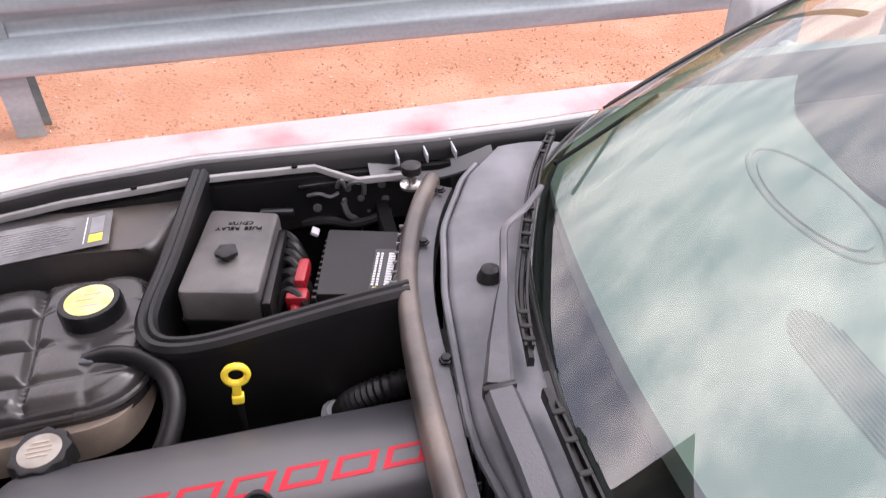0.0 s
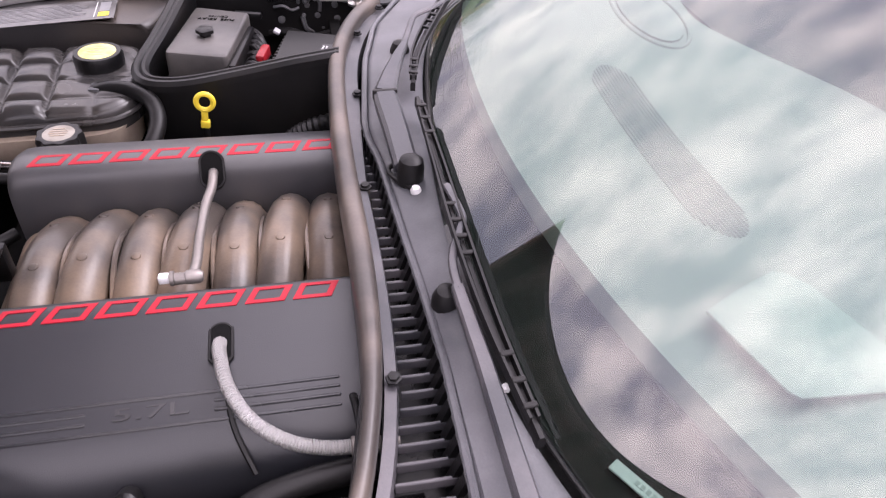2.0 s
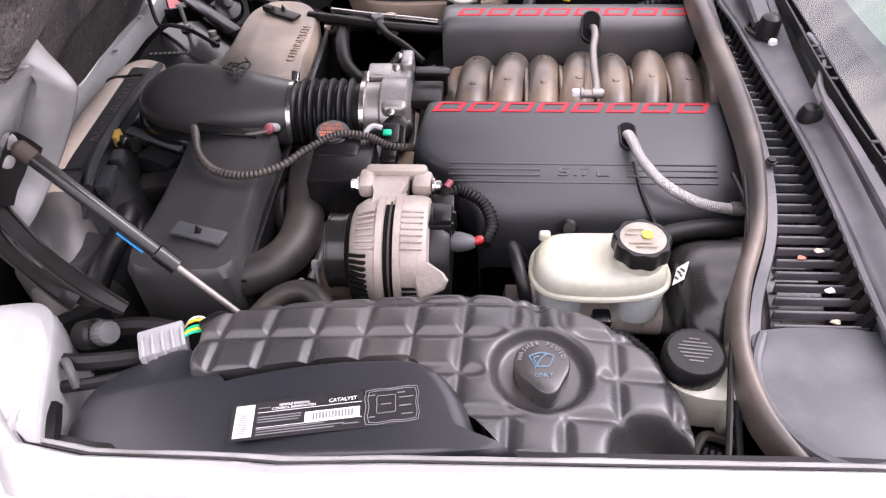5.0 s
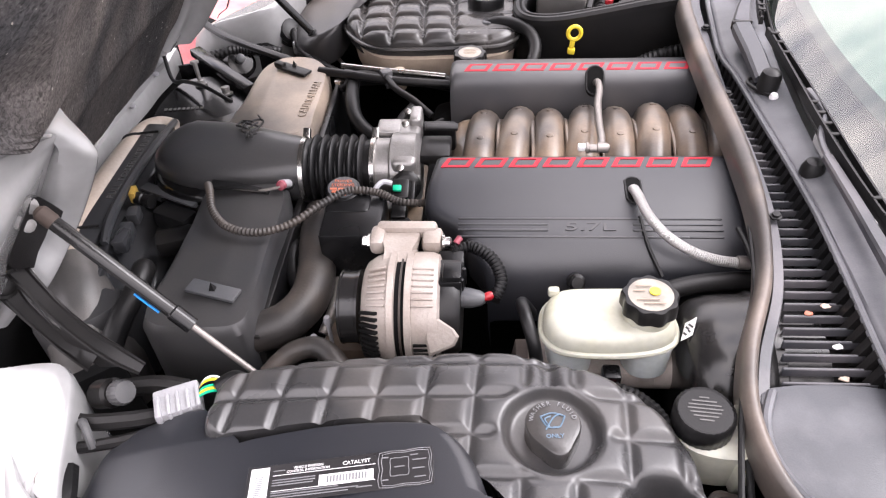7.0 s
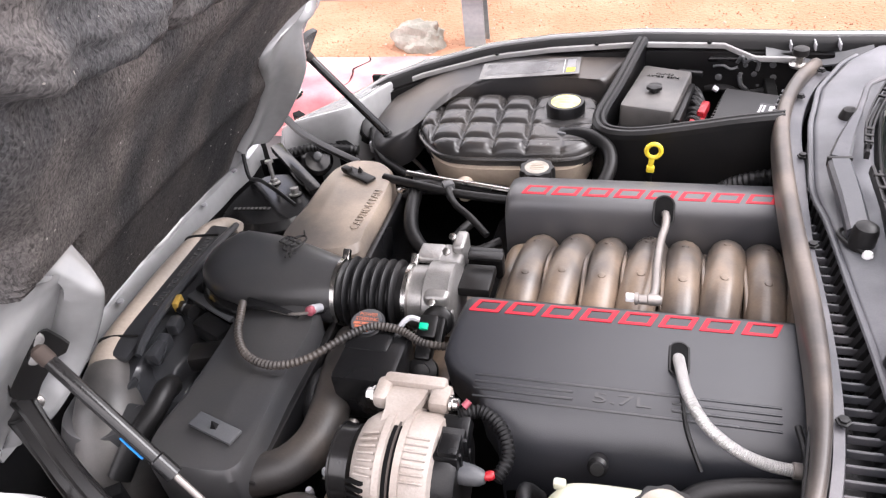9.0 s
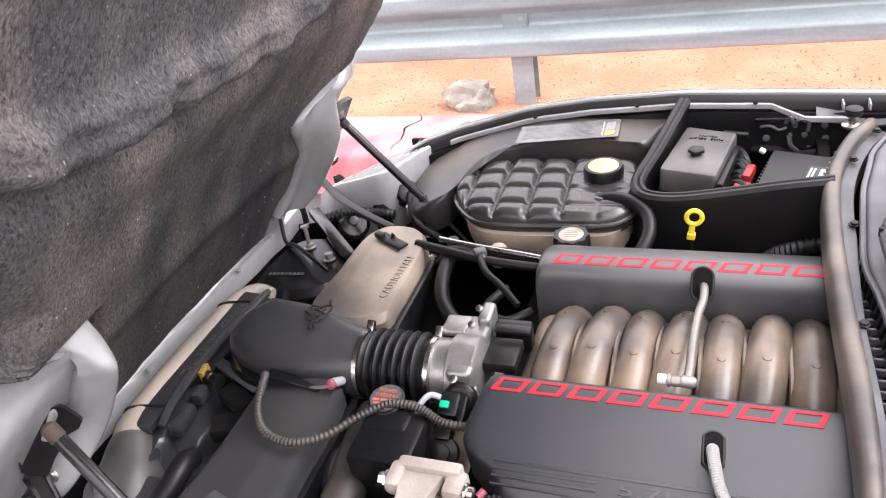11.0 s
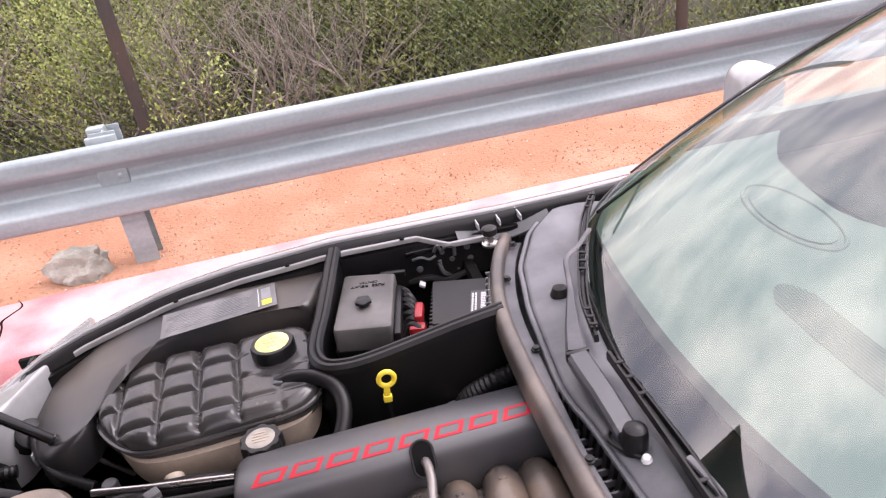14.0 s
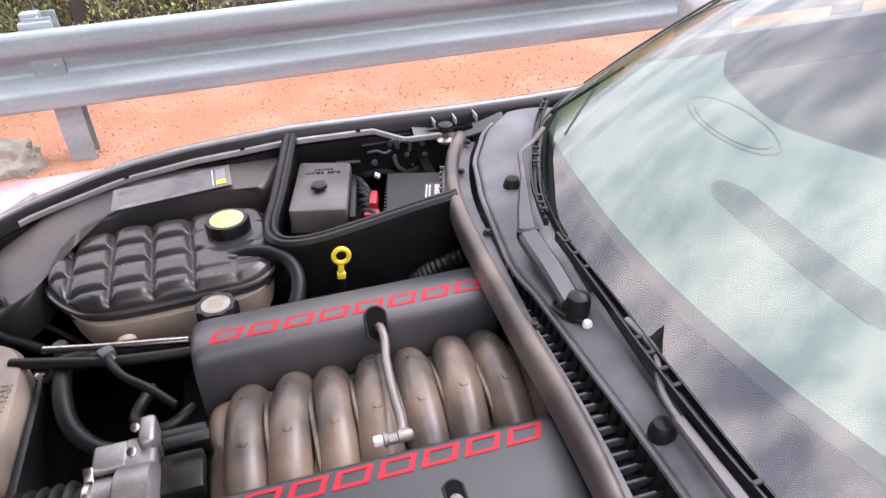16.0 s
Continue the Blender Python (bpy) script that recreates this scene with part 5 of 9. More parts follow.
def build_cowl():
    cowl = thing("cowl", (0.5, 0, 0.80), "faded grey plastic cowl panel below the windscreen", "cowl panel")
    path = smooth_path(SEAL, 8)
    bm = bmesh.new()
    rings = []
    for p, t, side, up in frames_along(path):
        slim = 1.0 - 0.32 * max(0.0, min(1.0, (-0.18 - p.y) / 0.17))     # pinched narrower round the driver's end
        rings.append([p + side * (a * slim) + up * b for a, b in ((-0.012, -0.02), (-0.0135, -0.008), (-0.0130, -0.001), (-0.011, 0.0045), (-0.0075, 0.0082), (-0.003, 0.0102), (0.002, 0.0102), (0.0065, 0.0082), (0.0100, 0.004), (0.0118, -0.002), (0.012, -0.010), (0.012, -0.03), (-0.012, -0.03))])
    loft(bm, rings)
    part("cowl_seal", bm, "cowl_seal", cowl, "dust-browned rubber bulb seal", angle=75)
    # ledge behind the seal
    bm = bmesh.new()
    rings = []
    for p, t, side, up in frames_along(path):
        rear = 1 if side.x > 0 else -1
        s = side * rear
        z = p.z - 0.012
        wide = 0.025 + 0.009 * max(0, min(1, p.y / 0.2))
        rings.append([Vector((*(p + s * a).xy, z + b)) for a, b in ((0.010, -0.02), (0.012, 0.0), (wide - 0.002, -0.001), (wide, -0.008), (wide, -0.03))])
    loft(bm, rings)
    ledge = part("cowl_ledge", bm, "wiper", cowl)
    for p in ((0.438, -0.30, 0.832), (0.447, 0.0, 0.833), (0.463, 0.235, 0.832), (0.541, 0.588, 0.816), (0.486, 0.452, 0.828)):
        bm = bmesh.new()
        turned(bm, (p[0] - 0.006, p[1], p[2] - 0.004), (0, 0, 1), [(0.008, 0), (0.008, 0.0025), (0.0055, 0.003), (0.0055, 0.006), (0.002, 0.0065)], 6)
        part("cowl_screw", bm, "rubber", ledge)

    def front(y):
        return lookup(COWL_FRONT, y)

    # broad panel up to the glass
    def lip(y):
        """Where the panel's front edge stands: behind the grille, or at the ledge on the far side."""
        if y > 0.13:
            return front(y) + 0.006
        if y > 0.05:
            k = (y - 0.05) / 0.08
            return (front(y) + 0.006) * k + 0.466 * (1 - k)
        return lookup([(-0.70, 0.484), (-0.64, 0.482), (-0.57, 0.474), (-0.50, 0.476), (-0.40, 0.480), (-0.30, 0.482), (-0.20, 0.479), (-0.1, 0.473), (0.05, 0.466)], y)

    def panel(u, v):
        y = -0.70 + 1.36 * v
        gx, gz = glass_foot(y)
        x0, x1 = lip(y), gx - 0.008
        x = x0 + (x1 - x0) * u
        z = 0.836 + (gz - 0.012 - 0.836) * u
        z -= 0.022 * max(0, abs(y) - 0.3) ** 1.5
        z += 0.006 * math.sin(math.pi * u) * (1 if y > 0.1 else 0.4)
        if u < 0.08:
            z -= 0.010 * (1 - u / 0.08)
        return Vector((x, y, z))
    bm = bmesh.new()
    grid(bm, 24, 110, panel)
    ext = bmesh.ops.extrude_face_region(bm, geom=bm.faces[:])
    bmesh.ops.translate(bm, vec=(0, 0, -0.006), verts=[g for g in ext["geom"] if isinstance(g, bmesh.types.BMVert)])
    part("cowl_panel", bm, "cowl", cowl, "faded grey cowl panel", angle=50)
    # raised pale rim along the panel's front
    bm = bmesh.new()
    pts = [(lip(y) - 0.001, y, panel(0.05, (y + 0.70) / 1.36).z + 0.000) for y in [-0.62 + 0.04 * i for i in range(32)]]
    tube(bm, pts, 0.0045, 8, 3)
    part("cowl_rim", bm, "cowl", cowl)
    # deep grille: slats across, teeth along the rear
    bm = bmesh.new()
    grid(bm, 4, 40, lambda u, v: ((front(-0.56 + 0.72 * v) - 0.010) * (1 - u) + 0.50 * u, -0.56 + 0.72 * v, 0.772))
    part("grille_screen", bm, "plastic", cowl, "black mesh under the slats")
    ys = [-0.548 + 0.0188 * i for i in range(37)]
    for y in ys:
        x0, x1 = front(y) + 0.002, lip(y) - 0.004
        tw = min(0.014, 0.5 * (x1 - x0))
        bm = bmesh.new()
        block(bm, ((x0 + x1) / 2, y, 0.806), (x1 - x0, 0.0035, 0.012), bevel=0.001, seg=1)
        slat = part("grille_slat", bm, "wiper", cowl)
        bm = bmesh.new()
        loft(bm, [[(x1 - tw, y - 0.001, 0.795), (x1 + 0.003, y - 0.001, 0.795), (x1 + 0.003, y - 0.001, 0.833), (x1 - 0.002, y - 0.001, 0.833)],
                  [(x1 - tw, y + 0.009, 0.795), (x1 + 0.003, y + 0.009, 0.795), (x1 + 0.003, y + 0.009, 0.833), (x1 - 0.002, y + 0.009, 0.833)]])
        part("grille_tooth", bm, "plastic", slat)
    # flat pan at the near end of the grille
    bm = bmesh.new()
    pan = [(0.362, -0.562), (0.347, -0.60), (0.346, -0.642), (0.368, -0.688), (0.403, -0.708), (0.447, -0.698), (0.478, -0.670), (0.482, -0.640), (0.476, -0.562)]
    slab(bm, smooth_xy([(0.360, -0.556), (0.346, -0.60), (0.346, -0.65), (0.36, -0.70), (0.41, -0.735), (0.49, -0.735), (0.515, -0.69), (0.50, -0.60), (0.480, -0.556)]), 0.800, 0.814, 0.002)
    part("cowl_pan", bm, "cowl", cowl, "flat grey pan at the grille's end")
    bm = bmesh.new()
    tube(bm, [(x - 0.003 * (0.43 - x) / 0.06, y - 0.002, 0.817) for x, y in pan], 0.005, 8, 6)
    part("pan_rim", bm, "cowl", cowl)
    # litter caught in the grille
    rnd = random.Random(3)
    for x, y, mat, name, lab in ((0.446, -0.500, "label_white", "paper_scrap", "scrap of white paper caught in the grille"), (0.438, -0.543, "cream", "dry_leaf", "dry tan leaf caught in the grille"),
                                 (0.430, -0.452, "orange", "dry_leaf", "dry reddish leaf caught in the grille"), (0.452, -0.440, "pale_stone", "dry_leaf", "dry pale leaf caught in the grille")):
        bm = bmesh.new()
        bmesh.ops.create_icosphere(bm, subdivisions=2, radius=1)
        for v in bm.verts:
            k = 1 + 0.6 * noise.noise(v.co * 2 + Vector((x * 90, 0, 0)))
            v.co = Vector((x + v.co.x * 0.0055 * k, y + v.co.y * 0.0032 * k, 0.8135 + v.co.z * 0.002 * k))
        tagged(part(name, bm, mat), lab, "litter")
    return cowl


def smooth_xy(pts, n=4):
    return [(p.x, p.y) for p in smooth_path([(a, b, 0) for a, b in pts], n, closed=True)]


def strap(bm, rows):
    """A flat bar through rows of (place, half width, half height)."""
    rings = []
    for i, (p, hw, hh) in enumerate(rows):
        p = Vector(p)
        d = (Vector(rows[min(i + 1, len(rows) - 1)][0]) - Vector(rows[max(i - 1, 0)][0])).normalized()
        side = d.cross(Vector((0, 0, 1))).normalized()
        rings.append([p + side * (hw * a) + Vector((0, 0, hh * b)) for a, b in ((-1, -1), (-1, 0.4), (-0.72, 1), (0.72, 1), (1, 0.4), (1, -1))])
    return loft(bm, rings)


def build_wiper(name, pivot, cap_r, base, arm_rows, rod_pts, blade, label):
    w = thing(name, pivot, label, "wiper")
    bm = bmesh.new()
    turned(bm, Vector(pivot) + Vector((0, 0, -0.022)), (0.05, 0, 1), [(cap_r, 0), (cap_r * 0.97, 0.024), (cap_r * 0.85, 0.032), (cap_r * 0.5, 0.036), (0.001, 0.037)], 24)
    part("pivot_cap", bm, "rubber", w, "black rubber pivot cap")
    bm = bmesh.new()
    strap(bm, base)
    arm = part("wiper_arm_base", bm, "wiper", w, "grey wiper arm base", angle=30)
    e, way = Vector(base[-1][0]), Vector(base[-1][0]) - Vector(base[-2][0])
    bm = bmesh.new()
    block(bm, e + Vector((0, 0, 0.001)), (base[-1][1] * 2.15, 0.007, 0.015), (0, 0, math.degrees(math.atan2(way.y, way.x)) - 90), 0.002)
    part("arm_hinge", bm, "plastic", arm)
    bm = bmesh.new()
    strap(bm, arm_rows)
    part("arm_channel", bm, "wiper", w, "grey tapered wiper arm", angle=30)
    bm = bmesh.new()
    tube(bm, rod_pts, 0.0048, 8, 6, flat=0.7)
    part("wiper_arm", bm, "wiper", w, "bent grey wiper arm end")
    bm = bmesh.new()
    path = smooth_path(blade, 10)
    rings = []
    for q, t, sd, up in frames_along(path):
        rings.append([q + sd * a + up * b for a, b in ((-0.0035, -0.010), (-0.0035, 0.0), (-0.002, 0.003), (0.002, 0.003), (0.0035, 0.0), (0.0035, -0.010))])
    loft(bm, rings)
    bl = part("wiper_blade", bm, "rubber", w, "thin black wiper blade rubber")
    # the yoke over the rubber, cut by square windows
    fr = frames_along(path)
    n = len(fr)
    for sd_k in (-1, 1):
        bm = bmesh.new()
        rings = []
        for i in range(2, n - 2):
            q, t, sd, up = fr[i]
            k = math.sin(math.pi * (i - 2) / (n - 5))
            rings.append([q + sd * (sd_k * (0.0035 + 0.0035 * k) + a) + up * b for a, b in ((-0.0013, 0.000), (-0.0013, 0.008 + 0.003 * k), (0.0013, 0.008 + 0.003 * k), (0.0013, 0.000))])
        loft(bm, rings)
        part("blade_rail", bm, "rubber", w, "black wiper blade yoke")
    for i in range(3, n - 3, 2):
        if (i // 8) % 2:
            continue
        q, t, sd, up = fr[i]
        bm = bmesh.new()
        block(bm, q + up * 0.008, (0.006, 0.0130, 0.004), (0, 0, math.degrees(math.atan2(t.y, t.x))), 0.001, 1)
        part("blade_claw", bm, "plastic", bl)
    return w


build_cowl()
build_wiper("wiper", (0.494, -0.012, 0.864), 0.0165, [((0.492, 0.000, 0.856), 0.0150, 0.006), ((0.489, 0.060, 0.868), 0.0155, 0.008), ((0.485, 0.115, 0.877), 0.0160, 0.008), ((0.484, 0.136, 0.880), 0.0155, 0.008)],
            [((0.4845, 0.140, 0.880), 0.0150, 0.007), ((0.500, 0.190, 0.884), 0.0115, 0.006), ((0.520, 0.245, 0.886), 0.0075, 0.005), ((0.532, 0.275, 0.886), 0.0055, 0.004)],
            [(0.530, 0.270, 0.886), (0.546, 0.320, 0.887), (0.560, 0.364, 0.887), (0.572, 0.382, 0.887), (0.601, 0.408, 0.886), (0.640, 0.455, 0.884)],
            [(0.528, 0.172, 0.874), (0.548, 0.262, 0.875), (0.592, 0.372, 0.876), (0.655, 0.510, 0.872), (0.724, 0.628, 0.866)], "grey wiper parked on the passenger side of the cowl")
build_wiper("wiper", (0.522, -0.682, 0.854), 0.0118, [((0.522, -0.682, 0.862), 0.0100, 0.007), ((0.515, -0.61, 0.866), 0.0102, 0.007), ((0.509, -0.54, 0.868), 0.0102, 0.0072), ((0.508, -0.522, 0.868), 0.0102, 0.007)],
            [((0.508, -0.518, 0.869), 0.0098, 0.006), ((0.507, -0.43, 0.871), 0.0090, 0.006), ((0.506, -0.33, 0.873), 0.0078, 0.005), ((0.503, -0.235, 0.875), 0.0065, 0.004)],
            [(0.503, -0.240, 0.876), (0.5035, -0.215, 0.877), (0.508, -0.190, 0.879), (0.526, -0.148, 0.883), (0.527, -0.125, 0.885), (0.522, -0.085, 0.886)],
            [(0.527, 0.130, 0.876), (0.523, -0.02, 0.878), (0.520, -0.16, 0.878), (0.522, -0.29, 0.877), (0.532, -0.415, 0.874)], "grey wiper parked on the driver side of the cowl")


def build_cowl_bits():
    # cups on the cowl at the arms
    for c, tall, lab in (((0.535, 0.335, 0.842), 0.022, "black rubber cup on the cowl"), ((0.497, -0.222, 0.843), 0.018, "black rubber cone under the wiper arm")):
        bm = bmesh.new()
        turned(bm, c, (0, 0, 1), [(0.016, -0.004), (0.0155, 0.3 * tall), (0.011, 0.85 * tall), (0.005, tall)], 16)
        tagged(part("rubber_cup", bm, "rubber"), lab, "cap")
    # washer hose with its white nozzle
    hose = thing("washer_hose", (0.49, -0.03, 0.84), "black washer hose with a white nozzle on the cowl", "hose")
    bm = bmesh.new()
    tube(bm, [(0.515, 0.018, 0.846), (0.483, 0.022, 0.846), (0.471, 0.010, 0.845), (0.478, -0.010, 0.845), (0.494, -0.033, 0.846)], 0.0032, 8, 8)
    part("hose_loop", bm, "rubber", hose)
    bm = bmesh.new()
    turned(bm, (0.497, -0.038, 0.842), (0, 0, 1), [(0.006, 0), (0.007, 0.005), (0.005, 0.010), (0.002, 0.011)], 12)
    part("nozzle", bm, "label_white", hose, "white nozzle")
    hose = thing("washer_hose", (0.47, -0.66, 0.82), "black washer hose hooked beside the wiper pivot", "hose")
    bm = bmesh.new()
    tube(bm, [(0.520, -0.668, 0.848), (0.486, -0.655, 0.846), (0.476, -0.668, 0.838), (0.479, -0.70, 0.828), (0.484, -0.722, 0.818)], 0.0038, 8, 8)
    part("hose_loop", bm, "rubber", hose)
    for s in (-1,):
        st = thing("hood_bump_stop", (0.542, s * 0.708, 0.83), "black rubber hood stop on a white base", "bump stop")
        bm = bmesh.new()
        turned(bm, (0.542, s * 0.712, 0.815), (0, 0, 1), [(0.014, 0), (0.014, 0.006), (0.008, 0.009), (0.008, 0.02)], 18)
        part("base", bm, "label_white", st, "white base")
        bm = bmesh.new()
        turned(bm, (0.542, s * 0.712, 0.835), (0, 0, 1), [(0.010, 0), (0.013, 0.005), (0.014, 0.012), (0.012, 0.016), (0.003, 0.017)], 18)
        part("stop", bm, "rubber", st)
    st = thing("hood_bump_stop", (0.497, 0.647, 0.80), "dusty rubber hood stop on a steel stud", "bump stop")
    bm = bmesh.new()
    turned(bm, (0.497, 0.612, 0.812), (0, 0, 1), [(0.018, 0), (0.018, 0.004), (0.007, 0.006), (0.007, 0.022)], 18)
    part("base", bm, "steel", st)
    bm = bmesh.new()
    turned(bm, (0.497, 0.612, 0.832), (0, 0, 1), [(0.011, 0), (0.015, 0.004), (0.015, 0.016), (0.012, 0.018)], 18)
    part("stop", bm, "rubber", st)
    # white clip on the near side of the arm
    bm = bmesh.new()
    turned(bm, (0.521, -0.352, 0.861), (0, 0, 1), [(0.004, 0), (0.004, 0.004), (0.001, 0.005)], 10)
    tagged(part("plastic_rivet", bm, "label_white"), "small white plastic rivet in the cowl", "rivet")


build_cowl_bits()
bm = bmesh.new()
tube(bm, [(0.408, -0.285, 0.808), (0.400, -0.318, 0.815), (0.379, -0.420, 0.816), (0.349, -0.503, 0.816), (0.322, -0.593, 0.815), (0.300, -0.690, 0.806), (0.292, -0.725, 0.79)], 0.0032, 8, 8)
tagged(part("release_cable", bm, "rubber"), "thin black release cable beside the cowl seal", "cable")

# ---- engine ----
COVER = [(0.112, 0.690), (0.112, 0.730), (0.1135, 0.770), (0.117, 0.789), (0.124, 0.799), (0.135, 0.803), (0.160, 0.803), (0.200, 0.799), (0.240, 0.790), (0.272, 0.779), (0.298, 0.763), (0.314, 0.745), (0.324, 0.722), (0.329, 0.695), (0.330, 0.66)]
FRONT_X = [(0.112, -0.012), (0.135, -0.014), (0.19, -0.022), (0.225, -0.024), (0.245, -0.012), (0.262, 0.018), (0.275, 0.032), (0.29, 0.038), (0.31, 0.060), (0.33, 0.068)]


FAR_COVER = COVER[:7] + [(0.195, 0.792), (0.222, 0.778), (0.245, 0.762), (0.260, 0.748), (0.270, 0.730), (0.276, 0.705), (0.279, 0.68), (0.280, 0.65)]


def cover_z(y, table=COVER):
    return lookup(table[4:], abs(y))


def build_cover(s, label):
    c = thing("engine_cover", (0.2, s * 0.2, 0.70), label, "engine cover", group="engine covers")
    prof = [(p.x, p.y) for p in smooth_path([(a, b, 0) for a, b in (COVER if s < 0 else FAR_COVER)], 3)]
    bm = bmesh.new()
    rings = []
    for y, z in prof:
        xf = lookup(FRONT_X, y) if s < 0 else lookup([(0.112, -0.004), (0.2, -0.006), (0.33, -0.006)], y)
        row = [(xf + 0.004, s * y, z - 0.06), (xf, s * y, z - 0.014), (xf + 0.003, s * y, z - 0.005), (xf + 0.010, s * y, z - 0.001), (xf + 0.02, s * y, z)]
        row += [(xf + 0.02 + (0.425 - xf - 0.02) * k / 24, s * y, z) for k in range(1, 25)]
        row += [(0.430, s * y, z - 0.004), (0.431, s * y, z - 0.05)]
        rings.append(row)
    loft(bm, rings, closed=False)
    shell = part("cover_shell", bm, "cover" if s < 0 else "dusty_sheen_cover", c, "grained dark grey plastic shell", angle=60)
    # eight slanted red outline shapes in a row
    n, step, wide, high, lean = 8, 0.0497, 0.041, 0.024, 0.010
    for i in range(n):
        x0 = 0.002 + step * i
        bm = bmesh.new()
        w2, h2, k = wide / 2, high / 2, 0.0046
        cx = x0 + wide / 2
        outer, inner = [], []
        for a, b in ((-1, -1), (-0.6, -1), (0.6, -1), (1, -1), (1, 0), (1, 1), (0.6, 1), (-0.6, 1), (-1, 1), (-1, 0)):
            for dst, ww, hh in ((outer, w2, h2), (inner, w2 - k * 1.5, h2 - k)):
                px, py = a * ww, b * hh
                px += lean * py / h2 * 0.5
                dst.append((px, py))
        rings = []
        for ring, dz in ((outer, -0.001), (outer, 0.0011), (inner, 0.0011), (inner, -0.001)):
            row = []
            for px, py in ring:
                yy = 0.145 - py if s < 0 else 0.145 - py
                xx = cx + px if s < 0 else 0.417 - (cx + px) + 0.0
                row.append((xx, s * yy if s < 0 else 0.290 - 0.145 - 0.145 + yy, cover_z(yy, COVER if s < 0 else FAR_COVER) + dz))
            rings.append(row)
        loft(bm, rings, loop=True)
        part("red_emblem_mark", bm, "red", c, "raised red emblem mark")
    # raised ribs with the displacement figure
    for k in range(4 if s < 0 else 0):
        y = 0.254 + 0.0085 * k
        spans = ((0.026, 0.385),) if k in (0, 3) else ((0.026, 0.150), (0.265, 0.385))
        for a, b in spans:
            bm = bmesh.new()
            block(bm, ((a + b) / 2, s * y, cover_z(y) + 0.0003), (b - a, 0.0034, 0.003), (s * -14 if s < 0 else 14, 0, 0), 0.001, 1)
            part("cover_rib", bm, "shroud", shell)
    if s < 0:
        m = plane_pose((0.207, -0.2665, cover_z(0.2665) + 0.0008), (1, 0, 0), (0, -0.30, 1))
        writing("5.7L", m, 0.018, "shroud", c, width=0.068, depth=0.0009)
    # slot for the pipe
    hx, hy = (0.272, 0.205) if s < 0 else (0.250, 0.117)
    bm = bmesh.new()
    nrm = Vector((0, s * 0.12, 1)) if s < 0 else Vector((0, -0.75, 0.66))
    if s < 0:
        m = plane_pose((hx, -hy, cover_z(hy) + 0.0006), (0, 1, 0), nrm)
        L, W = 0.050, 0.022
    else:
        m = plane_pose((hx, 0.1185, 0.789), (0, -0.66, -0.75), nrm)
        L, W = 0.050, 0.030
    ring = [m @ Vector((L * (0.5 * math.copysign(1, math.cos(a)) * (1 - W / L)) + W / 2 * math.cos(a), W / 2 * math.sin(a), 0)) for a in (2 * math.pi * (j + 0.5) / 24 for j in range(24))]
    nn = nrm.normalized()
    lift = 0.0006 if s < 0 else 0.0065
    loft(bm, [[p - nn * 0.016 for p in ring], [p + nn * lift for p in ring]])
    part("pipe_slot", bm, "dark", c, "dark slot in the cover")
    bm = bmesh.new()
    ring_tube(bm, [p + nn * (lift - 0.0006) for p in ring], 0.0018, 6, 2)
    part("slot_rim", bm, "plastic", c)
    return c


build_cover(-1, "dark grey plastic engine cover with red emblem marks, driver side")
build_cover(1, "dark grey plastic engine cover with red emblem marks, passenger side")


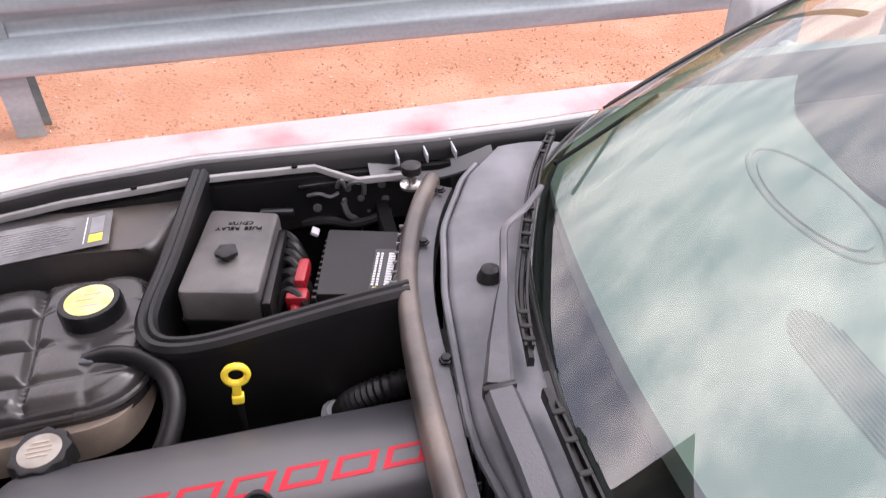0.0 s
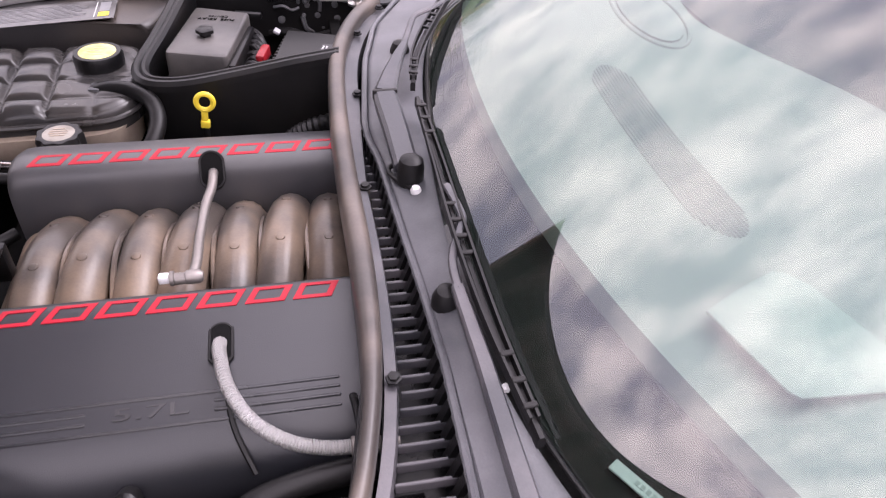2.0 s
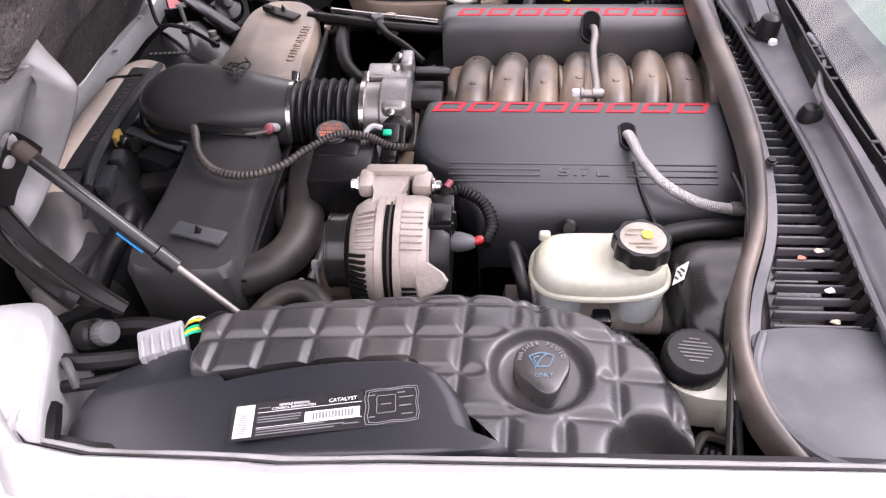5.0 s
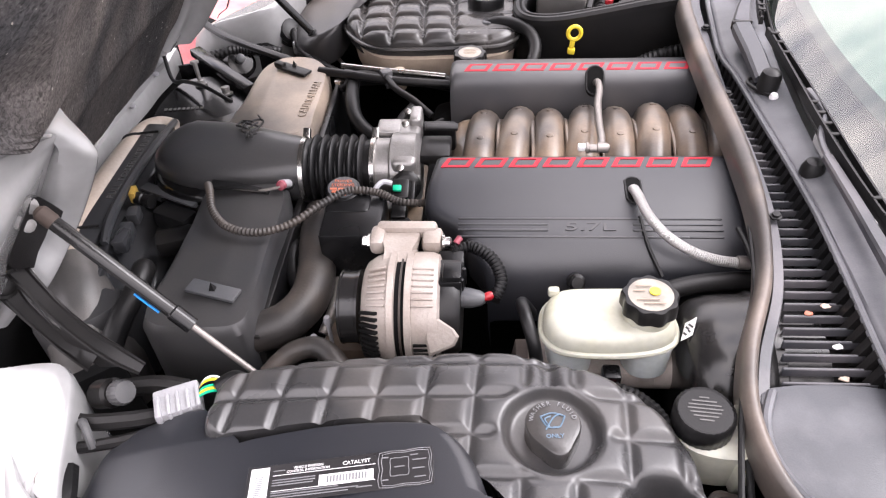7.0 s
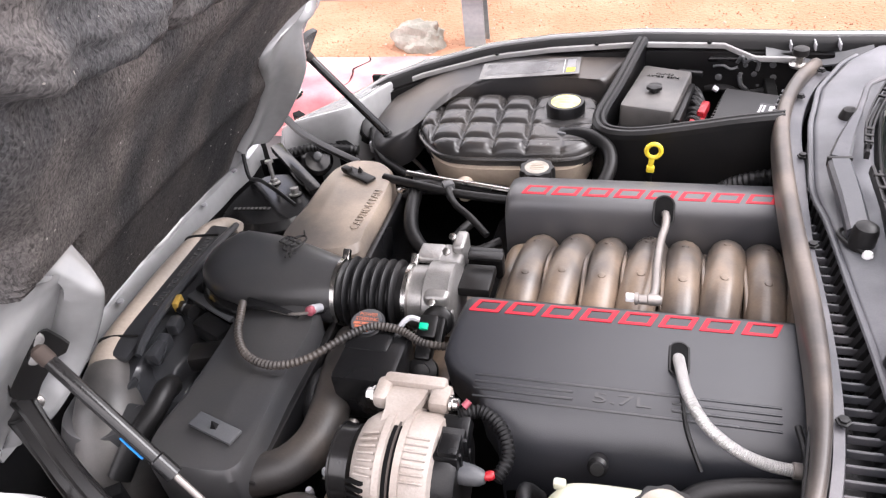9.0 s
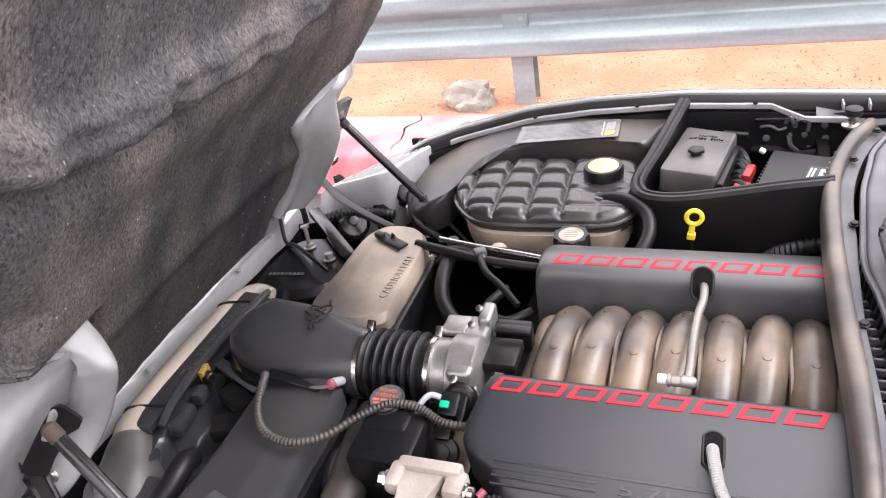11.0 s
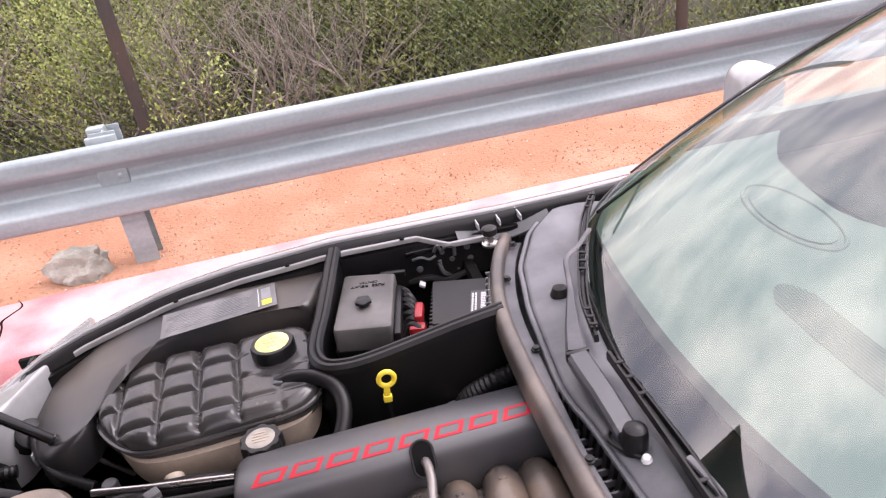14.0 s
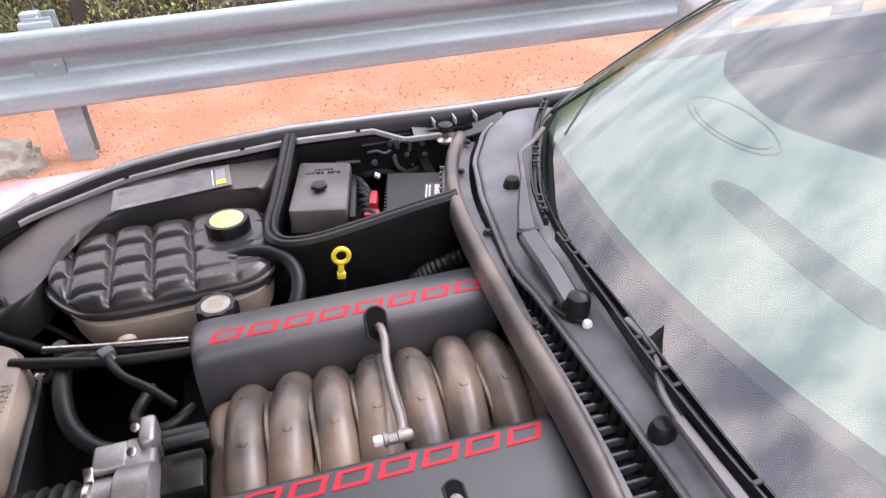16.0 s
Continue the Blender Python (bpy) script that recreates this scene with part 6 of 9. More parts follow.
def build_manifold():
    mf = thing("intake_manifold", (0.22, 0, 0.62), "dusty grey-brown nylon intake manifold with arched runners", "intake manifold")
    for i in range(8):
        x = 0.054 + 0.0566 * i
        bm = bmesh.new()
        rings = []
        lean = 0.016 if i % 2 else 0.008
        top = (0.006 if i % 2 else -0.001) - 0.012 * (1 - i / 7)
        for k in range(25):
            a = math.pi * (k / 24) * 1.1 - 0.157
            cy, cz = 0.118 * math.cos(a), 0.668 + (0.086 + top) * math.sin(a)
            out = Vector((0, math.cos(a), math.sin(a)))
            row = []
            for j in range(16):
                b = 2 * math.pi * j / 16
                row.append(Vector((x + lean * math.cos(a) + 0.0287 * math.cos(b), cy, cz)) + out * (0.031 * math.sin(b)))
            rings.append(row)
        loft(bm, rings)
        rn = part("runner", bm, "manifold", mf, "arched intake runner")
        for a in (1.15, 1.75):
            bm = bmesh.new()
            out = Vector((0, math.cos(a), math.sin(a)))
            turned(bm, Vector((x + lean * math.cos(a), 0.118 * math.cos(a), 0.668 + (0.086 + top) * math.sin(a))) + out * 0.0295, out, [(0.006, 0), (0.0055, 0.002), (0.003, 0.0026)], 10)
            part("boss", bm, "manifold", rn)
    bm = bmesh.new()
    block(bm, (0.235, 0, 0.672), (0.47, 0.22, 0.12), bevel=0.03, seg=4)
    part("plenum", bm, "manifold", mf)
    for i in range(7):
        x = 0.054 + 0.0566 * (i + 0.5)
        bm = bmesh.new()
        tube(bm, [(x, 0.10, 0.72), (x + 0.002, 0.05, 0.752), (x, 0.0, 0.764), (x, -0.05, 0.754), (x, -0.10, 0.72)], 0.0035, 6, 5)
        part("web", bm, "manifold", mf)
    # engine block below
    bm = bmesh.new()
    block(bm, (0.2, 0, 0.56), (0.5, 0.52, 0.24), bevel=0.03)
    blk = tagged(part("engine_block", bm, "dark"), "dark engine block under the covers", "engine")
    # pipe over the manifold with its coupling
    p = thing("fuel_pipe", (0.245, 0, 0.79), "dull metal pipe crossing over the intake manifold", "pipe")
    bm = bmesh.new()
    tube(bm, [(0.250, 0.126, 0.770), (0.252, 0.108, 0.793), (0.253, 0.088, 0.800), (0.252, 0.066, 0.798), (0.246, 0.03, 0.797), (0.242, -0.03, 0.797), (0.241, -0.075, 0.797), (0.236, -0.098, 0.797), (0.220, -0.101, 0.797)], 0.0062, 10, 8)
    part("pipe", bm, "copper", p)
    bm = bmesh.new()
    turned(bm, (0.246, -0.100, 0.798), (-1, 0, 0), [(0.005, -0.004), (0.008, 0), (0.008, 0.014), (0.006, 0.015), (0.006, 0.026), (0.0085, 0.027), (0.0085, 0.031), (0.005, 0.032)], 14)
    cp = part("coupling", bm, "copper", p)
    bm = bmesh.new()
    block(bm, (0.2085, -0.100, 0.799), (0.012, 0.010, 0.010), bevel=0.002)
    part("white_clip", bm, "label_white", cp, "white plastic clip")
    # braided hose out of the near cover
    h = thing("fuel_hose", (0.33, -0.30, 0.76), "braided steel hose bending over the engine cover", "hose")
    bm = bmesh.new()
    tube(bm, [(0.272, -0.196, 0.780), (0.271, -0.207, 0.801), (0.273, -0.232, 0.809), (0.281, -0.268, 0.806), (0.301, -0.303, 0.799), (0.331, -0.324, 0.790), (0.362, -0.331, 0.782), (0.392, -0.331, 0.777)], 0.0072, 12, 24, ridges=0.0007)
    part("braided_hose", bm, "braid", h)
    bm = bmesh.new()
    turned(bm, (0.388, -0.331, 0.778), (1, 0.0, -0.05), [(0.006, 0), (0.009, 0.001), (0.009, 0.016), (0.007, 0.017), (0.007, 0.03), (0.010, 0.031), (0.010, 0.045)], 12)
    part("fitting", bm, "copper", h)
    bm = bmesh.new()
    tube(bm, [(0.276, -0.25, 0.787), (0.283, -0.29, 0.770), (0.30, -0.325, 0.745)], 0.003, 6, 6)
    part("lower_line", bm, "rubber", h)
    # black hoses beside it
    h = thing("vacuum_hose", (0.36, -0.35, 0.74), "black rubber hose running into the brake booster", "hose")
    bm = bmesh.new()
    tube(bm, [(0.268, -0.385, 0.742), (0.295, -0.362, 0.752), (0.335, -0.350, 0.756), (0.385, -0.343, 0.756), (0.43, -0.338, 0.752)], 0.0125, 12, 8)
    part("hose", bm, "rubber", h)
    # line along the seal
    bm = bmesh.new()
    tube(bm, [(0.395, -0.29, 0.80), (0.398, -0.33, 0.80), (0.395, -0.40, 0.80), (0.372, -0.48, 0.80), (0.345, -0.55, 0.795), (0.328, -0.62, 0.79), (0.318, -0.69, 0.775)], 0.0040, 8, 8)
    tagged(part("speed_cable", bm, "rubber"), "thin black cable running along the cowl seal", "cable")
    # sensor plugs under the near cover's edge
    bm = bmesh.new()
    turned(bm, (0.186, -0.325, 0.735), (0, -0.6, 0.5), [(0.012, 0), (0.012, 0.02), (0.008, 0.024), (0.008, 0.03)], 14)
    tagged(part("coil_plug", bm, "plastic"), "black plug showing below the engine cover", "plug")
    # corrugated bundle behind the far cover
    bm = bmesh.new()
    tube(bm, [(0.34, 0.32, 0.67), (0.355, 0.300, 0.715), (0.39, 0.285, 0.745), (0.44, 0.278, 0.762)], 0.017, 14, 12, ridges=0.003)
    tagged(part("corrugated_hose", bm, "rubber"), "black corrugated hose behind the far engine cover", "hose")
    bm = bmesh.new()
    turned(bm, (0.332, 0.322, 0.668), (0.3, -0.2, 1), [(0.018, 0), (0.020, 0.012), (0.014, 0.02)], 14)
    tagged(part("hose_collar", bm, "grey_connector"), "grey collar on the corrugated hose", "collar")


build_manifold()


def screw_cap(name, at, r, h, rim_mat, top_mat, label, lobes=12, wave=0.04, top_label="", axis=(0, 0, 1), owner=None, disc=0.83):
    bm = bmesh.new()
    turned(bm, at, axis, [(r * 0.85, -0.004), (r, 0), (r, h * 0.75), (r * 0.94, h), (r * 0.86, h * 1.02), (r * (disc + 0.02), h * 1.0)], 60, wave, lobes)
    c = part(name, bm, rim_mat, owner, label)
    if owner is None:
        tagged(c, label, "cap")
    bm = bmesh.new()
    turned(bm, Vector(at), axis, [(r * disc, h * 0.80), (r * disc, h * 1.01), (r * disc * 0.6, h * 1.04), (r * 0.02, h * 1.04)], 40)
    part("disc", bm, top_mat, c, top_label)
    return c


def build_oil_cap():
    c = screw_cap("oil_filler_cap", (0.027, 0.266, 0.748), 0.0315, 0.024, "plastic", "worn_disc", "black oil filler cap with a worn pale disc", 9, 0.06, "worn pale printed disc", disc=0.70)
    m = plane_pose((0.027, 0.266, 0.7735), (-1, 0, 0), (0, 0, 1))
    bars([(-0.010, 0.010, 0.008), (-0.013, 0.013, 0.002), (-0.012, 0.012, -0.004), (-0.008, 0.008, -0.010)], m, 0.0020, "cream", c)
    d = thing("dipstick", (0.226, 0.309, 0.70), "yellow ring-handled dipstick beside the engine cover", "dipstick")
    bm = bmesh.new()
    ring_tube(bm, [(0.2305 + 0.0125 * math.cos(a), 0.309, 0.7875 + 0.0135 * math.sin(a)) for a in (2 * math.pi * j / 14 for j in range(14))], 0.0042, 8, 4)
    part("ring", bm, "yellow", d, "yellow plastic ring")
    bm = bmesh.new()
    block(bm, (0.2275, 0.309, 0.766), (0.010, 0.006, 0.022), (0, 6, 0), 0.002)
    block(bm, (0.2265, 0.309, 0.750), (0.014, 0.011, 0.012), (0, 6, 0), 0.002)
    part("grip", bm, "yellow", d)
    bm = bmesh.new()
    rod(bm, (0.2262, 0.309, 0.746), (0.222, 0.30, 0.60), 0.005)
    part("tube", bm, "dark", d)


build_oil_cap()


def build_throttle():
    t = thing("throttle_body", (-0.075, -0.07, 0.68), "cast aluminium throttle body with its sensor plugs", "throttle body")
    bm = bmesh.new()
    turned(bm, (-0.122, -0.065, 0.735), (1, 0, 0), [(0.044, 0), (0.050, 0.002), (0.050, 0.03), (0.058, 0.034), (0.058, 0.072), (0.050, 0.078)], 30)
    body = part("bore", bm, "cast_grey", t)
    for nm, c, size, bv in (("housing", (-0.066, -0.050, 0.745), (0.040, 0.13, 0.075), 0.008), ("mounting_ear", (-0.055, 0.012, 0.770), (0.020, 0.045, 0.050), 0.006),
                            ("top_plate", (-0.098, -0.010, 0.778), (0.040, 0.040, 0.012), 0.004), ("lower_flange", (-0.066, -0.112, 0.738), (0.050, 0.016, 0.034), 0.005)):
        bm = bmesh.new()
        block(bm, c, size, bevel=bv, seg=3)
        part(nm, bm, "cast_grey", t)
    for y, z in ((-0.118, 0.772), (-0.118, 0.745), (0.022, 0.787), (-0.02, 0.790)):
        bm = bmesh.new()
        turned(bm, (-0.070, y, z), (0, -0.5, 1), [(0.006, 0), (0.006, 0.005), (0.003, 0.006)], 8)
        part("housing_bolt", bm, "steel", body)
    bm = bmesh.new()
    turned(bm, (-0.062, -0.122, 0.742), (0, -0.8, 0.6), [(0.024, 0), (0.024, 0.010), (0.020, 0.014), (0.015, 0.015)], 22)
    block(bm, (-0.068, -0.150, 0.752), (0.030, 0.036, 0.026), (22, 0, 0), 0.005)
    block(bm, (-0.068, -0.182, 0.738), (0.024, 0.03, 0.022), (22, 0, 0), 0.004)
    block(bm, (-0.050, -0.150, 0.748), (0.010, 0.040, 0.018), (22, 0, 0), 0.003)
    sensor = part("sensor_plug", bm, "plastic", t, "black sensor plug")
    bm = bmesh.new()
    block(bm, (-0.071, -0.161, 0.7675), (0.013, 0.010, 0.006), (22, 0, 0), 0.0015)
    part("green_clip", bm, "green", sensor, "green plastic clip")
    bm = bmesh.new()
    turned(bm, (-0.066, -0.205, 0.722), (0, -0.7, 0.7), [(0.022, -0.006), (0.022, 0.004), (0.012, 0.006), (0.012, 0.010), (0.004, 0.011)], 20)
    part("valve_drum", bm, "plastic", t, "black round idle valve")
    bm = bmesh.new()
    tube(bm, [(-0.080, -0.150, 0.768), (-0.095, -0.152, 0.772), (-0.106, -0.170, 0.765), (-0.108, -0.20, 0.748), (-0.106, -0.235, 0.728)], 0.0042, 8, 6)
    part("grey_lead", bm, "grey_connector", sensor)
    bm = bmesh.new()
    block(bm, (-0.02, -0.04, 0.755), (0.05, 0.06, 0.018), bevel=0.004)
    block(bm, (-0.02, 0.02, 0.742), (0.06, 0.02, 0.05), bevel=0.004)
    block(bm, (-0.012, -0.005, 0.776), (0.055, 0.018, 0.006), bevel=0.002)
    part("linkage", bm, "plastic", t)
    # bellows with clamps
    b = thing("intake_bellows", (-0.18, -0.07, 0.69), "black ribbed rubber intake bellows with steel clamps", "hose")
    bm = bmesh.new()
    prof = [(0.048, 0.0), (0.051, 0.010)]
    for i in range(6):
        x = 0.016 + 0.0150 * i
        prof += [(0.047, x), (0.0555, x + 0.0035), (0.0575, x + 0.0065), (0.0555, x + 0.0095), (0.047, x + 0.0125)]
    prof += [(0.049, 0.110), (0.049, 0.122)]
    turned(bm, (-0.236, -0.070, 0.737), (1, 0, 0), prof, 40)
    part("rubber_bellows", bm, "rubber", b)
    for x in (-0.236, -0.122):
        bm = bmesh.new()
        turned(bm, (x, -0.070, 0.737), (1, 0, 0), [(0.0515, 0.0), (0.0545, 0.001), (0.0545, 0.008), (0.0515, 0.009)], 40)
        cl = part("hose_clamp", bm, "steel", b, "polished steel band clamp")
        bm = bmesh.new()
        block(bm, (x + 0.004, -0.035, 0.783), (0.012, 0.020, 0.010), (40, 0, 0), 0.002)
        part("clamp_screw", bm, "steel", cl)
    # smooth duct
    d = thing("intake_duct", (-0.37, -0.06, 0.66), "smooth black intake duct with a raised badge", "air duct")
    bm = bmesh.new()
    rings = []
    for x, cy, cz, ry, rz, k in ((-0.232, -0.070, 0.737, 0.050, 0.050, 0.0), (-0.252, -0.068, 0.738, 0.054, 0.051, 0.05), (-0.295, -0.058, 0.741, 0.066, 0.050, 0.30), (-0.345, -0.048, 0.744, 0.077, 0.047, 0.58), (-0.398, -0.043, 0.745, 0.081, 0.044, 0.72), (-0.430, -0.045, 0.743, 0.076, 0.043, 0.50),
                                 (-0.458, -0.045, 0.740, 0.062, 0.040, 0.30), (-0.480, -0.043, 0.736, 0.045, 0.034, 0.15), (-0.494, -0.040, 0.731, 0.026, 0.024, 0.05), (-0.500, -0.038, 0.727, 0.008, 0.010, 0.0)):
        rings.append([(x - 0.77 * k * ry * math.cos(a) - 0.012 * k * math.sin(a), cy + ry * math.copysign(abs(math.cos(a)) ** 0.85, math.cos(a)), cz + rz * math.copysign(abs(math.sin(a)) ** 0.85, math.sin(a))) for a in (2 * math.pi * j / 36 for j in range(36))])
    loft(bm, rings)
    part("duct_shell", bm, "shroud", d, angle=60)
    bm = bmesh.new()
    foot = smooth_path([(-0.375, -0.128, 0), (-0.405, -0.127, 0), (-0.446, -0.115, 0), (-0.485, -0.087, 0), (-0.507, -0.040, 0), (-0.500, 0.004, 0), (-0.470, 0.032, 0), (-0.42, 0.05, 0)], 4)
    hub = Vector((-0.42, -0.04, 0))
    rings = []
    for g, z in ((0.90, 0.735), (0.97, 0.728), (1.0, 0.724), (1.03, 0.716), (1.03, 0.708), (1.09, 0.704), (1.11, 0.700), (1.11, 0.688)):
        rings.append([hub + (p - hub) * g + Vector((0, 0, z)) for p in foot])
    loft(bm, rings, closed=False)
    part("duct_clamp", bm, "black_paint", d, "glossy dark duct clamp")
    # badge: plain ring, bar and wing strokes
    m = plane_pose((-0.322, -0.030, 0.7965), (0.30, 0.95, 0.05), (0.0, 0.10, 1))
    bm = bmesh.new()
    ring_tube(bm, [m @ Vector((0.024 * math.cos(a), 0.013 * math.sin(a), 0)) for a in (2 * math.pi * j / 12 for j in range(12))], 0.0018, 6, 3)
    for (ax, ay), (bx, by) in (((-0.012, 0.004), (-0.008, 0.026)), ((-0.008, 0.026), (0.010, 0.026)), ((0.010, 0.026), (0.012, 0.006)), ((-0.008, 0.018), (0.011, 0.016)), ((0.024, 0.0), (0.036, 0.012)), ((-0.022, -0.006), (-0.040, -0.016)),
                               ((-0.018, -0.011), (-0.036, -0.022)), ((-0.01, 0), (0.012, -0.002)), ((0.0, -0.012), (0.004, 0.024)), ((-0.030, -0.010), (-0.022, -0.022))):
        tube(bm, [m @ Vector((ax, ay, 0.0005)), m @ Vector(((ax + bx) / 2, (ay + by) / 2, 0.001)), m @ Vector((bx, by, 0.0005))], 0.0017, 6, 2)
    part("badge", bm, "rubber", d, "raised plain badge")
    # temperature sensor with its lead
    bm = bmesh.new()
    turned(bm, (-0.252, -0.118, 0.745), (0.1, -0.8, 0.5), [(0.010, -0.006), (0.011, 0.0), (0.011, 0.004), (0.008, 0.006)], 14)
    sn = part("sensor_grommet", bm, "rubber", d)
    bm = bmesh.new()
    turned(bm, (-0.251, -0.123, 0.748), (-0.1, -0.8, 0.55), [(0.007, 0), (0.007, 0.014), (0.0075, 0.016), (0.0075, 0.026)], 10)
    part("sensor", bm, "grey_connector", sn, "pale grey sensor plug")
    bm = bmesh.new()
    turned(bm, (-0.2535, -0.142, 0.7605), (-0.15, -0.8, 0.3), [(0.0078, 0), (0.0078, 0.008), (0.005, 0.010)], 10)
    part("sensor_boot", bm, "pink_plastic", sn, "pinkish red boot")
    bm = bmesh.new()
    tube(bm, [(-0.255, -0.150, 0.762), (-0.285, -0.150, 0.755), (-0.325, -0.142, 0.752), (-0.365, -0.135, 0.752), (-0.375, -0.138, 0.750)], 0.0026, 6, 8)
    part("sensor_lead", bm, "copper", sn)
    for i in range(5):
        bm = bmesh.new()
        yy = -0.150 + 0.004 * i
        tube(bm, [(-0.275 - 0.012 * i, yy, 0.752), (-0.32 - 0.01 * i, yy + 0.006, 0.757 - 0.001 * i), (-0.372, yy + 0.010, 0.752)], 0.004, 6, 6)
        part("taped_lead", bm, "rubber", sn)
    # corrugated loom looping across the fan shroud
    bm = bmesh.new()
    tube(bm, [(-0.376, -0.136, 0.755), (-0.365, -0.160, 0.760), (-0.346, -0.207, 0.760), (-0.312, -0.246, 0.762), (-0.264, -0.262, 0.765), (-0.218, -0.247, 0.768), (-0.178, -0.210, 0.775), (-0.140, -0.184, 0.780), (-0.098, -0.181, 0.775), (-0.063, -0.192, 0.766), (-0.022, -0.190, 0.762)], 0.0066, 10, 16, ridges=0.0016)
    tagged(part("wiring_loom", bm, "dusty_rubber"), "black corrugated wiring loom looping before the engine", "wiring loom")


build_throttle()


def build_shroud():
    f = thing("fan_shroud", (-0.33, -0.1, 0.62), "dusty black plastic radiator fan shroud", "fan shroud")
    for s in (1, -1):
        if s > 0:
            plan = [(-0.415, 0.06), (-0.412, 0.18), (-0.408, 0.27), (-0.392, 0.315), (-0.345, 0.333), (-0.295, 0.325), (-0.262, 0.285), (-0.252, 0.22), (-0.250, 0.10), (-0.255, 0.04), (-0.33, 0.02)]
        else:
            plan = [(-0.388, -0.10), (-0.390, -0.20), (-0.394, -0.30), (-0.400, -0.385), (-0.385, -0.412), (-0.345, -0.425), (-0.285, -0.430), (-0.248, -0.420), (-0.240, -0.38), (-0.244, -0.28), (-0.250, -0.13), (-0.33, -0.09)]
        bm = bmesh.new()
        pillow(bm, plan, (lambda x, y: 0.737 - 0.25 * max(0, -0.36 - x)) if s > 0 else (lambda x, y: 0.748 - 0.16 * max(0, -0.30 - x) - 0.12 * max(0, -0.36 - y)), 0.20, edge=0.012, rings_n=14, n=5)
        sh = part("shroud_top", bm, "tan_shroud" if s > 0 else "shroud", f, "dust-tanned shroud top" if s > 0 else "black shroud top")
        c = (-0.325, 0.262, 0.742) if s > 0 else (-0.300, -0.366, 0.752)
        bm = bmesh.new()
        block(bm, c, (0.075, 0.024, 0.006), (0, 0, -16 if s < 0 else -30), 0.002)
        if s > 0:
            block(bm, (c[0] - 0.03, c[1] + 0.012, c[2] + 0.004), (0.022, 0.014, 0.012), (0, 0, -30), 0.003)
        part("shroud_tab", bm, "dark_grey" if s < 0 else "plastic", sh)
        bm = bmesh.new()
        turned(bm, (c[0], c[1] + (0.008 if s > 0 else 0.0), c[2] + 0.003), (0, 0, 1), [(0.006, 0), (0.004, 0.004), (0.0008, 0.011)], 4)
        part("locating_pin", bm, "plastic", sh)
    m = plane_pose((-0.272, 0.155, 0.7378), (0.06, 0.95, 0), (0, 0, 1))
    writing("CAUTION FAN", m, 0.023, "tan_shroud", f, width=0.125, depth=0.0012)
    # lower rear wall and gaps
    bm = bmesh.new()
    block(bm, (-0.24, -0.06, 0.62), (0.012, 0.70, 0.18), bevel=0.003)
    part("shroud_wall", bm, "plastic", f)


build_shroud()


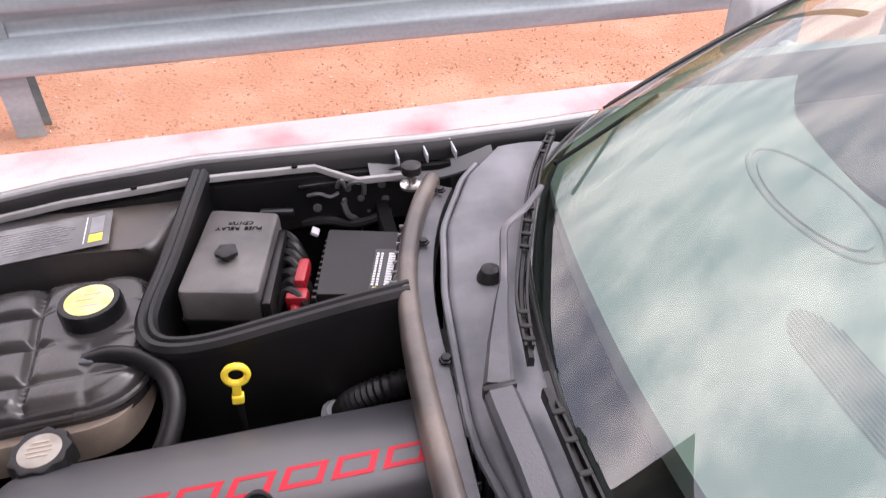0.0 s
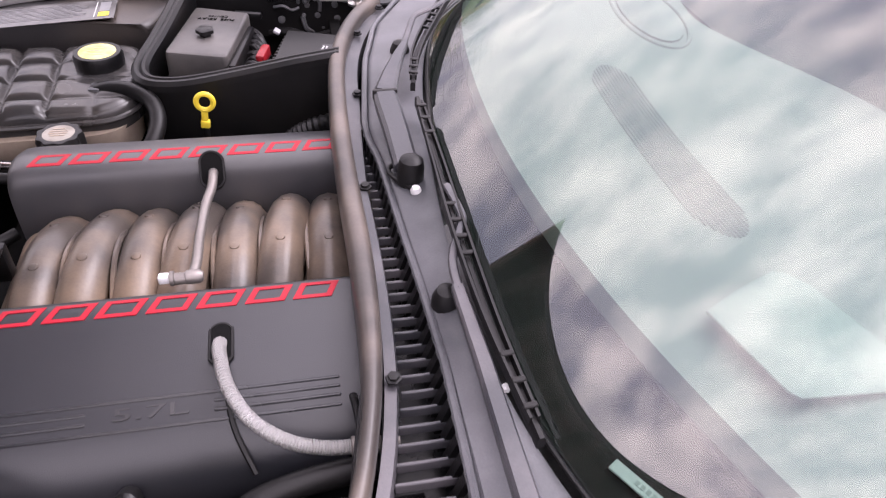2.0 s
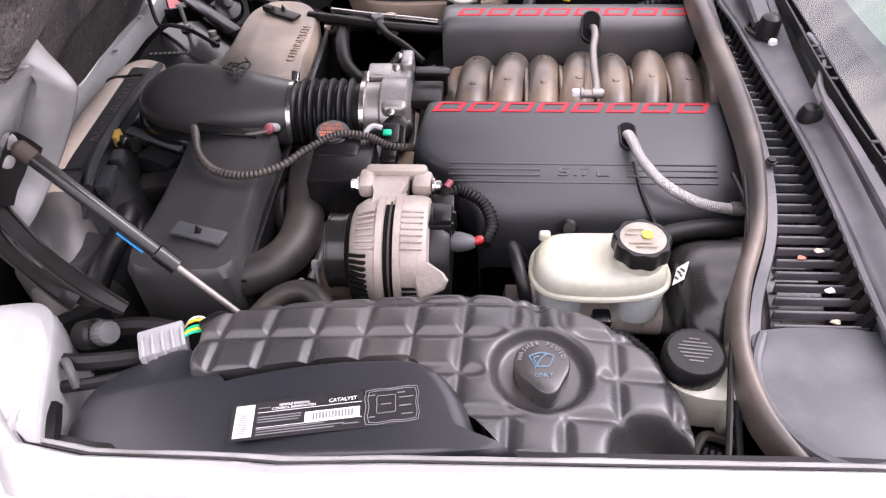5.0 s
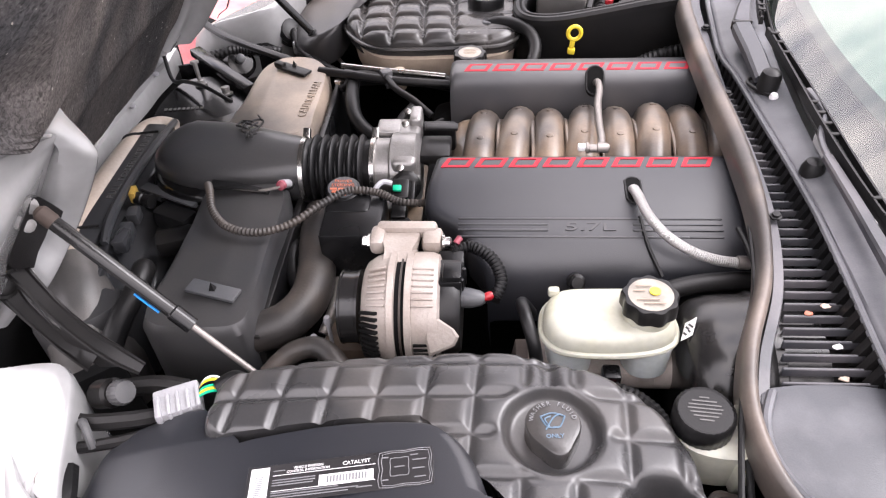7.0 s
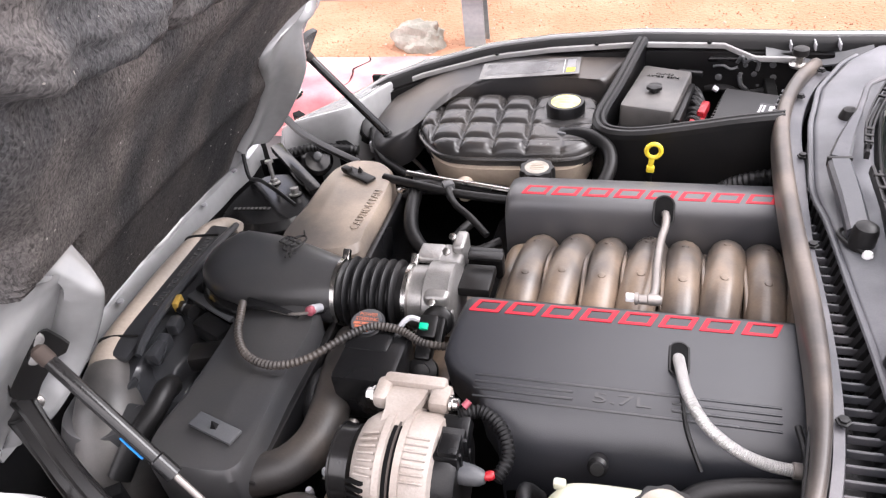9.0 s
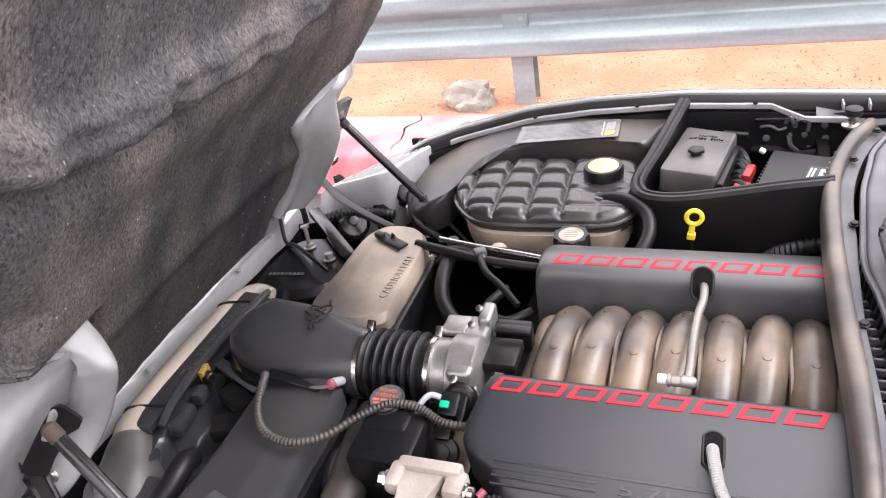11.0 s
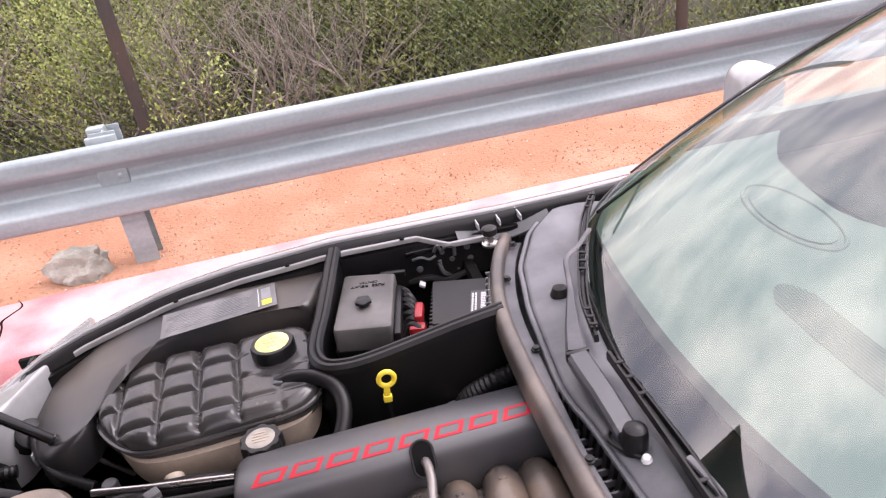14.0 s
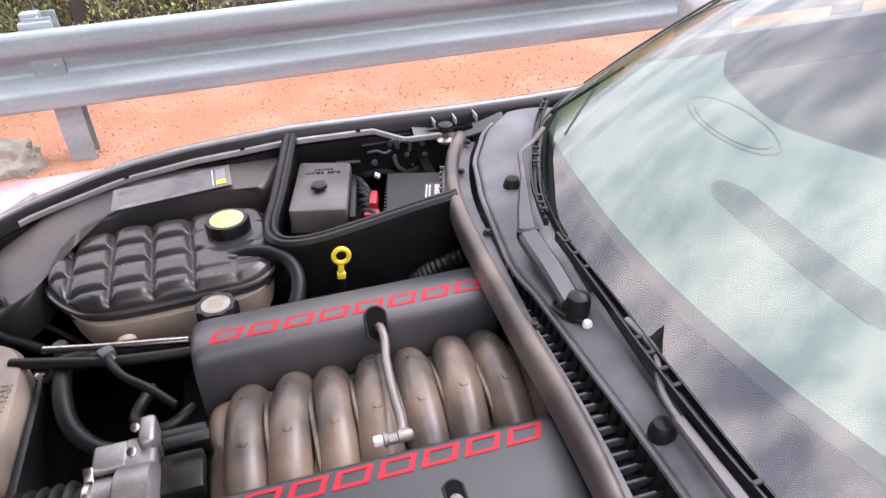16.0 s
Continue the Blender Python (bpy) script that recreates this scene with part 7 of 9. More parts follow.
def build_airbox():
    a = thing("air_filter_box", (-0.55, -0.1, 0.60), "dusty black air filter box behind the nose panel", "air filter box")
    bm = bmesh.new()
    pillow(bm, [(-0.500, 0.10), (-0.540, 0.122), (-0.585, 0.110), (-0.602, 0.06), (-0.606, -0.05), (-0.606, -0.20), (-0.606, -0.30), (-0.595, -0.365), (-0.53, -0.385), (-0.47, -0.345), (-0.455, -0.28), (-0.462, -0.10), (-0.478, 0.05)],
           lambda x, y: 0.702 - 0.15 * max(0, -0.22 - y) - 0.055 * min(1, max(0, (x + 0.522) / 0.02)) * min(1, max(0, (y + 0.30) / 0.02)), 0.14, edge=0.022, rings_n=16, n=6)
    box = part("box_body", bm, "shroud", a)
    bm = bmesh.new()
    tube(bm, [(-0.530, 0.122, 0.700), (-0.562, 0.120, 0.704), (-0.584, 0.085, 0.704), (-0.591, -0.02, 0.704), (-0.590, -0.12, 0.703), (-0.586, -0.19, 0.700), (-0.578, -0.235, 0.694), (-0.566, -0.268, 0.684)], [0.012, 0.017, 0.0205, 0.0225, 0.0235, 0.027, 0.033, 0.034], 16, 8)
    part("tan_rail", bm, "tan", box, "dust-tanned rounded rail")
    bm = bmesh.new()
    tube(bm, [(-0.574, -0.246, 0.690), (-0.562, -0.275, 0.680), (-0.548, -0.305, 0.662), (-0.532, -0.338, 0.628), (-0.520, -0.362, 0.58), (-0.515, -0.372, 0.52)], [0.034, 0.042, 0.052, 0.060, 0.064, 0.064], 20, 8)
    part("rounded_end", bm, "lid", box, "dusty grey rounded lower end")
    bm = bmesh.new()
    block(bm, (-0.555, -0.072, 0.714), (0.040, 0.345, 0.016), (0, 4, 0), 0.007)
    latch_plate = part("lid_edge", bm, "shroud", box, "black lid edge with worn print")
    bm = bmesh.new()
    tube(bm, [(-0.522, 0.104, 0.722), (-0.526, 0.03, 0.727), (-0.530, -0.05, 0.728), (-0.530, -0.14, 0.727), (-0.524, -0.20, 0.726), (-0.519, -0.235, 0.718)], [0.006, 0.0075, 0.008, 0.008, 0.0085, 0.006], 8, 6)
    latch = part("latch_bar", bm, "shroud", box, "black latch bar")
    m = plane_pose((-0.553, -0.03, 0.7230), (0.0, 1, 0), (0.07, 0, 1))
    writing("PULL TO SERVICE FILTER", m, 0.016, "faint_print", latch_plate, width=0.20, depth=0.0005)
    for y in (0.062, -0.205):
        bm = bmesh.new()
        tube(bm, [(-0.609, y - 0.018, 0.700), (-0.600, y - 0.014, 0.7215), (-0.587, y - 0.008, 0.7265), (-0.572, y, 0.7235), (-0.540, y + 0.004, 0.7245)], 0.0024, 6, 6)
        part("strap", bm, "rubber", box)
    bm = bmesh.new()
    block(bm, (-0.516, -0.118, 0.722), (0.010, 0.024, 0.020), (0, 0, 10), 0.002)
    part("brass_clip", bm, "brass", box, "yellow brass clip")
    bm = bmesh.new()
    turned(bm, (-0.512, -0.120, 0.716), (1, -0.3, 0), [(0.011, 0), (0.011, 0.012), (0.009, 0.014), (0.009, 0.022), (0.012, 0.024), (0.012, 0.03)], 14)
    block(bm, (-0.445, -0.142, 0.690), (0.07, 0.035, 0.035), (0, 0, -24), 0.006)
    block(bm, (-0.430, -0.19, 0.685), (0.06, 0.04, 0.03), (0, 0, 20), 0.006)
    part("flow_sensor", bm, "plastic", a)
    bm = bmesh.new()
    block(bm, (-0.462, -0.103, 0.700), (0.120, 0.014, 0.022), (0, 0, -24), 0.004)
    block(bm, (-0.462, -0.106, 0.712), (0.118, 0.020, 0.005), (0, 0, -24), 0.002)
    part("duct_collar", bm, "dark_grey", a, "grey collar between duct and box")
    # latch pieces on the lid
    for c, sz, tz in (((-0.503, -0.207, 0.706), (0.022, 0.052, 0.026), 4), ((-0.508, -0.152, 0.705), (0.020, 0.028, 0.024), 8), ((-0.500, 0.075, 0.708), (0.018, 0.032, 0.024), 10), ((-0.497, 0.040, 0.704), (0.020, 0.026, 0.02), 10), ((-0.535, -0.270, 0.690), (0.010, 0.034, 0.014), 2), ((-0.519, -0.272, 0.690), (0.008, 0.03, 0.014), 2)):
        bm = bmesh.new()
        block(bm, c, sz, (0, 0, tz), 0.005)
        part("lid_clip", bm, "shroud", box)
    # cross hose in front
    bm = bmesh.new()
    tube(bm, [(-0.455, -0.262, 0.690), (-0.440, -0.290, 0.712), (-0.440, -0.325, 0.705), (-0.455, -0.36, 0.685), (-0.47, -0.40, 0.65)], 0.017, 12, 8)
    tagged(part("breather_hose", bm, "rubber"), "black rubber hose curling beside the air filter box", "hose")
    # filler neck between box and nose on the far side
    r = thing("coolant_pipe_box", (-0.55, 0.22, 0.66), "black moulded box beside the nose panel", "box")
    bm = bmesh.new()
    pillow(bm, [(-0.60, 0.15), (-0.61, 0.25), (-0.58, 0.33), (-0.50, 0.34), (-0.43, 0.28), (-0.42, 0.19), (-0.50, 0.14)], lambda x, y: 0.690, 0.12, edge=0.015, rings_n=8, n=5)
    part("moulded_top", bm, "black_paint", r)
    m = plane_pose((-0.545, 0.20, 0.6915), (1, 0.1, 0), (0, 0, 1))
    bars([(-0.04 + 0.009 * i, -0.034 + 0.009 * i, 0) for i in range(9)], m, 0.008, "faint_print", r)


build_airbox()

# ---- driver side of the bay ----
def build_alternator():
    a = thing("alternator", (-0.035, -0.372, 0.66), "cast aluminium alternator with slotted ends and a black pulley", "alternator")
    c = Vector((-0.092, -0.374, 0.733))
    bm = bmesh.new()
    turned(bm, c, (1, 0, 0), [(0.030, 0.0), (0.054, 0.001), (0.060, 0.004), (0.068, 0.016), (0.0725, 0.030), (0.0735, 0.044)], 48)
    part("front_housing", bm, "rough_alu", a, "dusty cast aluminium half")
    bm = bmesh.new()
    turned(bm, c, (1, 0, 0), [(0.0705, 0.044), (0.0705, 0.060)], 48)
    part("stator_band", bm, "dark", a, "dark stator band")
    bm = bmesh.new()
    turned(bm, c, (1, 0, 0), [(0.0735, 0.058), (0.0735, 0.088), (0.070, 0.098), (0.060, 0.102), (0.02, 0.102)], 48)
    part("rear_housing", bm, "rough_alu", a, "dusty cast aluminium half")
    for x0, x1, r, tilt, skips in ((0.001, 0.025, 0.0700, -0.42, ((0.5, 2.42),)), (0.068, 0.096, 0.0732, 0.08, ((0.6, 2.92),))):
        for k in range(54):
            ang = 2 * math.pi * k / 54
            if any(a < ang < b for a, b in skips):
                continue
            d = Vector((0, math.cos(ang), math.sin(ang)))
            m = plane_pose(c + Vector(((x0 + x1) / 2, 0, 0)) + d * (r - 0.0022), (1, 0, 0), d) @ Matrix.Rotation(tilt, 4, "Y")
            bm = bmesh.new()
            block(bm, (0, 0, 0), (x1 - x0, 0.0042, 0.008), bevel=0.0008, seg=1)
            bmesh.ops.transform(bm, matrix=m, verts=bm.verts)
            part("vent_slot", bm, "dark", a)
    # cooling ribs over the crown
    for x0, x1, r in ((0.010, 0.034, 0.0722), (0.066, 0.094, 0.0736)):
        for k in range(7):
            ang = 1.62 + 0.115 * k
            d = Vector((0, math.cos(ang), math.sin(ang)))
            m = plane_pose(c + Vector(((x0 + x1) / 2, 0, 0)) + d * r, (1, 0, 0), d) @ Matrix.Rotation(-0.30 if x0 < 0.05 else 0.0, 4, "Y")
            bm = bmesh.new()
            block(bm, (0, 0, 0), (x1 - x0, 0.0028, 0.005), bevel=0.001, seg=1)
            bmesh.ops.transform(bm, matrix=m, verts=bm.verts)
            part("cooling_rib", bm, "rough_alu", a)
    # raised ring and cast rim round each half
    for x in (0.040, 0.062):
        bm = bmesh.new()
        turned(bm, c, (1, 0, 0), [(0.072, x - 0.005), (0.0765, x - 0.004), (0.0765, x + 0.004), (0.072, x + 0.005)], 48)
        part("cast_rim", bm, "rough_alu", a)
    # three-cornered lug that reaches over the rear cover
    bm = bmesh.new()
    lug = [(0.084, -0.050, 0.048), (0.084, -0.073, 0.018), (0.088, -0.076, -0.010), (0.120, -0.069, 0.004), (0.125, -0.064, 0.014), (0.119, -0.058, 0.023)]
    loft(bm, [[c + Vector(p) + Vector((0, 0.020, -0.016)) for p in lug], [c + Vector(p) for p in lug], [c + Vector((0.104 + (p[0] - 0.104) * 0.86, -0.062 + (p[1] + 0.062) * 0.86 - 0.002, 0.022 + (p[2] - 0.022) * 0.86 + 0.002)) for p in lug]])
    part("mounting_lug", bm, "rough_alu", a, "pale cast mounting lug", angle=25)
    # strap across the stator
    bm = bmesh.new()
    turned(bm, c, (1, 0, 0), [(0.0712, 0.0505), (0.0722, 0.0508), (0.0722, 0.0532), (0.0712, 0.0535)], 40)
    part("stator_seam", bm, "rust", a)
    bm = bmesh.new()
    turned(bm, c + Vector((-0.034, 0, 0)), (1, 0, 0), [(0.02, 0), (0.046, 0.001), (0.050, 0.003), (0.050, 0.005), (0.0485, 0.006), (0.0485, 0.024), (0.050, 0.025), (0.050, 0.028), (0.03, 0.034)], 40)
    part("pulley", bm, "black_paint", a, "black grooved pulley")
    # top bracket
    bm = bmesh.new()
    block(bm, (-0.041, -0.289, 0.796), (0.082, 0.018, 0.020), bevel=0.006)
    block(bm, (-0.079, -0.306, 0.792), (0.022, 0.040, 0.024), bevel=0.008)
    block(bm, (-0.006, -0.304, 0.789), (0.028, 0.036, 0.024), bevel=0.008)
    rings = []
    for y, w, z in ((-0.296, 0.050, 0.797), (-0.318, 0.046, 0.801), (-0.336, 0.036, 0.803), (-0.360, 0.036, 0.802)):
        rings.append([(-0.048 - w / 2, y, z - 0.012), (-0.048 - w / 2, y, z), (-0.048 + w / 2, y, z), (-0.048 + w / 2, y, z - 0.012)])
    loft(bm, rings)
    br = part("bracket", bm, "rough_alu", a, "pale cast mounting bracket")
    for x, d in ((-0.089, -1), (0.008, 1)):
        bm = bmesh.new()
        turned(bm, (x, -0.311, 0.792), (d, 0, 0), [(0.011, 0), (0.011, 0.003), (0.008, 0.004), (0.008, 0.010), (0.005, 0.012)], 6 if d < 0 else 10)
        part("bracket_bolt", bm, "steel", br)
    # rear plastic cover, plugs, lead
    bm = bmesh.new()
    turned(bm, c + Vector((0.100, 0, 0)), (1, 0, 0), [(0.062, 0), (0.062, 0.018), (0.056, 0.026), (0.02, 0.028)], 30)
    rc = part("rear_cover", bm, "plastic", a, "black plastic rear cover")
    for nm, d, size, turn in (("regulator", (0.110, 0.004, 0.052), (0.036, 0.048, 0.022), (-5, 0, 0)), ("plug_latch", (0.116, -0.002, 0.066), (0.024, 0.03, 0.012), (0, 0, 0)),
                              ("plug", (0.112, 0.040, 0.040), (0.034, 0.03, 0.026), (20, 0, 0)), ("cover_rib", (0.124, 0.030, -0.004), (0.012, 0.012, 0.05), (10, 0, 0)), ("cover_rib", (0.124, -0.010, 0.048), (0.014, 0.006, 0.03), (0, 0, 0)),
                              ("cover_rib", (0.126, 0.012, 0.046), (0.014, 0.006, 0.03), (0, 0, 0))):
        bm = bmesh.new()
        block(bm, c + Vector(d), size, turn, 0.003)
        part(nm, bm, "plastic", rc)
    bm = bmesh.new()
    turned(bm, c + Vector((0.118, -0.010, 0.030)), (1, -0.15, 0.1), [(0.013, 0), (0.013, 0.02), (0.010, 0.034), (0.006, 0.040)], 16)
    part("rubber_boot", bm, "dark_grey", rc, "grey rubber terminal boot")
    bm = bmesh.new()
    turned(bm, c + Vector((0.156, -0.014, 0.034)), (1, 0.3, 0.2), [(0.005, 0), (0.006, 0.008), (0.004, 0.012)], 10)
    part("red_ferrule", bm, "red_plastic", rc, "red ferrule")
    bm = bmesh.new()
    tube(bm, [c + Vector((0.112, 0.052, 0.052)), c + Vector((0.138, 0.062, 0.052)), c + Vector((0.166, 0.045, 0.046)), c + Vector((0.178, 0.015, 0.036)), c + Vector((0.168, -0.012, 0.028))], 0.009, 10, 12, ridges=0.002)
    part("loom", bm, "rubber", rc, "black corrugated lead")
    bm = bmesh.new()
    turned(bm, c + Vector((0.118, 0.058, 0.062)), (0.4, 0.5, 0.3), [(0.0045, 0), (0.0045, 0.010)], 10)
    part("pink_clip", bm, "pink_plastic", rc, "dull pink clip")


def build_front_left():
    r = thing("power_steering_reservoir", (-0.13, -0.22, 0.69), "black power steering reservoir, orange print on its cap", "reservoir")
    bm = bmesh.new()
    block(bm, (-0.130, -0.222, 0.725), (0.090, 0.098, 0.085), bevel=0.008)
    block(bm, (-0.140, -0.190, 0.757), (0.07, 0.06, 0.03), bevel=0.010)
    part("body", bm, "plastic", r)
    bm = bmesh.new()
    turned(bm, (-0.151, -0.172, 0.766), (0, -0.12, 1), [(0.024, 0), (0.026, 0.003), (0.026, 0.010), (0.023, 0.012)], 30)
    cap = part("cap", bm, "plastic", r)
    bm = bmesh.new()
    turned(bm, (-0.151, -0.1735, 0.7785), (0, -0.12, 1), [(0.0225, 0), (0.0225, 0.0012), (0.001, 0.0014)], 30)
    part("cap_disc", bm, "dark_grey", cap)
    m = plane_pose((-0.151, -0.1736, 0.7802), (1, 0, 0), (0, -0.12, 1))
    writing("POWER\nSTEERING", m @ Matrix.Translation((0, 0.0075, 0)), 0.0085, "orange", cap, width=0.034, depth=0.0003)
    bars([(-0.018, -0.008, -0.0045), (-0.006, 0.004, -0.0045), (0.006, 0.018, -0.0045), (-0.015, -0.003, -0.0105), (-0.001, 0.014, -0.0105), (-0.008, 0.008, -0.0165)], m, 0.0042, "orange", cap)
    h = thing("radiator_hose", (-0.2, -0.3, 0.66), "thick black rubber radiator hose with white chalk marks", "hose")
    bm = bmesh.new()
    tube(bm, [(-0.295, -0.392, 0.682), (-0.255, -0.388, 0.690), (-0.210, -0.372, 0.697), (-0.184, -0.330, 0.702), (-0.184, -0.270, 0.704), (-0.196, -0.200, 0.700), (-0.205, -0.13, 0.69)], 0.0285, 20, 8)
    part("hose", bm, "dusty_rubber", h)
    m = plane_pose((-0.262, -0.395, 0.7185), (0.5, 0.8, 0), (-0.05, -0.25, 1))
    bars([(-0.006, 0.006, 0.006), (-0.008, 0.0, 0.0), (0.002, 0.008, -0.002), (-0.006, 0.004, -0.007)], m, 0.0022, "label_white", h, "chalk_mark")
    bm = bmesh.new()
    tube(bm, [(-0.215, -0.458, 0.690), (-0.185, -0.435, 0.708), (-0.150, -0.430, 0.713), (-0.120, -0.455, 0.705), (-0.105, -0.50, 0.68)], 0.0145, 14, 8)
    tagged(part("coolant_hose", bm, "dusty_rubber"), "bent dusty black rubber coolant hose", "hose")
    bm = bmesh.new()
    tube(bm, [(-0.222, -0.17, 0.67), (-0.232, -0.22, 0.69), (-0.225, -0.26, 0.68), (-0.20, -0.30, 0.66)], 0.013, 12, 8)
    tagged(part("coolant_hose", bm, "rubber"), "thin black rubber coolant hose", "hose")
    bm = bmesh.new()
    tube(bm, [(-0.15, -0.28, 0.69), (-0.152, -0.32, 0.68), (-0.165, -0.36, 0.66)], 0.008, 10, 8)
    tagged(part("steering_line", bm, "copper"), "dull metal power steering line", "pipe")
    # engine front under the hoses
    e = thing("engine_block", (-0.08, -0.2, 0.55), "oily grey-brown engine front with pulleys", "engine")
    bm = bmesh.new()
    block(bm, (-0.08, -0.16, 0.60), (0.10, 0.42, 0.14), bevel=0.02)
    block(bm, (-0.13, -0.34, 0.63), (0.07, 0.10, 0.06), bevel=0.012)
    part("timing_cover", bm, "manifold", e)
    for y, z, r in ((-0.10, 0.64, 0.05), (0.06, 0.62, 0.06), (-0.02, 0.52, 0.07)):
        bm = bmesh.new()
        turned(bm, (-0.165, y, z), (1, 0, 0), [(0.01, 0), (r, 0.002), (r - 0.003, 0.008), (r, 0.012), (r - 0.003, 0.018), (r, 0.024), (0.02, 0.03)], 28)
        part("pulley", bm, "black_paint", e)
    for p in ((-0.15, -0.375, 0.70), (-0.138, -0.352, 0.705), (-0.165, -0.40, 0.69)):
        bm = bmesh.new()
        rod(bm, (p[0], p[1], p[2] - 0.07), p, 0.003, seg=8)
        turned(bm, p, (0, 0, 1), [(0.005, 0), (0.006, 0.006), (0.004, 0.012)], 8)
        part("stud", bm, "grey_connector", e)
    bm = bmesh.new()
    turned(bm, (0.10, -0.43, 0.66), (1, 0, 0), [(0.03, 0), (0.05, 0.005), (0.05, 0.06), (0.03, 0.065)], 20)
    part("exhaust_collector", bm, "rust", e, "rust-brown exhaust pipe")
    # plugs and knob ahead of the washer tank
    k = thing("wiring_plug", (-0.28, -0.545, 0.72), "grey ribbed wiring plug with green and yellow wires", "plug")
    bm = bmesh.new()
    block(bm, (-0.287, -0.547, 0.748), (0.052, 0.040, 0.026), (0, 0, 24), 0.003)
    shell = part("shell", bm, "grey_connector", k)
    for i in range(5):
        bm = bmesh.new()
        block(bm, (-0.302 + 0.010 * i, -0.562 + 0.0045 * i, 0.757), (0.004, 0.030, 0.016), (0, 0, 24), 0.001)
        part("shell_rib", bm, "grey_connector", shell)
    for i, mat in enumerate(("green", "yellow", "green", "dark", "yellow", "pale_plastic")):
        bm = bmesh.new()
        tube(bm, [(-0.268, -0.549 + 0.005 * i, 0.752), (-0.258, -0.545 + 0.005 * i, 0.764), (-0.246, -0.538 + 0.004 * i, 0.764), (-0.235, -0.530 + 0.002 * i, 0.752)], 0.0017, 6, 6)
        part("wire", bm, mat, k)
    bm = bmesh.new()
    tube(bm, [(-0.242, -0.530, 0.758), (-0.222, -0.522, 0.765), (-0.205, -0.535, 0.762), (-0.20, -0.56, 0.74)], 0.011, 10, 8)
    part("taped_loom", bm, "rubber", k)
    n = thing("headlamp_motor", (-0.352, -0.535, 0.72), "black headlamp motor with a dark grey ribbed knob", "motor")
    bm = bmesh.new()
    turned(bm, (-0.372, -0.528, 0.742), (0.75, -0.25, 0.45), [(0.0135, 0), (0.015, 0.003), (0.015, 0.016), (0.013, 0.020), (0.004, 0.021)], 60, 0.03, 20)
    part("ribbed_knob", bm, "dark_grey", n, "dark grey ribbed knob")
    bm = bmesh.new()
    turned(bm, (-0.402, -0.518, 0.725), (0.75, -0.25, 0.45), [(0.018, 0), (0.018, 0.03), (0.014, 0.034)], 24)
    part("motor", bm, "plastic", n)
    for pts, r, lab in (([(-0.43, -0.56, 0.735), (-0.39, -0.570, 0.742), (-0.34, -0.565, 0.742), (-0.31, -0.555, 0.738)], 0.010, "black taped wiring beside the headlamp"),
                        ([(-0.45, -0.59, 0.72), (-0.40, -0.60, 0.735), (-0.35, -0.59, 0.735), (-0.32, -0.575, 0.73)], 0.007, "black taped wiring beside the headlamp"),
                        ([(-0.40, -0.50, 0.71), (-0.34, -0.497, 0.718), (-0.30, -0.50, 0.715)], 0.012, "black hose behind the headlamp")):
        bm = bmesh.new()
        tube(bm, pts, r, 8, 8)
        tagged(part("wiring_loom", bm, "rubber"), lab, "wiring loom")
    # screws on the fender corner flange
    for s in (-1, 1):
        b = thing("headlamp_fixing", (-0.41, s * 0.62, 0.70), "bolted headlamp fixing with a bent metal clip", "fixing")
        for x, y, z in ((-0.402, 0.600, 0.752), (-0.398, 0.650, 0.752)):
            bm = bmesh.new()
            turned(bm, (x, s * y, z), (0.8, 0, 0.6), [(0.012, 0), (0.012, 0.003), (0.007, 0.004), (0.007, 0.010), (0.003, 0.011)], 14)
            part("bolt", bm, "copper", b)
        bm = bmesh.new()
        block(bm, (-0.404, s * 0.625, 0.745), (0.012, 0.11, 0.035), (0, -20, 0), 0.003)
        part("plate", bm, "flange" if s < 0 else "black_paint", b)
        if s > 0:
            continue
        bm = bmesh.new()
        tube(bm, [(-0.395, s * 0.575, 0.745), (-0.385, s * 0.580, 0.757), (-0.376, s * 0.592, 0.752), (-0.372, s * 0.60, 0.738)], 0.005, 8, 6)
        part("clip", bm, "dark_grey", b)
        bm = bmesh.new()
        tube(bm, [(-0.385, s * 0.63, 0.742), (-0.372, s * 0.66, 0.745), (-0.366, s * 0.69, 0.738), (-0.37, s * 0.70, 0.72)], 0.011, 8, 6)
        part("grommet", bm, "rubber", b)


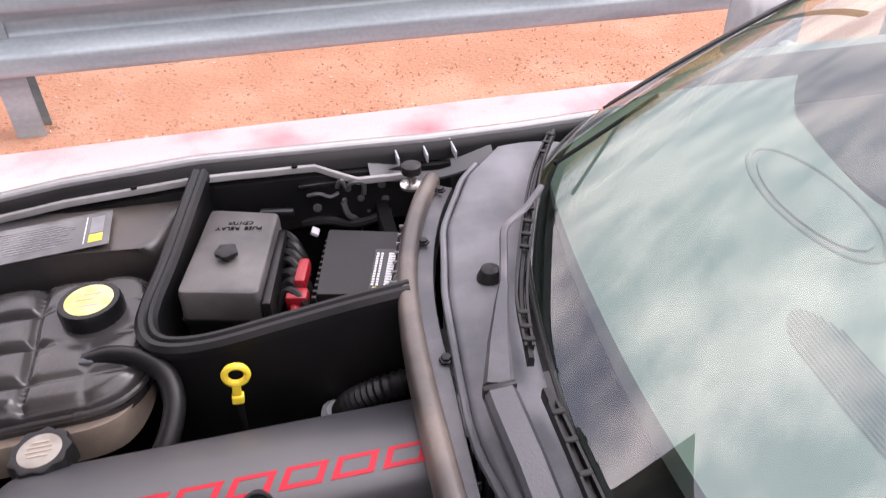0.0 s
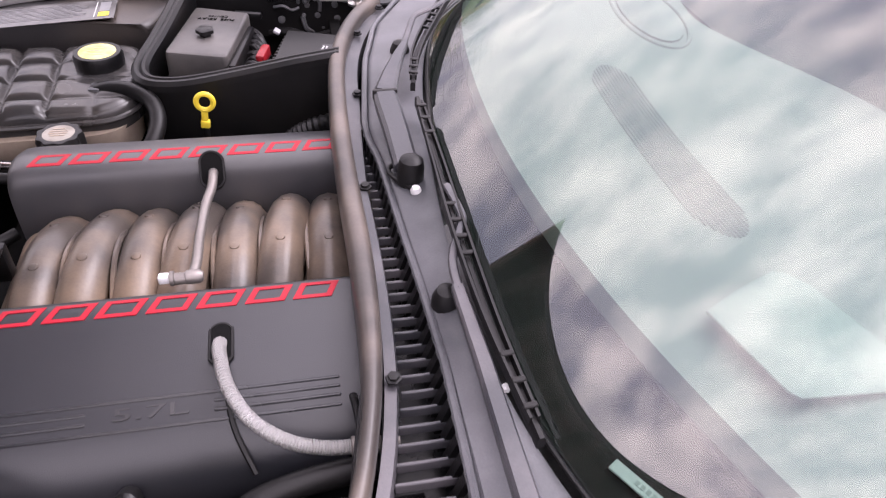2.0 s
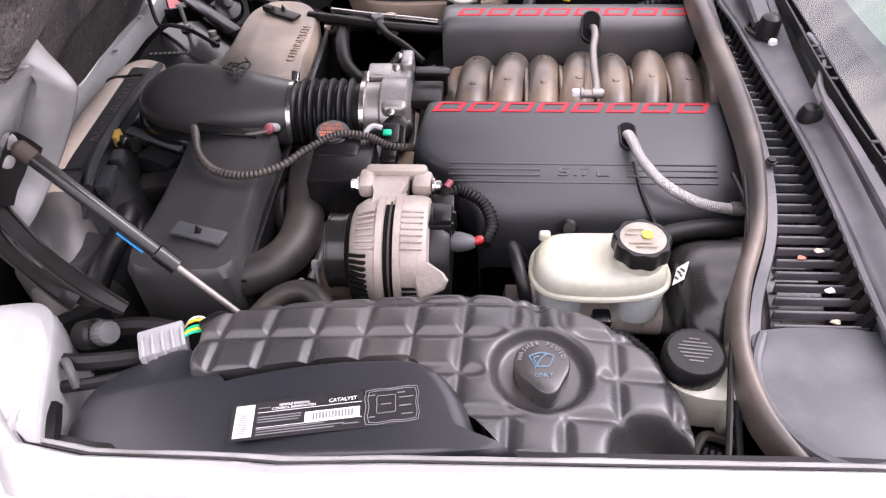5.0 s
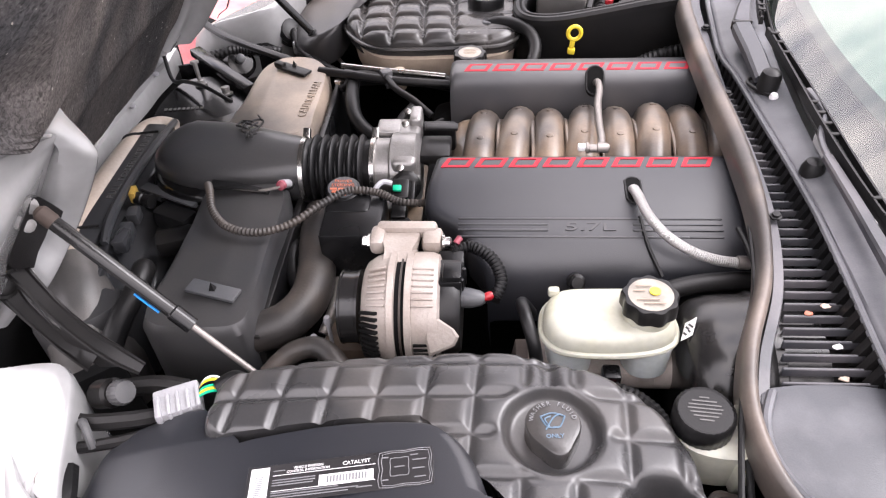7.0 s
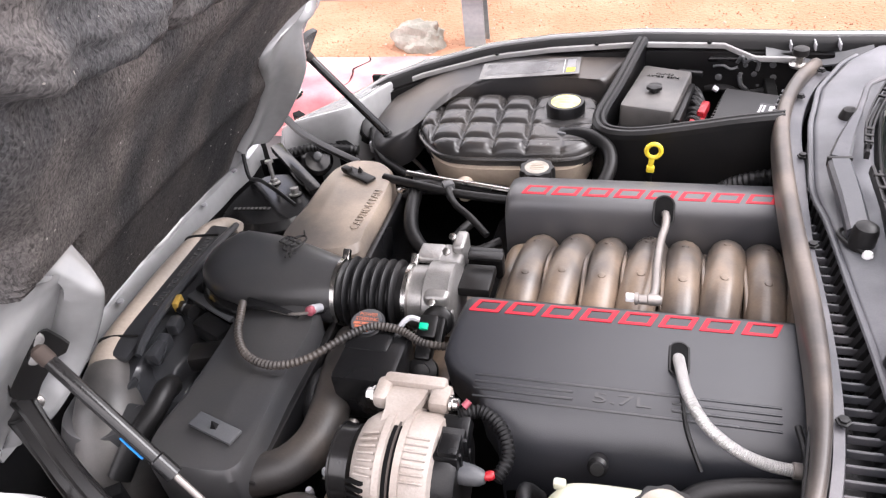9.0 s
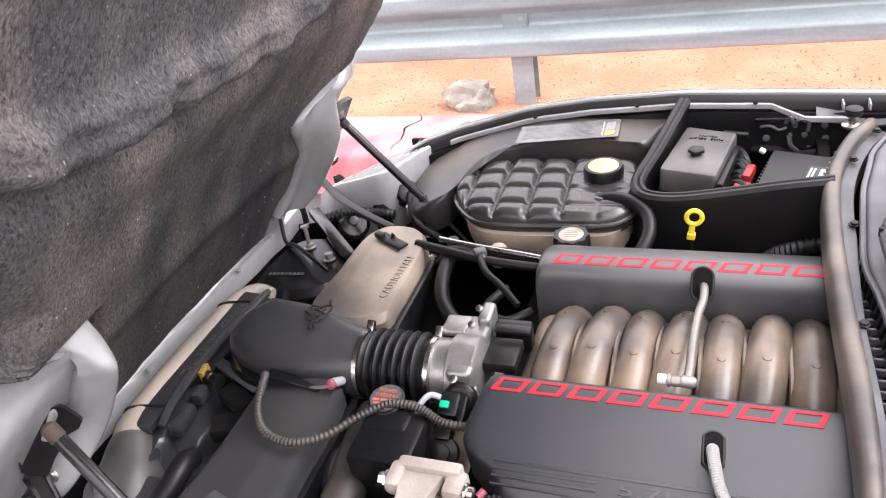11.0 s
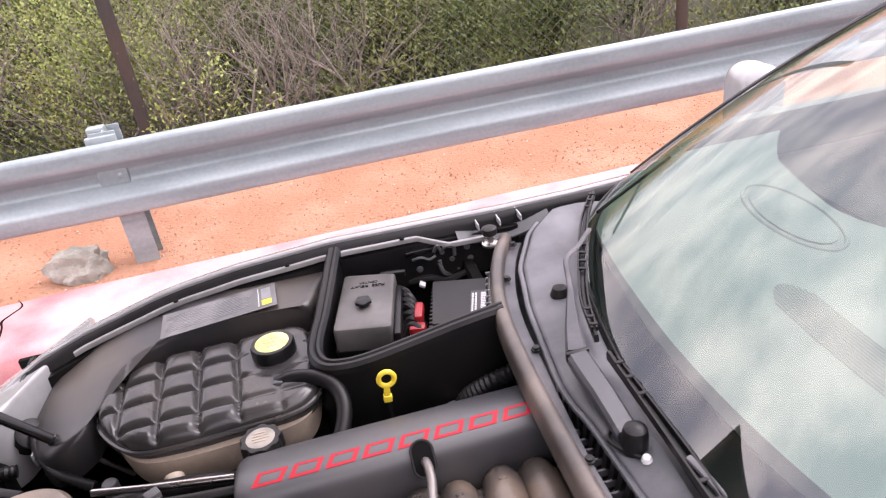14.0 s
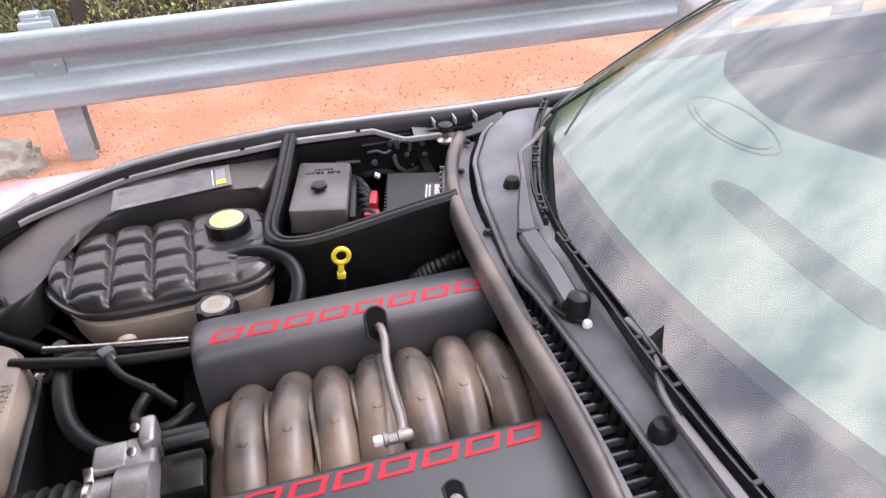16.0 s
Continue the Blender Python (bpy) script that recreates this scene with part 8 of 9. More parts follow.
def build_brake():
    r = thing("brake_fluid_reservoir", (0.21, -0.43, 0.71), "yellowed white brake fluid reservoir with a black cap", "reservoir")
    plan = [(0.136, -0.430), (0.142, -0.402), (0.163, -0.386), (0.215, -0.382), (0.265, -0.387), (0.287, -0.406), (0.293, -0.436), (0.284, -0.460), (0.252, -0.473), (0.20, -0.476), (0.157, -0.470), (0.139, -0.451)]
    bm = bmesh.new()
    pillow(bm, plan, lambda x, y: 0.791 + 0.02 * (x - 0.2) - 0.35 * (y + 0.432) ** 2 * 3, 0.012, edge=0.017, rings_n=20, n=6)
    body = part("upper_tank", bm, "white_plastic", r)
    bm = bmesh.new()
    path = smooth_path([(x + (0.215 - x) * -0.02, y + (-0.437 - y) * -0.02, 0.763 + 0.02 * (x - 0.2)) for x, y in plan], 4, closed=True)
    ring_tube(bm, path, 0.0042, 8, 1)
    part("weld_seam", bm, "white_plastic", body, "yellowed weld seam")
    for cx, w in ((0.170, 0.052), (0.262, 0.054)):
        bm = bmesh.new()
        pillow(bm, [(cx - w / 2, -0.458), (cx - w / 2, -0.410), (cx + w / 2, -0.410), (cx + w / 2, -0.458), (cx, -0.472)], lambda x, y: 0.763, 0.046, edge=0.004, rings_n=4, n=5, flare=-0.08)
        part("lower_tank", bm, "pale_plastic", r, "pale translucent lower chamber")
    bm = bmesh.new()
    block(bm, (0.150, -0.396, 0.787), (0.014, 0.010, 0.012), bevel=0.003)
    part("lug", bm, "white_plastic", body)
    bm = bmesh.new()
    turned(bm, (0.257, -0.434, 0.785), (0, 0, 1), [(0.029, 0), (0.029, 0.018)], 28)
    part("neck", bm, "white_plastic", body)
    c = screw_cap("brake_fluid_cap", (0.257, -0.434, 0.803), 0.0325, 0.020, "plastic", "worn_disc", "black fluted cap", 9, 0.05, "worn grey printed disc", owner=r, disc=0.80)
    m = plane_pose((0.257, -0.434, 0.8258), (1, 0, 0), (0, 0, 1))
    bm = bmesh.new()
    turned(bm, (0.262, -0.431, 0.8250), (0, 0, 1), [(0.0065, 0), (0.0065, 0.0012), (0.001, 0.0014)], 16)
    part("yellow_spot", bm, "yellow", c, "yellow spot")
    bars([(-0.016, 0.002, 0.012), (-0.020, -0.006, 0.004), (-0.018, 0.008, -0.010), (-0.010, 0.014, -0.016)], m, 0.002, "cream", c)
    # master cylinder, level plug
    mcy = thing("master_cylinder", (0.22, -0.43, 0.66), "pale cast brake master cylinder under the reservoir", "master cylinder")
    bm = bmesh.new()
    rod(bm, (0.12, -0.435, 0.690), (0.31, -0.435, 0.690), 0.026, seg=20)
    block(bm, (0.20, -0.435, 0.700), (0.15, 0.06, 0.03), bevel=0.006)
    block(bm, (0.135, -0.465, 0.705), (0.05, 0.03, 0.03), (0, 0, 12), 0.004)
    part("casting", bm, "rough_alu", mcy)
    bm = bmesh.new()
    block(bm, (0.216, -0.482, 0.728), (0.022, 0.022, 0.030), bevel=0.004)
    plug = part("level_plug", bm, "plastic", mcy)
    bm = bmesh.new()
    turned(bm, (0.216, -0.496, 0.730), (0, -1, -0.2), [(0.007, 0), (0.008, 0.006), (0.004, 0.009)], 10)
    part("red_seal", bm, "red_plastic", plug, "red plug seal")
    bm = bmesh.new()
    tube(bm, [(0.125, -0.38, 0.73), (0.112, -0.395, 0.765), (0.115, -0.425, 0.775), (0.125, -0.455, 0.755), (0.13, -0.46, 0.72)], 0.0085, 10, 8)
    tagged(part("reservoir_hose", bm, "rubber"), "black rubber hose curling round the brake reservoir", "hose")
    b = thing("brake_booster", (0.36, -0.46, 0.60), "glossy black brake booster drum at the firewall", "brake booster")
    bm = bmesh.new()
    turned(bm, (0.297, -0.455, 0.690), (1, 0, 0), [(0.02, 0.0), (0.072, 0.003), (0.092, 0.010), (0.103, 0.025), (0.108, 0.045), (0.110, 0.085), (0.114, 0.090), (0.114, 0.100), (0.108, 0.104), (0.108, 0.150)], 56)
    part("drum", bm, "black_paint", b)
    m = plane_pose((0.3045, -0.449, 0.781), (0.12, -0.85, 0.5), (-0.75, -0.02, 0.66)) @ Matrix.Diagonal((0.68, 0.78, 1, 1))
    bm = bmesh.new()
    block(bm, (0, 0, 0), (0.026, 0.036, 0.001), (0, 0, 45), 0.0004, 1)
    bmesh.ops.transform(bm, matrix=m @ Matrix.Diagonal((0.7, 1, 1, 1)), verts=bm.verts)
    lb = part("warning_label", bm, "label_white", b, "white diamond label")
    bars([(-0.006, 0.006, 0.006), (-0.008, 0.001, 0.0), (0.002, 0.008, -0.002), (-0.004, 0.005, -0.009)], m @ Matrix.Translation((0, 0, 0.0008)), 0.003, "label_black", lb)
    # clutch fluid reservoir
    q = thing("clutch_fluid_reservoir", (0.29, -0.59, 0.72), "cream clutch fluid reservoir with a broad black lid", "reservoir")
    bm = bmesh.new()
    pillow(bm, [(0.262, -0.575), (0.285, -0.552), (0.318, -0.556), (0.332, -0.585), (0.333, -0.620), (0.312, -0.628), (0.280, -0.622), (0.262, -0.605)], lambda x, y: 0.796, 0.055, edge=0.004, rings_n=5, n=5, flare=-0.1)
    part("body", bm, "white_plastic", q)
    bm = bmesh.new()
    turned(bm, (0.287, -0.590, 0.794), (0, 0, 1), [(0.029, 0), (0.0305, 0.002), (0.0305, 0.022), (0.028, 0.026), (0.0265, 0.0245), (0.002, 0.0245)], 60, 0.012, 30)
    lid = part("lid", bm, "plastic", q, "black ribbed lid with raised print")
    m = plane_pose((0.287, -0.590, 0.8187), (1, -0.1, 0), (0, 0, 1))
    rnd = random.Random(12)
    bars([(-w, w, 0.016 - 0.0045 * i) for i, w in enumerate((0.005, 0.012, 0.016, 0.017, 0.015, 0.012, 0.007))], m, 0.0016, "faint_print", lid)
    bm = bmesh.new()
    block(bm, (0.322, -0.628, 0.760), (0.012, 0.02, 0.05), (10, 0, 10), 0.004)
    part("spout", bm, "white_plastic", q)
    # small things between the tank and the seal
    x = thing("wiring_plug", (0.29, -0.675, 0.74), "cream and brown wiring plug low beside the washer tank", "plug")
    bm = bmesh.new()
    block(bm, (0.292, -0.678, 0.752), (0.020, 0.016, 0.016), (0, 0, 20), 0.003)
    block(bm, (0.284, -0.700, 0.760), (0.012, 0.010, 0.010), (0, 0, 10), 0.002)
    part("shell", bm, "white_plastic", x)
    bm = bmesh.new()
    tube(bm, [(0.285, -0.665, 0.755), (0.295, -0.650, 0.760), (0.31, -0.645, 0.752), (0.335, -0.650, 0.745)], 0.005, 8, 6)
    part("lead", bm, "dusty_rubber", x)
    for pts, r in (([(0.20, -0.51, 0.75), (0.235, -0.525, 0.752), (0.262, -0.55, 0.745), (0.27, -0.58, 0.73)], 0.009), ([(0.27, -0.64, 0.745), (0.30, -0.655, 0.74), (0.34, -0.66, 0.73), (0.37, -0.65, 0.71)], 0.010)):
        bm = bmesh.new()
        tube(bm, pts, r, 8, 12, ridges=0.0015)
        tagged(part("corrugated_loom", bm, "rubber"), "black corrugated loom beside the washer tank", "wiring loom")


def waffle(px, py, ox, oy, depth, width, lean=0.0, soft=0.0035):
    """Pressed grid lines: px, py the pitch; ox, oy the origin."""
    def g(x, y):
        u = ((x - ox - lean * (y - oy)) / px) % 1.0
        v = ((y - oy) / py) % 1.0
        du, dv = min(u, 1 - u) * px, min(v, 1 - v) * py
        gx, gy = math.exp(-(du / width) ** 2), math.exp(-(dv / width) ** 2)
        dome = 1 - (math.sin(math.pi * u) * math.sin(math.pi * v)) ** 0.6
        return depth * max(gx, gy) + soft * dome
    return g


def build_washer():
    t = thing("washer_tank", (0.05, -0.6, 0.72), "black quilted washer fluid tank with a lobed cap", "washer tank")
    plan = [(-0.232, -0.598), (-0.232, -0.570), (-0.226, -0.540), (-0.205, -0.524), (-0.15, -0.515), (-0.086, -0.511), (0.0, -0.506), (0.09, -0.506), (0.16, -0.522), (0.217, -0.552), (0.256, -0.595), (0.274, -0.645), (0.268, -0.70), (0.20, -0.712), (0.115, -0.711), (0.095, -0.690), (0.075, -0.645), (0.042, -0.612), (-0.01, -0.603), (-0.07, -0.602), (-0.13, -0.607), (-0.195, -0.613), (-0.222, -0.612)]
    cap = (0.135, -0.612)
    w = waffle(0.052, 0.047, 0.135 - 0.026, -0.570, 0.0050, 0.0062, 0.06, 0.0022)

    def top(x, y):
        return lookup([(-0.23, 0.796), (-0.1, 0.808), (0.05, 0.817), (0.15, 0.817), (0.27, 0.808)], x) - 0.10 * max(0, y + 0.56) * 1.5

    def groove(x, y):
        d = math.hypot(x - cap[0], y - cap[1])
        dish = 0.016 * (1 / (1 + math.exp((d - 0.047) / 0.0022)))
        bite = 0.05 / (1 + math.exp((math.hypot(x - 0.235, y + 0.70) - 0.035) / 0.003))
        gutter = 0.014 * math.exp(-((x - cap[0]) / 0.009) ** 2) * (1 if -0.56 < y else 0) * 0.6
        return dish + w(x, y) / (1 + math.exp(-(d - 0.058) / 0.003)) + bite + gutter
    bm = bmesh.new()
    pillow(bm, plan, top, 0.09, edge=0.016, groove=groove, rings_n=120, n=20)
    part("tank_shell", bm, "washer_shell", t, angle=60)
    # moulded seam and spout under the rim
    bm = bmesh.new()
    ring_tube(bm, [(x, y, top(x, y) - 0.050) for x, y in plan], 0.0035, 6, 5)
    part("weld_seam", bm, "washer_shell", t)
    bm = bmesh.new()
    turned(bm, (-0.214, -0.585, 0.748), (-1, 0.2, 0.1), [(0.011, -0.01), (0.011, 0.012), (0.008, 0.014), (0.008, 0.03)], 14)
    part("outlet", bm, "plastic", t)
    bm = bmesh.new()
    out = []
    for j in range(60):
        a = 2 * math.pi * j / 60
        r = 0.0275 + 0.010 * max(0, math.cos(a + 1.40)) ** 10
        out.append((cap[0] + r * math.cos(a), cap[1] + r * math.sin(a)))
    slab(bm, out, 0.797, 0.826, 0.004)
    c = part("washer_cap", bm, "tank", t, "black lobed cap with faint print")
    m = plane_pose((cap[0], cap[1], 0.8268), (1, 0.06, 0), (0, 0, 1))
    for i, ch in enumerate("WASHER FLUID"):
        if ch != " ":
            a = radians(168 - 156 * i / 11)
            writing(ch, m @ Matrix.Translation((0.0212 * math.cos(a), 0.0212 * math.sin(a), 0)) @ Matrix.Rotation(a - math.pi / 2, 4, "Z"), 0.0066, "label_grey", c, "letter", 0.0002)
    writing("ONLY", m @ Matrix.Translation((0, -0.0165, 0)), 0.0066, "blue_print", c, "lettering", 0.0002)
    bm = bmesh.new()
    for pts in ([(-0.012, 0.006), (0.0, 0.010), (0.012, 0.006)], [(-0.012, 0.006), (-0.006, -0.006), (0.006, -0.006)], [(0.012, 0.006), (0.006, -0.006), (0.0, -0.006)], [(-0.008, -0.009), (0.0, 0.004), (0.006, 0.008)], [(-0.004, -0.006), (-0.008, 0.003), (-0.002, 0.006)]):
        tube(bm, [m @ Vector((x, y, 0)) for x, y in pts], 0.0008, 4, 4)
    part("symbol", bm, "blue_print", c, "faint blue washer symbol")
    # wheelhouse panel with the emission label
    p = thing("wheelhouse_panel", (-0.1, -0.66, 0.72), "smooth black wheelhouse panel carrying a printed label", "panel")
    bm = bmesh.new()

    def ptop(x, y):
        return 0.8235 + 0.110 * x - 0.31 * x * x - 0.10 * max(0, -0.27 - x) - 0.25 * max(0, y + 0.615)
    pillow(bm, [(-0.352, -0.714), (-0.366, -0.680), (-0.366, -0.630), (-0.360, -0.598), (-0.342, -0.577), (-0.305, -0.566), (-0.268, -0.558), (-0.248, -0.562), (-0.243, -0.585), (-0.238, -0.612), (-0.222, -0.624), (-0.195, -0.622), (-0.13, -0.616), (-0.07, -0.611), (-0.01, -0.612), (0.030, -0.620), (0.056, -0.650), (0.072, -0.690), (0.078, -0.716)], ptop, 0.08, edge=0.012, rings_n=24, n=6)
    part("panel_shell", bm, "cover", p, angle=60)
    c0, c1 = Vector((-0.160, -0.6830, ptop(-0.160, -0.68) + 0.0012)), Vector((0.022, -0.6640, ptop(0.022, -0.66) + 0.0012))
    m = plane_pose((c0 + c1) / 2 + Vector((0, 0.002, 0.0042)), c1 - c0, (-0.10, -0.02, 1)) @ Matrix.Diagonal((0.955, 0.90, 1, 1))
    bm = bmesh.new()
    block(bm, (0, 0, 0), (0.190, 0.044, 0.0008), bevel=0.0003, seg=1)
    bmesh.ops.transform(bm, matrix=m, verts=bm.verts)
    lab = part("emission_label", bm, "label_black", p, "black emission label with white print")
    up = m @ Matrix.Translation((0, 0, 0.0007))
    bars([(-0.091, -0.072, 0)], up, 0.038, "label_white", lab, "white_field", 0.0002)
    bars([(-0.0865, -0.0775, -0.014 + 0.0022 * i) for i in range(11)], up @ Matrix.Translation((0, 0, 0.0005)), 0.0011, "label_grey", lab, "bar_code", 0.0001)
    bars([(-0.02, 0.035, -0.003)], up, 0.012, "label_white", lab, "white_field", 0.0002)
    bars([(-0.012 + 0.0032 * i, -0.0100 + 0.0032 * i, -0.003) for i in range(13)], up @ Matrix.Translation((0, 0, 0.0005)), 0.008, "label_grey", lab, "bar_code", 0.0001)
    writing("CATALYST", up @ Matrix.Translation((0.0175, 0.0135, 0)), 0.0060, "label_white", lab, width=0.028, depth=0.0002)
    writing("VEHICLE EMISSION\nCONTROL INFORMATION", up @ Matrix.Translation((-0.032, 0.0135, 0)), 0.0040, "label_white", lab, width=0.044, depth=0.0002)
    bars([(-0.068, -0.056, 0.014), (-0.068, -0.024, 0.003), (-0.068, -0.024, 0.000), (-0.068, -0.026, -0.003), (-0.068, 0.0, -0.0115), (-0.068, 0.02, -0.0145), (-0.068, 0.01, -0.0175), (0.018, 0.034, -0.016)], up, 0.0010, "label_grey", lab, "print_bar", 0.0002)
    bars([(-0.068, 0.037, 0.0085), (-0.068, 0.037, -0.0095)], up, 0.0005, "label_white", lab, "rule_line", 0.0002)
    bm = bmesh.new()
    for rect in ((0.052, 0.070, -0.008, 0.012), (0.044, 0.090, -0.018, 0.018), (0.041, 0.092, -0.020, 0.020)):
        x0, x1, y0, y1 = rect
        ring_tube(bm, [up @ Vector(v) for v in ((x0, y0, 0), ((x0 + x1) / 2, y0, 0), (x1, y0, 0), (x1, (y0 + y1) / 2, 0), (x1, y1, 0), ((x0 + x1) / 2, y1, 0), (x0, y1, 0), (x0, (y0 + y1) / 2, 0))], 0.0004, 4, 2)
    part("hose_diagram", bm, "label_grey", lab, "white line diagram")
    bars([(0.044, 0.050, 0.014), (0.072, 0.08, 0.014), (0.074, 0.088, 0.008), (0.074, 0.086, -0.002), (0.044, 0.05, -0.012), (0.076, 0.087, -0.012), (0.056, 0.066, 0.002)], up, 0.0011, "label_grey", lab, "print_bar", 0.0002)


build_alternator()
build_front_left()
build_brake()
build_washer()


# ---- passenger side of the bay ----
def build_degas():
    t = thing("coolant_tank", (-0.05, 0.42, 0.69), "black quilted coolant tank with a cream lower half", "coolant tank")
    plan = [(-0.243, 0.43), (-0.240, 0.49), (-0.205, 0.533), (-0.13, 0.552), (0.0, 0.552), (0.09, 0.548), (0.127, 0.515), (0.132, 0.44), (0.125, 0.382), (0.106, 0.345), (0.07, 0.328), (-0.01, 0.324), (-0.10, 0.321), (-0.165, 0.331), (-0.210, 0.370)]
    cap = (0.056, 0.470)
    w = waffle(0.0655, 0.061, -0.009, 0.427, 0.0080, 0.0060, -0.045, 0.006)

    def groove(x, y):
        d = math.hypot(x - cap[0], y - cap[1])
        k = 1 / (1 + math.exp((d - 0.062) / 0.004))
        flat = 1 / (1 + math.exp(-(x - 0.012 - 0.10 * (y - 0.45)) / 0.003)) * (1 / (1 + math.exp((y - 0.43) / 0.004)))
        return w(x, y) * (1 - k) * (1 - 0.75 * flat) + 0.004 * k + 0.012 * flat * max(0, 0.44 - y) / 0.15
    bm = bmesh.new()
    pillow(bm, plan, lambda x, y: 0.783 - 0.06 * max(0, 0.36 - y) - 0.06 * max(0, -0.12 - x), 0.026, edge=0.022, groove=groove, rings_n=120, n=20)
    part("upper_shell", bm, "tank", t, angle=60)
    low = [(-0.235, 0.43), (-0.232, 0.487), (-0.20, 0.527), (-0.13, 0.545), (0.0, 0.545), (0.09, 0.540), (0.120, 0.510), (0.124, 0.44), (0.118, 0.378), (0.100, 0.338), (0.066, 0.319), (-0.01, 0.314), (-0.10, 0.312), (-0.162, 0.322), (-0.204, 0.362)]
    bm = bmesh.new()
    pillow(bm, low, lambda x, y: 0.742 - 0.08 * max(0, 0.36 - y), 0.055, edge=0.004, rings_n=5, n=8, flare=-0.05)
    part("lower_half", bm, "cream", t, "stained cream lower half")
    bm = bmesh.new()
    turned(bm, (-0.12, 0.295, 0.715), (0.2, -0.9, -0.3), [(0.016, 0), (0.016, 0.02), (0.012, 0.022), (0.012, 0.04)], 14)
    part("outlet", bm, "cream", t)
    bm = bmesh.new()
    ring_tube(bm, [(-0.055 + (x + 0.055) * 1.012, 0.43 + (y - 0.43) * 1.016, 0.7545 - 0.06 * max(0, 0.36 - y) - 0.06 * max(0, -0.12 - x)) for x, y in plan], 0.0048, 8, 8)
    part("moulded_rim", bm, "tank", t, "black rim round the tank's seam")
    bm = bmesh.new()
    turned(bm, (*cap, 0.766), (0, 0, 1), [(0.060, -0.01), (0.055, 0.004), (0.0515, 0.011), (0.047, 0.012), (0.040, 0.008)], 40)
    part("filler_neck", bm, "tank", t)
    c = screw_cap("coolant_cap", (cap[0], cap[1], 0.777), 0.0385, 0.024, "plastic", "pale_yellow", "black coolant cap", 24, 0.012, "worn yellow printed top", owner=t, disc=0.76)
    m = plane_pose((cap[0], cap[1], 0.8020), (-1, 0, 0), (0, 0, 1))
    bars([(-0.012, 0.012, 0.012), (-0.006, 0.016, 0.0), (-0.014, 0.006, -0.010)], m, 0.003, "cream", c)
    h = thing("coolant_hose", (0.11, 0.33, 0.70), "black rubber hose looping from the coolant tank", "hose")
    bm = bmesh.new()
    tube(bm, [(0.055, 0.392, 0.768), (0.085, 0.388, 0.776), (0.120, 0.374, 0.776), (0.148, 0.348, 0.768), (0.156, 0.310, 0.752), (0.140, 0.270, 0.728), (0.105, 0.245, 0.700)], 0.0125, 14, 8)
    part("hose", bm, "rubber", h)
    bm = bmesh.new()
    block(bm, (0.060, 0.392, 0.770), (0.020, 0.026, 0.020), (0, 0, -8), 0.004)
    part("clip", bm, "dark_grey", h)
    bm = bmesh.new()
    tube(bm, [(-0.235, 0.250, 0.712), (-0.20, 0.258, 0.722), (-0.165, 0.262, 0.722), (-0.14, 0.272, 0.716), (-0.06, 0.262, 0.716), (0.0, 0.245, 0.712)], 0.0155, 14, 8)
    tagged(part("coolant_hose", bm, "rubber"), "black rubber hose below the coolant tank with worn print", "hose")


def build_right_panel():
    p = thing("wheelhouse_panel", (0, 0.62, 0.72), "dusty black wheelhouse panel with a bleached label", "panel")
    bm = bmesh.new()

    def ptop(x, y):
        return lookup([(-0.41, 0.690), (-0.36, 0.732), (-0.28, 0.768), (-0.2, 0.790), (-0.1, 0.806), (0.0, 0.812), (0.15, 0.808)], x) - 0.10 * max(0, 0.56 - y)
    pillow(bm, [(-0.385, 0.690), (-0.405, 0.62), (-0.395, 0.53), (-0.37, 0.455), (-0.325, 0.405), (-0.265, 0.415), (-0.238, 0.50), (-0.195, 0.545), (-0.12, 0.562), (0.0, 0.563), (0.10, 0.558), (0.132, 0.56), (0.158, 0.62), (0.172, 0.686), (0.0, 0.690), (-0.2, 0.690)], ptop, 0.06, edge=0.012, rings_n=26, n=6)
    part("panel_shell", bm, "dusty_plastic", p, angle=60)
    m = plane_pose((-0.036, 0.602, ptop(-0.036, 0.602) + 0.0022), (1, 0.035, 0.055), (-0.055, 0, 1))
    bm = bmesh.new()
    block(bm, (0, 0, 0), (0.215, 0.084, 0.0008), bevel=0.0003, seg=1)
    bmesh.ops.transform(bm, matrix=m, verts=bm.verts)
    lab = part("caution_label", bm, "clear_label", p, "sun-bleached caution label")
    up = m @ Matrix.Translation((0, 0, 0.0007))
    rnd = random.Random(8)
    bars([(-0.098 + 0.01 * rnd.random(), 0.066 - 0.03 * rnd.random(), 0.028 - 0.0058 * i) for i in range(10)], up, 0.0014, "label_grey", lab, "print_bar", 0.0002)
    bars([(0.080, 0.098, -0.022)], up, 0.018, "yellow", lab, "yellow_field", 0.0002)
    bars([(0.080, 0.098, 0.010)], up, 0.040, "label_grey", lab, "grey_field", 0.0002)
    bars([(0.0735, 0.0747, 0)], up, 0.066, "label_white", lab, "rule_line", 0.0002)


